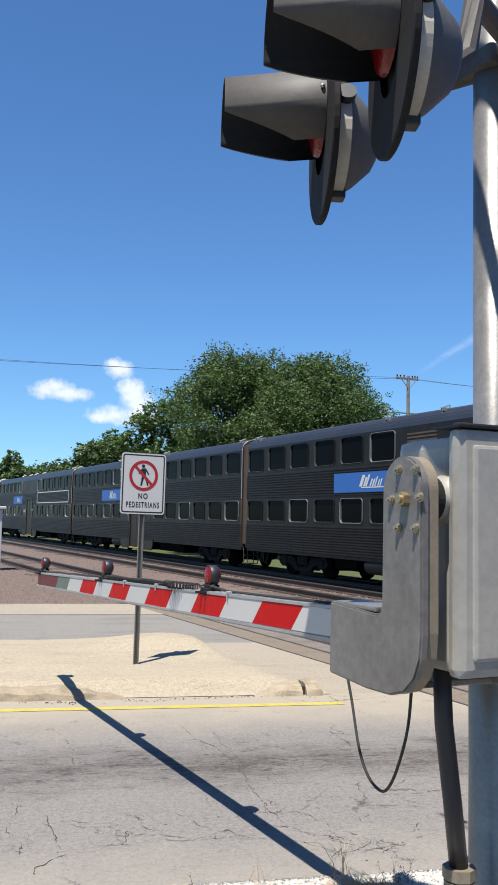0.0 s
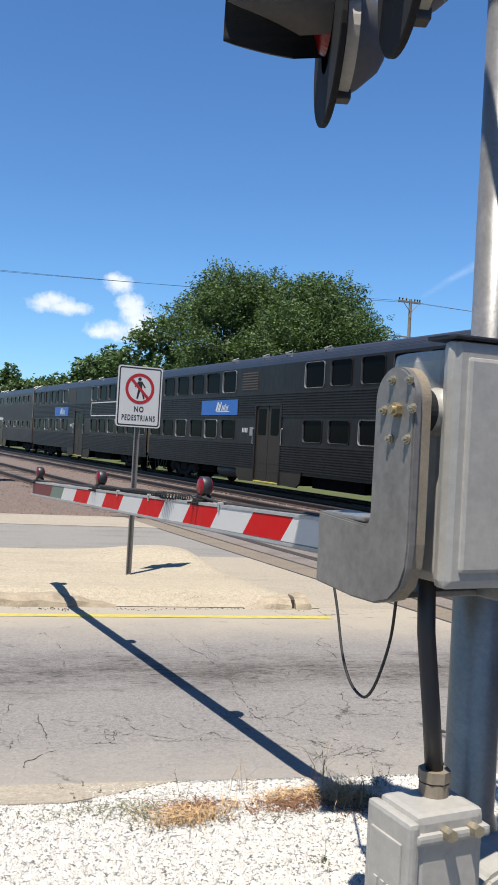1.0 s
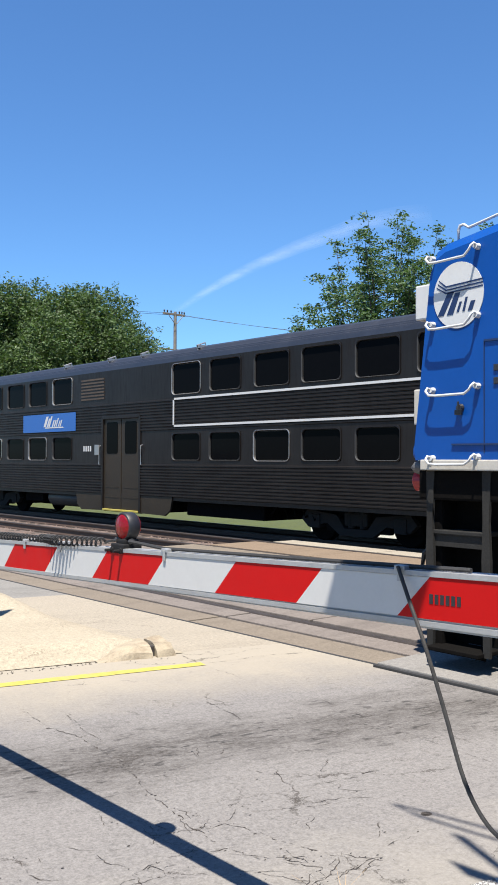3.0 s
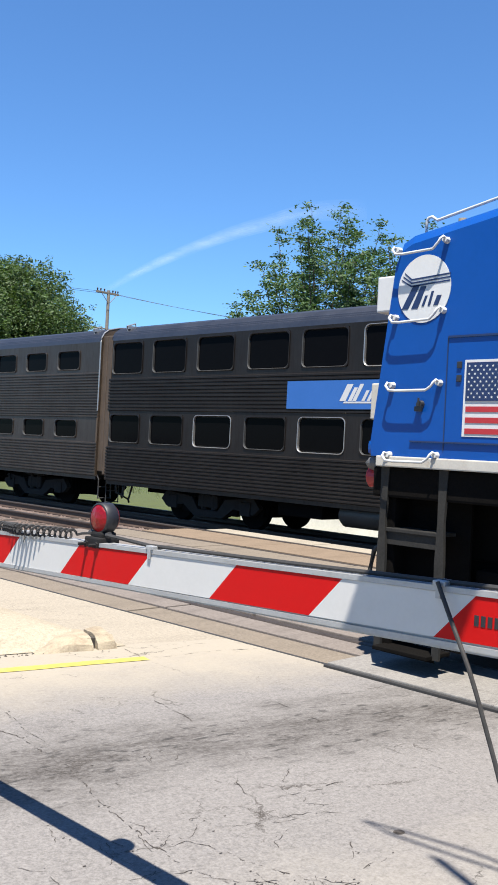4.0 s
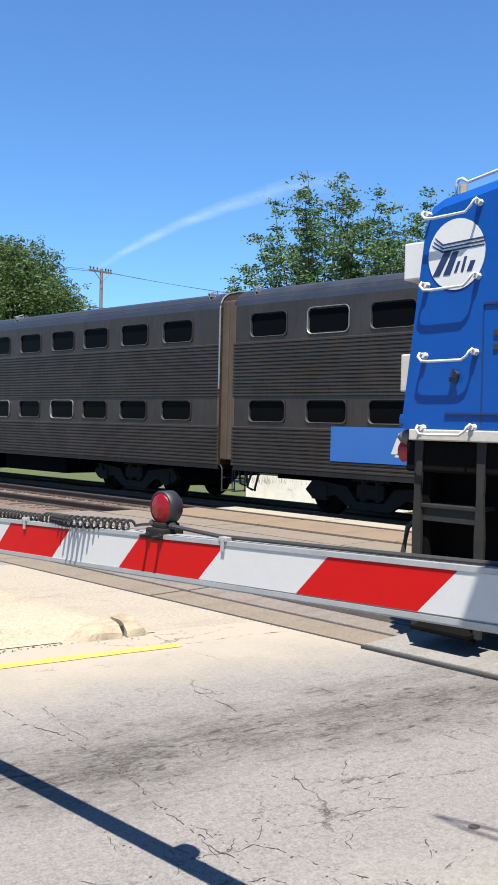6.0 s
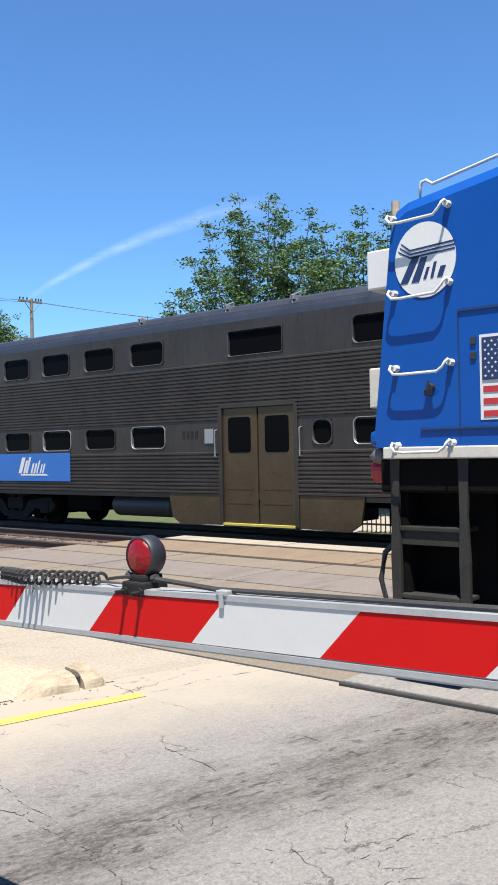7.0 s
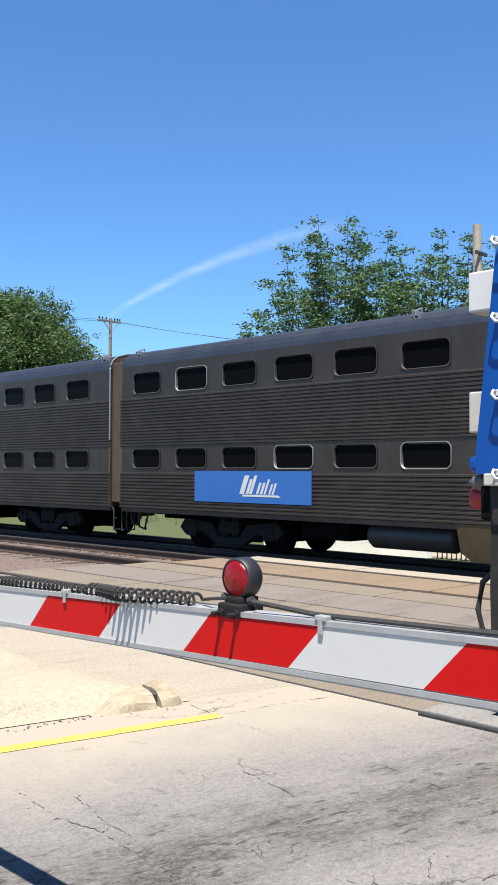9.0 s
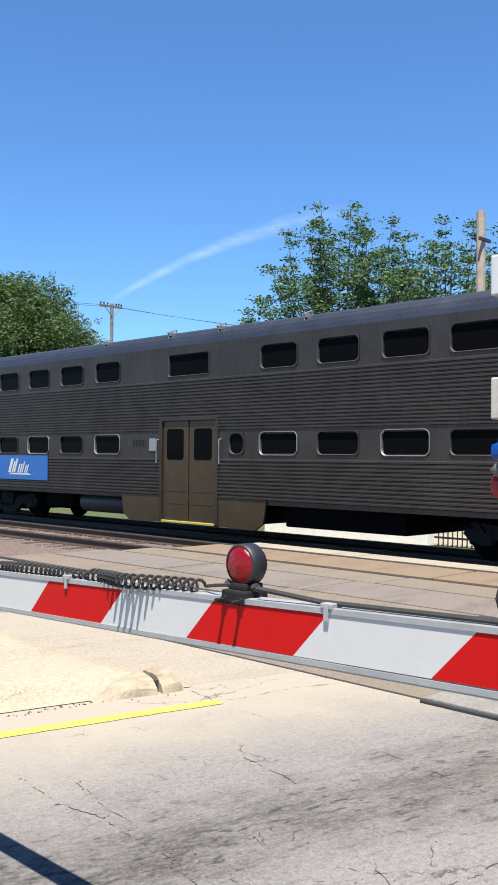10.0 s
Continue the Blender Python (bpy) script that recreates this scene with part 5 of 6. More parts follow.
    bm = bmesh.new()
    lathe(bm, [(0.0, 0.058), (0.02, 0.062), (0.035, 0.062), (0.045, 0.075), (0.07, 0.078)], (2.470, 3.10, 1.788), (1, 0, 0), 32)
    part("pivot_collar", bm, M_CAST, root, "", smooth=True)
    # hanging wire loop
    bm = bmesh.new()
    pts = [(2.76, 4.118, 1.378), (2.74, 4.06, 1.29), (2.72, 3.99, 1.18), (2.72, 3.93, 1.03), (2.71, 3.86, 0.87), (2.705, 3.79, 0.785), (2.70, 3.71, 0.755), (2.69, 3.64, 0.775), (2.67, 3.55, 0.87), (2.65, 3.46, 1.03), (2.62, 3.395, 1.21)]
    rows = []
    for i in range(len(pts) - 1):
        a, b, c, d = (Vector(pts[min(max(i + o, 0), len(pts) - 1)]) for o in (-1, 0, 1, 2))
        for k in range(5):
            t = k / 5
            rows.append(0.5 * ((2 * b) + (c - a) * t + (2 * a - 5 * b + 4 * c - d) * t * t + (3 * b - a - 3 * c + d) * t ** 3))
    tube(bm, rows + [Vector(pts[-1])], 0.0055, 8)
    part("wire_loop", bm, M_RUBBER, root, "black wire loop hanging under the plate")
    return root


LIFT = 0.098


def flasher(parent, cx, cy, cz, yaw):
    """A hooded flashing light; its face looks along local -x."""
    m = pose(cx, cy, cz, 0, 0, yaw)
    bm = bmesh.new()
    lathe(bm, [(-0.012, 0.0), (-0.012, 0.296), (-0.008, 0.302), (0.008, 0.302), (0.012, 0.296), (0.012, 0.12)], (0, 0, 0), (-1, 0, 0), 48)
    bmesh.ops.transform(bm, matrix=m, verts=bm.verts)
    disc = part("flasher", bm, M_BLACKM, parent, "hooded flashing light with round black background")
    bm = bmesh.new()
    lathe(bm, [(0.0, 0.162), (-0.03, 0.185), (-0.075, 0.19), (-0.08, 0.185), (-0.11, 0.165), (-0.175, 0.105), (-0.192, 0.07), (-0.197, 0.0)], (0, 0, 0), (-1, 0, 0), 36)
    bmesh.ops.transform(bm, matrix=m, verts=bm.verts)
    part("housing", bm, M_CASTD, disc, "rounded grey lamp housing", smooth=True)
    bm = bmesh.new()
    lathe(bm, [(-0.028, 0.192), (-0.028, 0.198), (-0.07, 0.198), (-0.07, 0.192)], (0, 0, 0), (-1, 0, 0), 36)
    bmesh.ops.transform(bm, matrix=m, verts=bm.verts)
    part("rim", bm, M_CREAM, disc)
    for z0, z1 in ((-0.22, -0.185), (0.185, 0.22)):
        bm = bmesh.new()
        box(bm, 0.025, 0.08, -0.03, 0.03, z0, z1, 0.006)
        bmesh.ops.transform(bm, matrix=m, verts=bm.verts)
        part("clasp", bm, M_BLACK, disc)
    bm = bmesh.new()
    cyl(bm, (0.05, -0.165, 0.085), (0.05, -0.205, 0.10), 0.034, seg=16)
    bmesh.ops.transform(bm, matrix=m, verts=bm.verts)
    part("sight_port", bm, M_BLACK, disc, "small black side port")
    bm = bmesh.new()
    lathe(bm, [(0.012, 0.152), (0.03, 0.145), (0.05, 0.09), (0.058, 0.0)], (0, 0, LIFT), (-1, 0, 0), 32)
    bmesh.ops.transform(bm, matrix=m, verts=bm.verts)
    part("lens", bm, M_LENS, disc, "red glass lens", smooth=True)
    # visor: open below, longer above
    bm = bmesh.new()
    seg = 40
    rows = []
    for r in (0.162, 0.157):
        near, far = [], []
        for i in range(seg + 1):
            a = radians(-52 + 284 * i / seg)
            s = math.sin(a)
            ln = 0.36 if s > -0.18 else 0.36 - 0.30 * min(1.0, (-0.18 - s) / 0.72)
            y, z = r * math.cos(a), r * math.sin(a)
            near.append(bm.verts.new((-0.014, y, z + LIFT)))
            far.append(bm.verts.new((-0.014 - ln, y * 0.97, z * (0.95 if s > 0 else 1.0) + LIFT - 0.13 * ln)))
        rows.append((near, far))
    for k, (near, far) in enumerate(rows):
        for i in range(seg):
            f = bm.faces.new((near[i], near[i + 1], far[i + 1], far[i]))
            f.material_index = k
    for i in range(seg):
        bm.faces.new((rows[0][1][i], rows[0][1][i + 1], rows[1][1][i + 1], rows[1][1][i]))
    bmesh.ops.transform(bm, matrix=m, verts=bm.verts)
    bmesh.ops.recalc_face_normals(bm, faces=[f for f in bm.faces if f.material_index == 0])
    part("visor", bm, [M_BLACKV, M_BLACKM], disc, "long black hood, greyed outside to stand for its sunlit top", smooth=True)
    bm = bmesh.new()
    for a in (12, 75, 160):
        y, z = -0.166 * math.cos(radians(a)), 0.166 * math.sin(radians(a)) + LIFT
        bmesh.ops.create_uvsphere(bm, u_segments=8, v_segments=6, radius=0.009, matrix=Matrix.Translation((-0.03, y, z)))
    bmesh.ops.transform(bm, matrix=m, verts=bm.verts)
    part("screw", bm, M_ALU, disc)
    return disc


# black lifted to brownish grey, standing for sunlight on the hood's top
M_BLACKV = plain("lit_hood_black", (0.06, 0.0528, 0.0468), 0.65, var=0.25, scale=5, bumpy=0.05)


def signal_mast():
    root = empty("crossing_signal", "crossing signal mast with flashing lights and gate mechanism", "signal")
    mx, my = MAST
    bm = bmesh.new()
    lathe(bm, [(0.0, 0.15), (0.04, 0.15), (0.05, 0.11), (0.35, 0.105), (0.38, 0.092), (1.9, 0.092), (1.92, 0.076), (4.6, 0.076), (4.62, 0.0)], (mx, my, 0.0), (0, 0, 1), 32)
    part("pole", bm, M_GALV, root, "streaked galvanised steel pole", smooth=True)
    # mechanism case
    bm = bmesh.new()
    box(bm, 2.515, 3.06, 3.05, 3.34, 1.275, 1.98, 0.035)
    case = part("gate_mechanism", bm, M_CAST, root, "grey cast gate mechanism case")
    bm = bmesh.new()
    box(bm, 2.495, 3.08, 2.995, 3.055, 1.268, 2.0, 0.028)
    box(bm, 2.545, 3.03, 2.984, 3.01, 1.318, 1.95, 0.012)
    part("case_door", bm, M_CAST, case, "grey case door with raised panel")
    bm = bmesh.new()
    box(bm, 2.487, 3.09, 2.985, 3.12, 2.0, 2.013, 0.006)
    part("case_lid", bm, M_BLACK, case)
    bm = bmesh.new()
    for z in (1.32, 1.85):
        box(bm, 2.90, 3.15, 3.33, 3.60, z - 0.04, z + 0.04, 0.012)
    part("mast_clamp", bm, M_CASTD, case)
    # conduit and junction box
    bm = bmesh.new()
    tube(bm, [(2.59, 3.20, 1.30), (2.60, 3.20, 1.1), (2.635, 3.20, 0.85), (2.658, 3.20, 0.66)], 0.029, 14)
    part("conduit", bm, M_BLACK, root, "black cable conduit", smooth=True)
    bm = bmesh.new()
    cyl(bm, (2.66, 3.20, 0.63), (2.66, 3.20, 0.665), 0.052, seg=8)
    cyl(bm, (2.66, 3.20, 0.56), (2.66, 3.20, 0.625), 0.048, seg=16)
    part("conduit_nut", bm, M_TANEDGE, root)
    bm = bmesh.new()
    box(bm, 2.50, 2.75, 3.06, 3.27, 0.0, 0.585, 0.025)
    jb = part("junction_box", bm, M_CAST, root, "cast grey junction box")
    bm = bmesh.new()
    box(bm, 2.465, 2.505, 3.05, 3.28, 0.03, 0.57, 0.015)
    box(bm, 2.457, 2.468, 3.085, 3.245, 0.10, 0.50, 0.004)
    part("box_cover", bm, M_CAST, jb, "grey cover plate")
    bm = bmesh.new()
    box(bm, 2.49, 2.765, 3.045, 3.285, 0.50, 0.535, 0.012)
    part("lip", bm, M_CAST, jb, "raised lip under the box top")
    for i in range(3):
        bm = bmesh.new()
        box(bm, 2.452, 2.460, 3.12 + i * 0.035, 3.14 + i * 0.035, 0.24, 0.36, 0.002)
        part("raised_mark", bm, M_CAST, jb, "worn raised casting mark")
    bm = bmesh.new()
    prism(bm, [(2.76, 0.0), (3.20, 0.0), (3.20, 0.20), (3.13, 0.32), (2.95, 0.36), (2.84, 0.32), (2.76, 0.24)], "y", 3.12, 3.62)
    bmesh.ops.bevel(bm, geom=list(bm.edges), offset=0.015, segments=2, affect="EDGES")
    part("mast_base", bm, M_CAST, root, "cast grey mast base")
    for x, y in ((2.70, 3.05), (2.60, 3.05)):
        bm = bmesh.new()
        cyl(bm, (x, y + 0.01, 0.53), (x, y - 0.03, 0.53), 0.02, seg=6)
        part("bolt", bm, M_BOLT, jb)
    # cross arm and lights
    ax, ay, az = 2.416 + 0.02, 3.696, 3.105
    bx, by, bz = 2.245 + 0.02, 3.0, 3.076
    bm = bmesh.new()
    for q in ((ax, ay, az), (bx, by, bz)):
        tube(bm, [(q[0] + 0.21, q[1] + 0.03, q[2] + 0.03), (q[0] + 0.30, q[1] + 0.05, q[2] + 0.10), (q[0] + 0.34, q[1] + 0.06, 3.38), (mx - 0.05, my + (q[1] - my) * 0.35, 3.43), (mx, my, 3.43)], 0.035, 10)
    box(bm, mx - 0.095, mx + 0.095, my - 0.095, my + 0.095, 3.40, 3.48, 0.02)
    part("cross_arm", bm, M_BLACKV, root)
    flasher(root, ax - 0.01, ay, az + 0.008, -21)
    flasher(root, bx + 0.025, by + 0.05, bz + 0.03, -21)
    bm = bmesh.new()
    tube(bm, [(mx, my, 4.42), (2.70, 3.46, 4.25)], 0.022, 8)
    part("sign_bracket", bm, M_GALV, root)
    for tilt in (-45, 45):
        bm = bmesh.new()
        box(bm, -0.004, 0.004, -0.61, 0.61, -0.075, 0.075)
        bmesh.ops.transform(bm, matrix=pose(2.68, 3.48, 4.25, 0, 0, -13.5) @ pose(0.01 if tilt > 0 else 0, 0, 0, tilt), verts=bm.verts)
        part("crossbuck_board", bm, M_SIGNW, root, "white crossbuck board")
    # loop above the view, added only for its thin shadows on the road
    bm = bmesh.new()
    loop = [(2.95, 3.45, 4.50), (2.99, 3.60, 4.60), (2.97, 3.85, 4.65), (2.90, 4.15, 4.68), (2.85, 4.32, 4.70), (2.82, 4.15, 4.72), (2.86, 3.85, 4.70), (2.95, 3.50, 4.60)]
    tube(bm, loop, 0.012, 6)
    part("cable", bm, M_RUBBER, root, "unseen black loop added to throw thin double shadows on the road")
    return root


gate_arm()
signal_mast()


# ---- prohibition sign ----
def text_mesh(name, text, size, mat, parent, m, spacing, bold):
    cu = bpy.data.curves.new(name, "FONT")
    cu.body, cu.size, cu.align_x, cu.align_y = text, size, "CENTER", "CENTER"
    cu.extrude = 0.0006
    cu.space_character = spacing
    cu.offset = bold
    ob = new(name + "_curve", cu)
    me = bpy.data.meshes.new_from_object(ob)
    bpy.data.objects.remove(ob)
    me.materials.append(mat)
    o = new(name, me)
    o.parent = parent
    o.matrix_basis = m
    return o


def no_pedestrians_sign():
    root = empty("no_pedestrians_sign", "white NO PEDESTRIANS sign on a perforated steel post in the median", "road sign", pose(4.01, 10.40, -0.015, 0, 0.6, 2.0))
    bm = bmesh.new()
    prism(bm, [(-0.03, -0.018), (-0.022, -0.018), (-0.016, 0.012), (0.016, 0.012), (0.022, -0.018), (0.03, -0.018), (0.03, -0.012), (0.022, 0.02), (-0.022, 0.02), (-0.03, -0.012)], "z", -0.1, 2.36)
    post = part("post", bm, M_GALV, root, "perforated galvanised channel post")
    bm = bmesh.new()
    for i in range(70):
        z = 0.10 + i * 0.0254
        prism(bm, [(0.006 * math.cos(a * math.pi / 4), z + 0.006 * math.sin(a * math.pi / 4)) for a in range(8)], "y", 0.0095, 0.0115)
    part("holes", bm, M_BLACK, post)
    bm = bmesh.new()
    prism(bm, [(p, 2.10 + q) for p, q in round_rect(0.515, 0.665, 0.034)], "y", -0.024, -0.020)
    panel = part("panel", bm, M_SIGNW, root, "white reflective sign panel")
    bm = bmesh.new()
    o, i = round_rect(0.487, 0.637, 0.026), round_rect(0.458, 0.608, 0.016)
    a = [bm.verts.new((p, -0.0245, 2.10 + q)) for p, q in o]
    b = [bm.verts.new((p, -0.0245, 2.10 + q)) for p, q in i]
    for k in range(len(o)):
        bm.faces.new((a[k], a[(k + 1) % len(o)], b[(k + 1) % len(o)], b[k]))
    part("border", bm, M_BLACK, panel)
    # red ring with bar over a plain walking symbol
    cz = 2.188
    bm = bmesh.new()
    def bar(p, q, w0, w1, y):
        p, q = Vector(p), Vector(q)
        d = (q - p).normalized()
        s = Vector((-d.y, d.x))
        vs = [p + s * w0, p - s * w0, q - s * w1, q + s * w1]
        bm.faces.new([bm.verts.new((v.x, y, v.y)) for v in vs])
    g = 1.12
    bm.faces.new([bm.verts.new((0.020 * math.cos(k * math.pi / 8) - 0.006, -0.0245, cz + 0.104 + 0.020 * math.sin(k * math.pi / 8))) for k in range(16)])
    for n, (p, q, w0, w1) in enumerate((((0.0, 0.072), (0.004, -0.008), 0.028, 0.024), ((-0.004, 0), (-0.024, -0.098), 0.017, 0.011), ((0.010, 0), (0.034, -0.05), 0.016, 0.012), ((0.034, -0.048), (0.046, -0.098), 0.012, 0.010), ((-0.014, 0.068), (-0.050, 0.016), 0.010, 0.008), ((0.016, 0.066), (0.054, 0.012), 0.010, 0.008))):
        bar((p[0] * g, cz + p[1] * g), (q[0] * g, cz + q[1] * g), w0 * 0.9, w1 * 0.9, -0.0246 - 0.0001 * n)
    part("symbol", bm, M_BLACK, panel)
    bm = bmesh.new()
    n = 48
    a = [bm.verts.new((0.168 * math.cos(2 * math.pi * k / n), -0.0254, cz + 0.168 * math.sin(2 * math.pi * k / n))) for k in range(n)]
    b = [bm.verts.new((0.134 * math.cos(2 * math.pi * k / n), -0.0254, cz + 0.134 * math.sin(2 * math.pi * k / n))) for k in range(n)]
    for k in range(n):
        bm.faces.new((a[k], a[(k + 1) % n], b[(k + 1) % n], b[k]))
    bar((-0.102, cz + 0.102), (0.102, cz - 0.102), 0.016, 0.016, -0.0257)
    part("ring", bm, M_REDP, panel, "red circle with diagonal bar")
    # tall narrow letters, widely spaced
    text_mesh("word", "NO", 0.082, M_BLACK, panel, pose(0, -0.0248, 1.961, 90, 0, 0) @ Matrix.Diagonal((0.80, 1, 1, 1)), 1.25, 0.0022)
    text_mesh("word", "PEDESTRIANS", 0.084, M_BLACK, panel, pose(0, -0.0248, 1.866, 90, 0, 0) @ Matrix.Diagonal((0.60, 1, 1, 1)), 1.32, 0.0022)
    return root


no_pedestrians_sign()


# ---- trees ----
def tree(name, label, base, height, crown, leaves, mat, seed, leaf_size=0.16, trunk_r=0.25, lean=(0, 0), open_=0.0):
    """crown: rows of (dx, dy, dz, radius, flatten) clusters round the base."""
    rr = random.Random(seed)
    nr = np.random.RandomState(seed)
    root = empty(name, label, "tree", pose(*base))
    bm = bmesh.new()
    th = height * 0.5
    pts = [(lean[0] * t, lean[1] * t, th * t) for t in (0, 0.3, 0.6, 1.0)]
    tube(bm, pts, [trunk_r, trunk_r * 0.8, trunk_r * 0.65, trunk_r * 0.4], 10)
    for dx, dy, dz, r, fl in crown:
        s = rr.uniform(0.45, 1.0)
        a = Vector((lean[0] * s, lean[1] * s, th * s * 0.95))
        b = Vector((dx, dy, dz))
        mid = a.lerp(b, 0.5) + Vector((rr.uniform(-0.3, 0.3), rr.uniform(-0.3, 0.3), 0.25))
        tube(bm, [a, mid, b], [trunk_r * 0.32, trunk_r * 0.2, trunk_r * 0.07], 6)
        for _ in range(5):
            c = b + Vector((rr.gauss(0, 1), rr.gauss(0, 1), rr.gauss(0, 0.8) + 0.3)) * r * 0.5
            tube(bm, [mid.lerp(b, rr.uniform(0.4, 1)), c], [trunk_r * 0.09, trunk_r * 0.03], 4)
    part("trunk", bm, M_BARK, root, "branching brown trunk")
    tot = sum(c[3] ** 2 for c in crown)
    V = []
    for dx, dy, dz, r, fl in crown:
        # twigs inside each cluster carry small bunches of leaves
        n = int(leaves * r * r / tot)
        nb = max(6, n // 16)
        d = nr.normal(size=(nb, 3))
        d /= np.linalg.norm(d, axis=1)[:, None]
        rad = r * nr.uniform(0.45 - 0.2 * open_, 1.12, nb) ** (0.6) * (1 + 0.22 * nr.normal(size=nb))
        ctr = d * rad[:, None] * np.array([1, 1, fl]) + np.array([dx, dy, dz])
        idx = nr.randint(0, nb, n)
        p = ctr[idx] + nr.normal(size=(n, 3)) * r * (0.11 + 0.07 * open_)
        V.append(p)
    P = np.concatenate(V)
    n = len(P)
    a = nr.normal(size=(n, 3))
    a[:, 2] *= 0.6
    a /= np.linalg.norm(a, axis=1)[:, None]
    b = np.cross(a, nr.normal(size=(n, 3)))
    b /= np.linalg.norm(b, axis=1)[:, None]
    s = leaf_size * nr.uniform(0.6, 1.3, n)[:, None]
    q = np.stack([P - a * s, P + b * s * 0.42, P + a * s, P - b * s * 0.42], 1).reshape(-1, 3)
    me = bpy.data.meshes.new("crown")
    me.vertices.add(4 * n)
    me.vertices.foreach_set("co", q.ravel())
    me.loops.add(4 * n)
    me.loops.foreach_set("vertex_index", np.arange(4 * n))
    me.polygons.add(n)
    me.polygons.foreach_set("loop_start", np.arange(n) * 4)
    me.update()
    me.validate()
    me.materials.append(mat)
    ob = new("crown", me)
    ob.parent = root
    tagged(ob, "uneven crown of small green leaves")
    return root


def clusters(seed, n, cx, cy, w, d, z0, z1, r0, r1, dome=0.6):
    rr = random.Random(seed)
    out = []
    for _ in range(n):
        a, k = rr.uniform(0, 6.283), rr.random() ** 0.5
        dx, dy = w * k * math.cos(a), d * k * math.sin(a)
        top = z1 - (z1 - z0) * dome * k * k
        out.append((cx + dx, cy + dy, top - (top - z0) * rr.random() ** 1.6, rr.uniform(r0, r1), rr.uniform(0.7, 0.95)))
    return out


tree("leafy_tree", "large round dark green tree behind the train", (24.4, 52.5, -0.5), 13, clusters(1, 54, 0, 0, 5.0, 5.0, 3.0, 11.7, 1.1, 1.8, 0.42), 120000, M_LEAF_A, 31, 0.10, 0.4)
tree("leafy_tree", "broad green tree beside the large tree", (29.5, 51.8, -0.5), 12, clusters(2, 46, 0, 0, 4.8, 4.8, 3, 12.7, 1.0, 1.7, 0.42), 98000, M_LEAF_A, 32, 0.10, 0.35)
tree("leafy_tree", "rounded green tree between two larger ones", (27.8, 53.5, -0.5), 12, clusters(10, 40, 0, 0, 3.6, 3.6, 3, 12.3, 1.0, 1.7, 0.35), 76000, M_LEAF_A, 40, 0.10, 0.35)
tree("leafy_tree", "lower tree in the far row behind the train", (24.4, 67, -0.5), 10, clusters(3, 36, 0, 0, 3.4, 4.4, 2, 10.2, 1.1, 1.7, 0.4), 22000, M_LEAF_A, 33, 0.19, 0.3)
tree("leafy_tree", "lower tree in the far row behind the train", (24.2, 80, -0.5), 9.5, clusters(4, 30, 0, 0, 3.6, 5.0, 2, 8.9, 1.1, 1.8, 0.4), 20000, M_LEAF_A, 34, 0.22, 0.3)
tree("leafy_tree", "lower tree in the far row behind the train", (24.0, 94, -0.5), 8.5, clusters(9, 26, 0, 0, 3.4, 5.0, 2, 7.2, 1.1, 1.8, 0.4), 15000, M_LEAF_A, 39, 0.24, 0.3)
tree("leafy_tree", "small distant tree beyond the tracks", (24.6, 126, -0.5), 10, clusters(5, 26, 0, 0, 3.2, 4.4, 2, 9.6, 1.2, 1.9, 0.4), 12000, M_LEAF_A, 35, 0.3, 0.3)


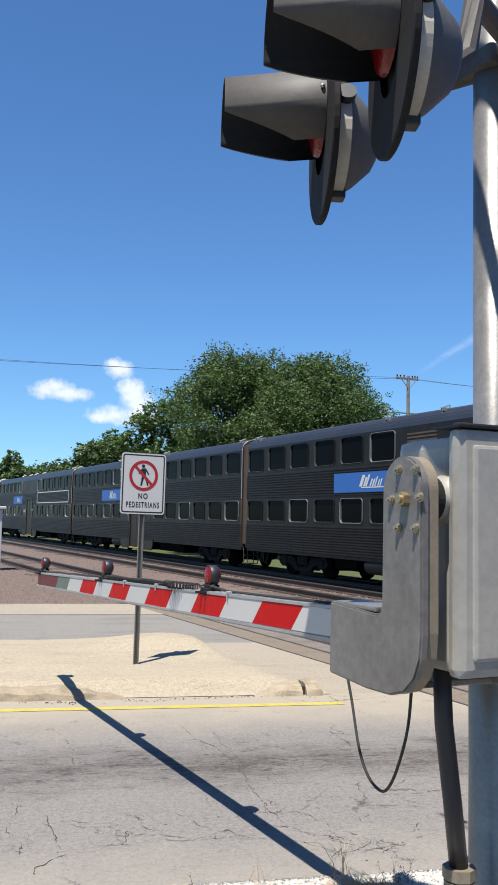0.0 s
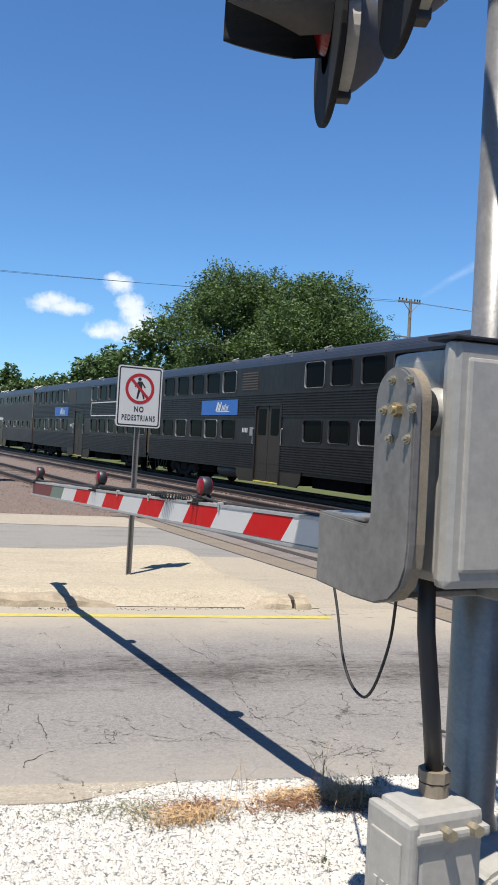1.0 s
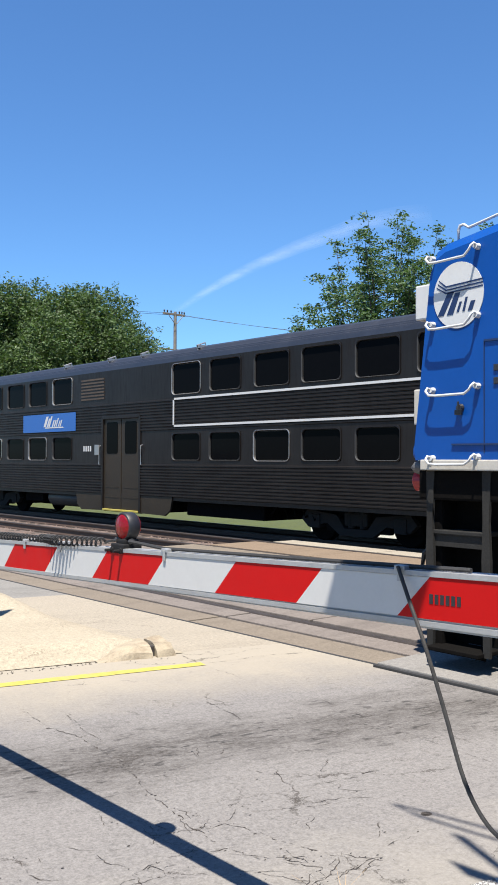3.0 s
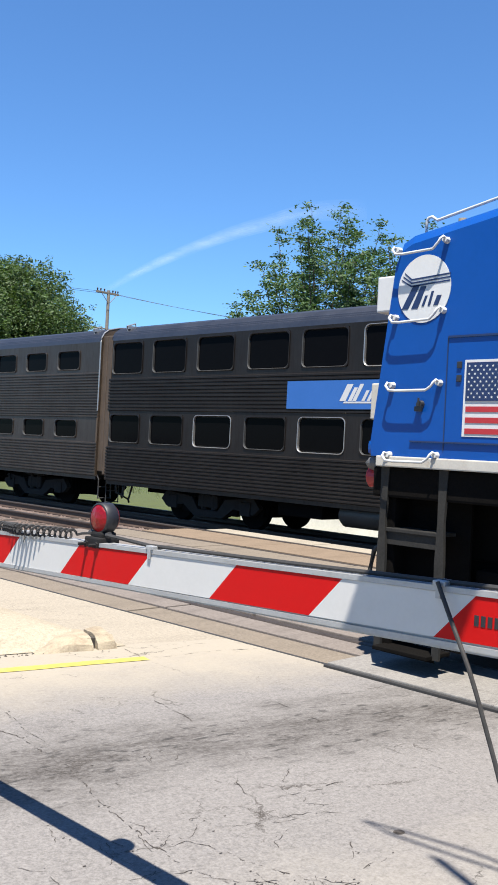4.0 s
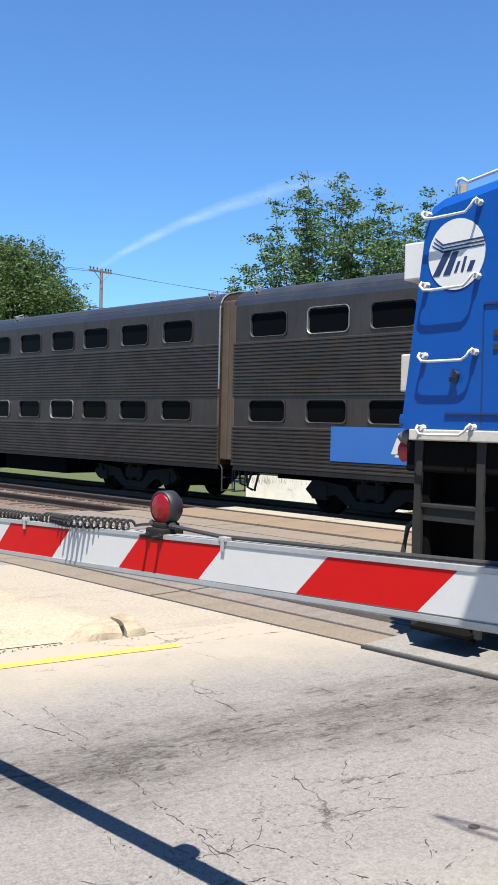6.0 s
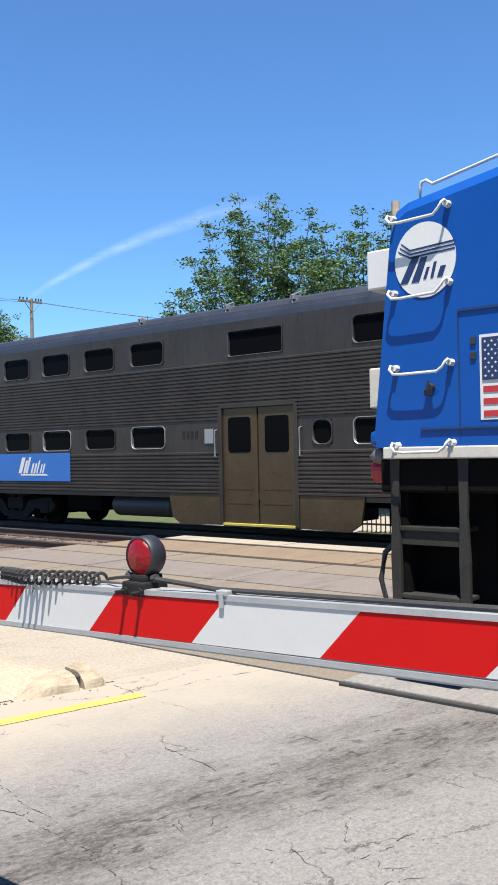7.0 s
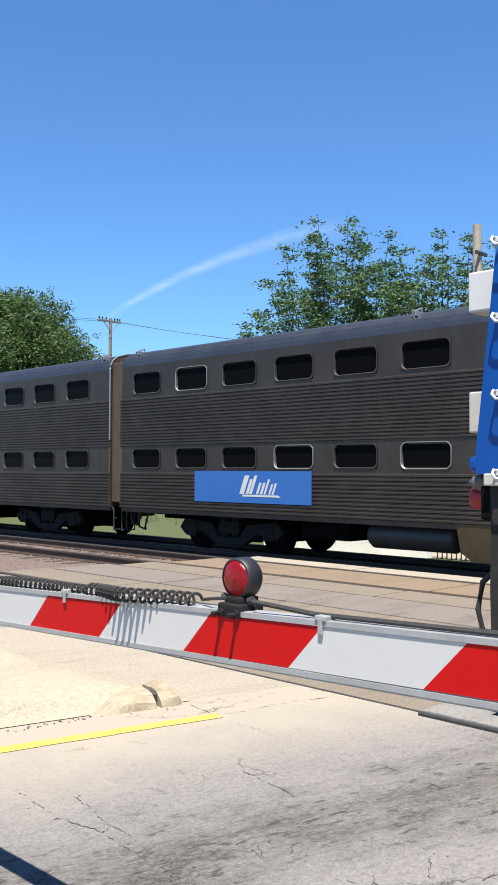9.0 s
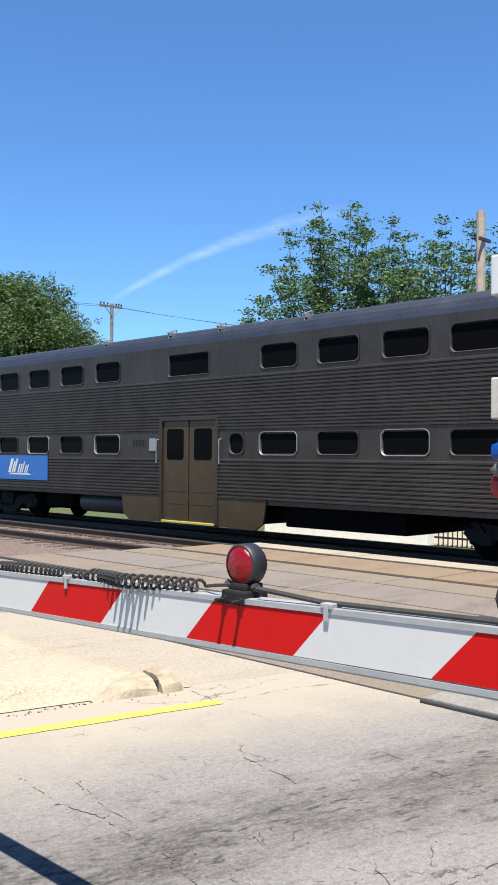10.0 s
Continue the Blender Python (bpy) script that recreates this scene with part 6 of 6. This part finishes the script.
def airy_tree(label, base, top, spread, limbs, leaves, seed):
    """Upright limbs that end in loose plumes of small leaves, with sky between them."""
    rr = random.Random(seed)
    nr = np.random.RandomState(seed)
    root = empty("airy_tree", label, "tree", pose(*base))
    bm = bmesh.new()
    tube(bm, [(0, 0, 0), (0.05, 0, 1.2), (0, 0.08, 2.4), (0.02, 0.05, 3.4)], [0.17, 0.14, 0.12, 0.09], 10)
    sprays = []
    for i in range(limbs):
        a = i * 2.399963 + rr.uniform(-0.4, 0.4)
        k = math.sqrt((i + 0.5) / limbs)
        tip = Vector((spread * k * math.cos(a), spread * k * math.sin(a), top * (1 - 0.50 * k ** 2.4) + rr.uniform(-1.6, 0.25)))
        foot = Vector((0, 0.05, rr.uniform(1.8, 3.4)))
        bend = foot.lerp(tip, 0.5) + Vector((tip.x * 0.12, tip.y * 0.12, -0.12 * tip.z * k))
        line = [(1 - t) ** 2 * foot + 2 * t * (1 - t) * bend + t * t * tip for t in (0, 0.2, 0.4, 0.6, 0.8, 1.0)]
        tube(bm, line, [0.06, 0.05, 0.038, 0.028, 0.018, 0.008], 5)
        for j in range(15):
            t = 0.30 + 0.70 * j / 14
            p = (1 - t) ** 2 * foot + 2 * t * (1 - t) * bend + t * t * tip
            ln = (1.75 - 1.25 * t) * rr.uniform(0.45, 1.1)
            b = rr.uniform(0, 6.283)
            d = Vector((math.cos(b), math.sin(b), rr.uniform(-0.05, 0.55))).normalized()
            if ln > 0.35:
                tube(bm, [p, p + d * ln], [0.012, 0.004], 3)
            sprays.append((*p, *(d * ln)))
    part("trunk", bm, M_BARK, root, "slender brown trunk with upright limbs")
    S = np.array(sprays)
    idx = nr.randint(0, len(S), leaves)
    f = nr.uniform(0.1, 1.05, leaves)[:, None]
    P = S[idx, :3] + S[idx, 3:] * f + nr.normal(size=(leaves, 3)) * np.array([0.17, 0.17, 0.08])
    a = nr.normal(size=(leaves, 3)) * np.array([1, 1, 0.5])
    a /= np.linalg.norm(a, axis=1)[:, None]
    b = np.cross(a, nr.normal(size=(leaves, 3)))
    b /= np.linalg.norm(b, axis=1)[:, None]
    sz = 0.075 * nr.uniform(0.6, 1.3, leaves)[:, None]
    q = np.stack([P - a * sz, P + b * sz * 0.4, P + a * sz, P - b * sz * 0.4], 1).reshape(-1, 3)
    me = bpy.data.meshes.new("crown")
    me.from_pydata(q.tolist(), [], np.arange(4 * leaves).reshape(-1, 4).tolist())
    me.materials.append(M_LEAF_B)
    ob = new("crown", me)
    ob.parent = root
    tagged(ob, "loose feathery crown of small green leaves")
    return root


airy_tree("light green open-crowned tree behind the train", (27.0, 24.9, -0.5), 11.3, 4.3, 62, 78000, 36)
airy_tree("slender light green open-crowned tree behind the train", (27.5, 20.8, -0.5), 10.6, 3.7, 42, 46000, 37)
airy_tree("slender light green open-crowned tree behind the train", (29.0, 15.6, -0.5), 9.8, 3.2, 30, 30000, 38)


# ---- poles and wires ----
def utility_pole(base, top, arm, label):
    root = empty("utility_pole", label, "utility pole", pose(*base))
    h = top - base[2]
    bm = bmesh.new()
    tube(bm, [(0, 0, 0), (0, 0, h * 0.5), (0, 0, h)], [0.17, 0.15, 0.12], 12)
    part("pole", bm, M_WOOD if arm else M_WOODB, root, "weathered grey-brown wooden pole" if arm else "pale bare wooden pole")
    if arm:
        bm = bmesh.new()
        box(bm, -1.15, 0.95, -0.07, 0.07, h - 0.30, h - 0.14, 0.01)
        part("cross_arm", bm, M_WOOD, root)
        bm = bmesh.new()
        box(bm, -1.5, 0.9, -0.05, 0.05, h - 3.05, h - 2.95, 0.01)
        part("cross_arm", bm, M_WOOD, root)
        for q in (-1, 1):
            bm = bmesh.new()
            tube(bm, [(q * 0.75, -0.08, h - 0.25), (q * 0.1, -0.1, h - 0.95)], 0.03, 5)
            part("brace", bm, M_WOOD, root)
        for x in (-1.05, -0.75, -0.4, 0.4, 0.65, 0.88):
            bm = bmesh.new()
            lathe(bm, [(0, 0.03), (0.08, 0.05), (0.16, 0.07), (0.2, 0.04), (0.24, 0)], (x, 0, h - 0.14), (0, 0, 1), 10)
            part("insulator", bm, M_BLACK, root)
    else:
        bm = bmesh.new()
        box(bm, -0.3, 0.3, -0.16, -0.1, h - 0.9, h - 0.8, 0.01)
        part("bracket", bm, M_TANK, root)
    return root


utility_pole((42.9, 60.5, -0.5), 13.4, True, "wooden utility pole with crossarms behind the trees")
utility_pole((24.0, 17.42, -0.5), 8.78, False, "bare pale wooden pole beside the airy tree")


def wire(a, b, sag, label):
    bm = bmesh.new()
    a, b = Vector(a), Vector(b)
    pts = [a.lerp(b, i / 16) - Vector((0, 0, sag * 4 * (i / 16) * (1 - i / 16))) for i in range(17)]
    tube(bm, pts, 0.014, 5)
    return tagged(part("overhead_wire", bm, M_BLACK), label, "wire", "overhead wires")


for dx in (-1.1, 1.1):
    wire((42.9 + dx, 60.5, 13.2), (78 + dx, 40, 12.6), 1.2, "thin dark overhead wire")
    wire((42.9 + dx, 60.5, 13.2), (-60 + dx, 112, 21.0 + dx * 0.25), 1.6, "thin dark overhead wire")


# ---- beyond the train ----
def white_wall():
    root = empty("low_white_wall", "low white block wall beyond the tracks", "wall")
    bm = bmesh.new()
    box(bm, 20.9, 21.2, 17.1, 22.9, -0.55, 0.30, 0.02)
    part("wall_body", bm, M_WALL, root)
    bm = bmesh.new()
    box(bm, 20.86, 21.24, 17.1, 22.9, 0.30, 0.36, 0.015)
    part("coping", bm, M_WALL, root)
    return root


white_wall()


def railing():
    root = empty("iron_railing", "dark iron railing beyond the tracks", "railing")
    bm = bmesh.new()
    for z in (-0.35, 0.42):
        box(bm, 21.2, 21.24, 14.2, 17.08, z, z + 0.05)
    part("rail", bm, M_BLACK, root)
    bm = bmesh.new()
    box(bm, -0.012, 0.012, -0.012, 0.012, 0, 1.1)
    me = bpy.data.meshes.new("baluster")
    bm.to_mesh(me)
    bm.free()
    me.materials.append(M_BLACK)
    for i in range(20):
        share("baluster", me, root, pose(21.22, 14.3 + i * 0.14, -0.55))
    return root


railing()
slab("pavement_beyond", [(21.3, -20), (60, -20), (60, 16), (21.3, 20)], -0.6, -0.53, M_PALE, "pale pavement beyond the tracks", "pavement")


def cabinet():
    # simple box in place of a white gate post with its mechanism
    root = empty("far_gate_box", "plain white box standing in for the far gate post and mechanism", "cabinet", pose(6.2, 33.0, -0.2))
    bm = bmesh.new()
    box(bm, -1.2, 0.35, -0.5, 0.5, 0, 2.1, 0.03)
    part("body", bm, M_WHITE, root)
    bm = bmesh.new()
    box(bm, -1.3, 0.45, -0.6, 0.6, 2.1, 2.2, 0.02)
    part("roof", bm, M_WHITE, root)
    return root


cabinet()


# ---- grasses ----
def tufts(name, spots, blades, h, mat, label, seed):
    rr = random.Random(seed)
    verts, faces = [], []
    for x, y, spread in spots:
        for _ in range(blades):
            a = rr.uniform(0, 6.283)
            px, py = x + rr.gauss(0, spread), y + rr.gauss(0, spread * 0.5)
            hh = h * rr.uniform(0.35, 1.2)
            lean = hh * rr.uniform(0.2, 1.0)
            ax, ay = math.cos(a), math.sin(a)
            w = rr.uniform(0.0015, 0.0035)
            n = len(verts)
            for t, lw in ((0, 1.0), (0.55, 0.8), (1.0, 0.1)):
                cx, cy = px + ax * lean * t * t, py + ay * lean * t * t
                verts += [(cx - ay * w * lw, cy + ax * w * lw, 0.005 + hh * t * (1 - 0.25 * t)), (cx + ay * w * lw, cy - ax * w * lw, 0.005 + hh * t * (1 - 0.25 * t))]
            faces += [(n, n + 1, n + 3, n + 2), (n + 2, n + 3, n + 5, n + 4)]
    ob = raw(name, verts, faces, mat)
    return tagged(ob, label, "grass", kind="stuff")


def edge_y(x, v=5.36):
    return (v - x * SN) / CS


def mat_of_blades(name, mats, mat, label, seed):
    """Tangled blades: rows of (x, y, half-length, half-width, count, height, sprawl, width)."""
    rr = random.Random(seed)
    verts, faces = [], []
    for cx, cy, rx, ry, count, h, sprawl, wd in mats:
        for _ in range(count):
            px, py = cx + rr.gauss(0, rx * 0.5), cy + rr.gauss(0, ry * 0.5) - (rr.random() * 0.2 - 0.1) * rx
            a = rr.uniform(0, 6.283)
            hh = h * rr.uniform(0.3, 1.15)
            reach = hh * sprawl * rr.uniform(0.2, 1.3)
            dx, dy = math.cos(a), math.sin(a)
            w = wd * rr.uniform(0.6, 1.3)
            kink = rr.uniform(-0.5, 0.5)
            n = len(verts)
            for t, lw in ((0, 1.0), (0.35, 0.95), (0.7, 0.7), (1.0, 0.08)):
                k = reach * t * t
                ox, oy = px + dx * k - dy * kink * k * t, py + dy * k + dx * kink * k * t
                z = 0.006 + hh * (t - 0.45 * min(sprawl, 1.4) * t ** 2.2)
                verts += [(ox - dy * w * lw, oy + dx * w * lw, z), (ox + dy * w * lw, oy - dx * w * lw, z + w * 0.4)]
            faces += [(n + q, n + q + 1, n + q + 3, n + q + 2) for q in (0, 2, 4)]
    return tagged(raw(name, verts, faces, mat), label, "grass", kind="stuff")


def sprigs(name, spots, mat, label, seed):
    """Leafy weeds: thin stems set with many small leaves."""
    rr = random.Random(seed)
    verts, faces = [], []
    for x, y, spread, stems, h in spots:
        for _ in range(stems):
            px, py = x + rr.gauss(0, spread), y + rr.gauss(0, spread)
            lx, ly, hh = rr.gauss(0, 0.4), rr.gauss(0, 0.4), h * rr.uniform(0.4, 1.1)
            n = len(verts)
            verts += [(px - 0.0012, py, 0), (px + 0.0012, py, 0), (px + lx * hh + 0.0006, py + ly * hh, hh), (px + lx * hh - 0.0006, py + ly * hh, hh)]
            faces.append((n, n + 1, n + 2, n + 3))
            for _ in range(14):
                t = rr.uniform(0.1, 1.0)
                c = Vector((px + lx * hh * t, py + ly * hh * t, hh * t + 0.008))
                d = Vector((rr.gauss(0, 1), rr.gauss(0, 1), rr.gauss(0.2, 0.5))).normalized()
                e = d.cross(Vector((rr.gauss(0, 1), rr.gauss(0, 1), 1))).normalized()
                L = rr.uniform(0.005, 0.013)
                n = len(verts)
                verts += [tuple(c), tuple(c + d * L * 0.5 + e * L * 0.25), tuple(c + d * L), tuple(c + d * L * 0.5 - e * L * 0.25)]
                faces.append((n, n + 1, n + 2, n + 3))
    return tagged(raw(name, verts, faces, mat), label, "weeds", kind="stuff")


M_THATCH = plain("rusty_dead_thatch", (0.16, 0.075, 0.035), 0.95, var=0.45, scale=14, bumpy=0)
M_WEED = plain("dusty_weed", (0.11, 0.115, 0.06), 0.85, var=0.4, scale=12, bumpy=0)
WEEDS = {
    "straw": [(3.16, 4.5, 0.13, 0.1, 420, 0.13, 1.1, 0.0024), (2.36, 4.51, 0.16, 0.08, 300, 0.1, 1.2, 0.0022), (2.94, 4.6, 0.2, 0.07, 220, 0.07, 1.4, 0.002), (2.54, 4.55, 0.14, 0.06, 110, 0.08, 1.3, 0.002), (3.15, 4.71, 0.05, 0.03, 22, 0.24, 0.5, 0.0014), (2.75, 4.75, 0.06, 0.03, 14, 0.22, 0.5, 0.0014)],
    "thatch": [(2.96, 4.53, 0.26, 0.1, 900, 0.045, 2.0, 0.0024), (2.45, 4.64, 0.18, 0.07, 420, 0.045, 2.0, 0.0022), (3.16, 4.38, 0.1, 0.08, 260, 0.04, 2.0, 0.0022)],
    "green": [(2.07, 4.74, 0.34, 0.06, 330, 0.04, 1.6, 0.0017), (2.21, 4.64, 0.16, 0.09, 170, 0.06, 1.3, 0.0016), (2.73, 4.44, 0.3, 0.06, 120, 0.03, 1.6, 0.0015), (3.27, 4.44, 0.08, 0.08, 120, 0.06, 1.2, 0.0016)],
    "sprig": [(3.39, 4.58, 0.035, 14, 0.13), (2.43, 4.74, 0.012, 3, 0.17), (2.2, 4.51, 0.05, 12, 0.07), (2.03, 4.88, 0.1, 10, 0.05), (2.72, 3.99, 0.03, 9, 0.05), (3.32, 4.33, 0.05, 8, 0.09), (3.75, 4.24, 0.05, 8, 0.08), (2.96, 4.26, 0.08, 8, 0.04)],
}
mat_of_blades("dry_grass", WEEDS["straw"], M_STRAW, "pale dry straw tangled along the road edge", 41)
mat_of_blades("dead_thatch", WEEDS["thatch"], M_THATCH, "rusty brown dead grass matted along the road edge", 44)
mat_of_blades("green_blades", WEEDS["green"], M_WEED, "dusty green grass at the edge of the gravel", 45)
sprigs("leafy_weeds", WEEDS["sprig"], M_WEED, "dusty green weeds along the road edge", 42)
rr = random.Random(9)
tufts("trackside_grass", [(rr.uniform(19.6, 27), rr.uniform(19, 62), 0.4) for _ in range(420)], 26, 0.32, M_BLADE, "green grass beyond the tracks", 43)


# ---- clouds ----
def cloud_mat(name, puffs):
    """Soft white vapour: a few overlapping rounds, frayed by noise."""
    def build(nt, bs):
        tc = nt.nodes.new("ShaderNodeTexCoord")
        best = None
        for cx, cz, rx, rz in puffs:
            mp = nt.nodes.new("ShaderNodeMapping")
            mp.vector_type = "POINT"
            mp.inputs["Scale"].default_value = (1 / rx, 0.0, 1 / rz)
            mp.inputs["Location"].default_value = (-cx / rx, 0.0, -cz / rz)
            nt.links.new(tc.outputs["Object"], mp.inputs["Vector"])
            ln = nt.nodes.new("ShaderNodeVectorMath")
            ln.operation = "LENGTH"
            nt.links.new(mp.outputs[0], ln.inputs[0])
            if best is None:
                best = ln.outputs["Value"]
            else:
                mn = nt.nodes.new("ShaderNodeMath")
                mn.operation = "SMOOTH_MIN"
                mn.inputs[2].default_value = 0.3
                nt.links.new(best, mn.inputs[0])
                nt.links.new(ln.outputs["Value"], mn.inputs[1])
                best = mn.outputs[0]
        nz = node(nt, "ShaderNodeTexNoise", Scale=0.035, Detail=7.0, Roughness=0.6)
        nt.links.new(tc.outputs["Object"], nz.inputs["Vector"])
        ad = nt.nodes.new("ShaderNodeMath")
        ad.operation = "MULTIPLY_ADD"
        nt.links.new(nz.outputs[0], ad.inputs[0])
        ad.inputs[1].default_value = 1.3
        nt.links.new(best, ad.inputs[2])
        a = ramp(nt, ad.outputs[0], [(0.0, (0.97,) * 3), (0.72, (0.93,) * 3), (1.0, (0, 0, 0))])
        mr = nt.nodes.new("ShaderNodeMapRange")
        mr.inputs[1].default_value, mr.inputs[2].default_value = 0.6, 1.65
        nt.links.new(ad.outputs[0], mr.inputs[0])
        a = ramp(nt, mr.outputs[0], [(0.0, (0.95,) * 3), (0.35, (0.85,) * 3), (1.0, (0, 0, 0))])
        bs.inputs["Base Color"].default_value = (0.5, 0.5, 0.5, 1)
        bs.inputs["Roughness"].default_value = 1.0
        bs.inputs["Specular IOR Level"].default_value = 0.0
        # faint glow stands in for sunlight, which an upright sheet hardly catches
        bs.inputs["Emission Color"].default_value = (0.93, 0.95, 1.0, 1)
        bs.inputs["Emission Strength"].default_value = 0.27
        nt.links.new(a, bs.inputs["Alpha"])
    return material(name, build)


def cloud(label, centre, puffs, hw, hh):
    bm = bmesh.new()
    n = 12
    grid = [[bm.verts.new((-hw + 2 * hw * i / n, 12 * math.cos(3 * (i - n / 2) / n), -hh + 2 * hh * k / n)) for i in range(n + 1)] for k in range(n + 1)]
    for k in range(n):
        for i in range(n):
            bm.faces.new((grid[k][i], grid[k][i + 1], grid[k + 1][i + 1], grid[k + 1][i]))
    ob = part("cloud", bm, cloud_mat("cloud_vapour", puffs), None, "", True)
    ob.matrix_basis = Matrix.Translation(centre) @ Matrix.Rotation(-math.atan2(centre[0], centre[1]), 4, "Z")
    return tagged(ob, label, "cloud", "small clouds")


cloud("small flat white cumulus cloud", (573, 2412, 335), [(-34, 2, 56, 29), (24, -4, 76, 26), (-10, 14, 42, 23)], 170, 90)
cloud("heaped white cumulus cloud", (745, 2362, 333), [(-20, 72, 45, 31), (-34, 85, 28, 20), (22, 0, 50, 46), (8, 18, 40, 35), (30, -22, 58, 40), (-30, -55, 76, 32), (38, -52, 72, 35), (-70, -62, 44, 20)], 230, 200)


def vapour(nt, bs):
    """Thin trail: clear where the noise is low and towards its edges."""
    tc = nt.nodes.new("ShaderNodeTexCoord")
    sep = nt.nodes.new("ShaderNodeSeparateXYZ")
    nt.links.new(tc.outputs["Generated"], sep.inputs[0])
    n = noise_tex(nt, coords(nt, (0.004, 0.004, 0.012)), 2.0, 6, 0.6)
    bs.inputs["Base Color"].default_value = (0.6, 0.61, 0.63, 1)
    bs.inputs["Roughness"].default_value = 1.0
    a = ramp(nt, n, [(0.3, (0.010,) * 3), (0.75, (0.052,) * 3)])
    e = ramp(nt, sep.outputs[0], [(0.0, (0, 0, 0)), (0.2, (1, 1, 1)), (0.7, (0.8,) * 3), (1.0, (0, 0, 0))])
    nt.links.new(mix(nt, 1.0, a, e, "MULTIPLY"), bs.inputs["Alpha"])


M_VAPOUR = material("vapour", vapour)


def trail():
    line = [(2018, 2809, 560), (2158, 2675, 679), (2318, 2506, 787), (2443, 2362, 853), (2542, 2239, 897), (2666, 2084, 910)]
    pts = [Vector(p) for p in line]
    rows = []
    for i in range(len(pts) - 1):
        a, b, c, d = pts[max(i - 1, 0)], pts[i], pts[i + 1], pts[min(i + 2, len(pts) - 1)]
        for k in range(6):
            t = k / 6
            rows.append(0.5 * ((2 * b) + (c - a) * t + (2 * a - 5 * b + 4 * c - d) * t * t + (3 * b - a - 3 * c + d) * t ** 3))
    rows.append(pts[-1])
    verts, faces = [], []
    n = len(rows)
    for layer, half in enumerate((38, 28, 18, 9)):
        o = len(verts)
        for s in (-1, 1):
            for i, p in enumerate(rows):
                w = half * (0.45 + 0.9 * i / n)
                verts.append((p.x + layer + s * w * 0.4, p.y + layer + s * w * 0.4, p.z + s * w))
        for i in range(n - 1):
            faces.append((o + i, o + i + 1, o + n + i + 1, o + n + i))
    ob = raw("vapour_trail", verts, faces, M_VAPOUR, smooth=True)
    return tagged(ob, "thin white vapour trail high in the sky", "vapour trail")


trail()


# ---- movement ----
LOCO = [(0.0, -0.14), (2.7, -0.13), (4.0, -0.065), (5.0, 0.0), (5.5, -0.03), (7.0, -0.10), (8.0, -0.16), (9.0, -0.22), (10.0, -0.36)]


def motions():
    for car, y in zip(CARS, CAR_Y):
        walk(car, [(t, pose(CARX, y - s, 0)) for t, s in TRAIN])
    walk(loco, [(t, pose(0, d, 0)) for t, d in LOCO])


motions()
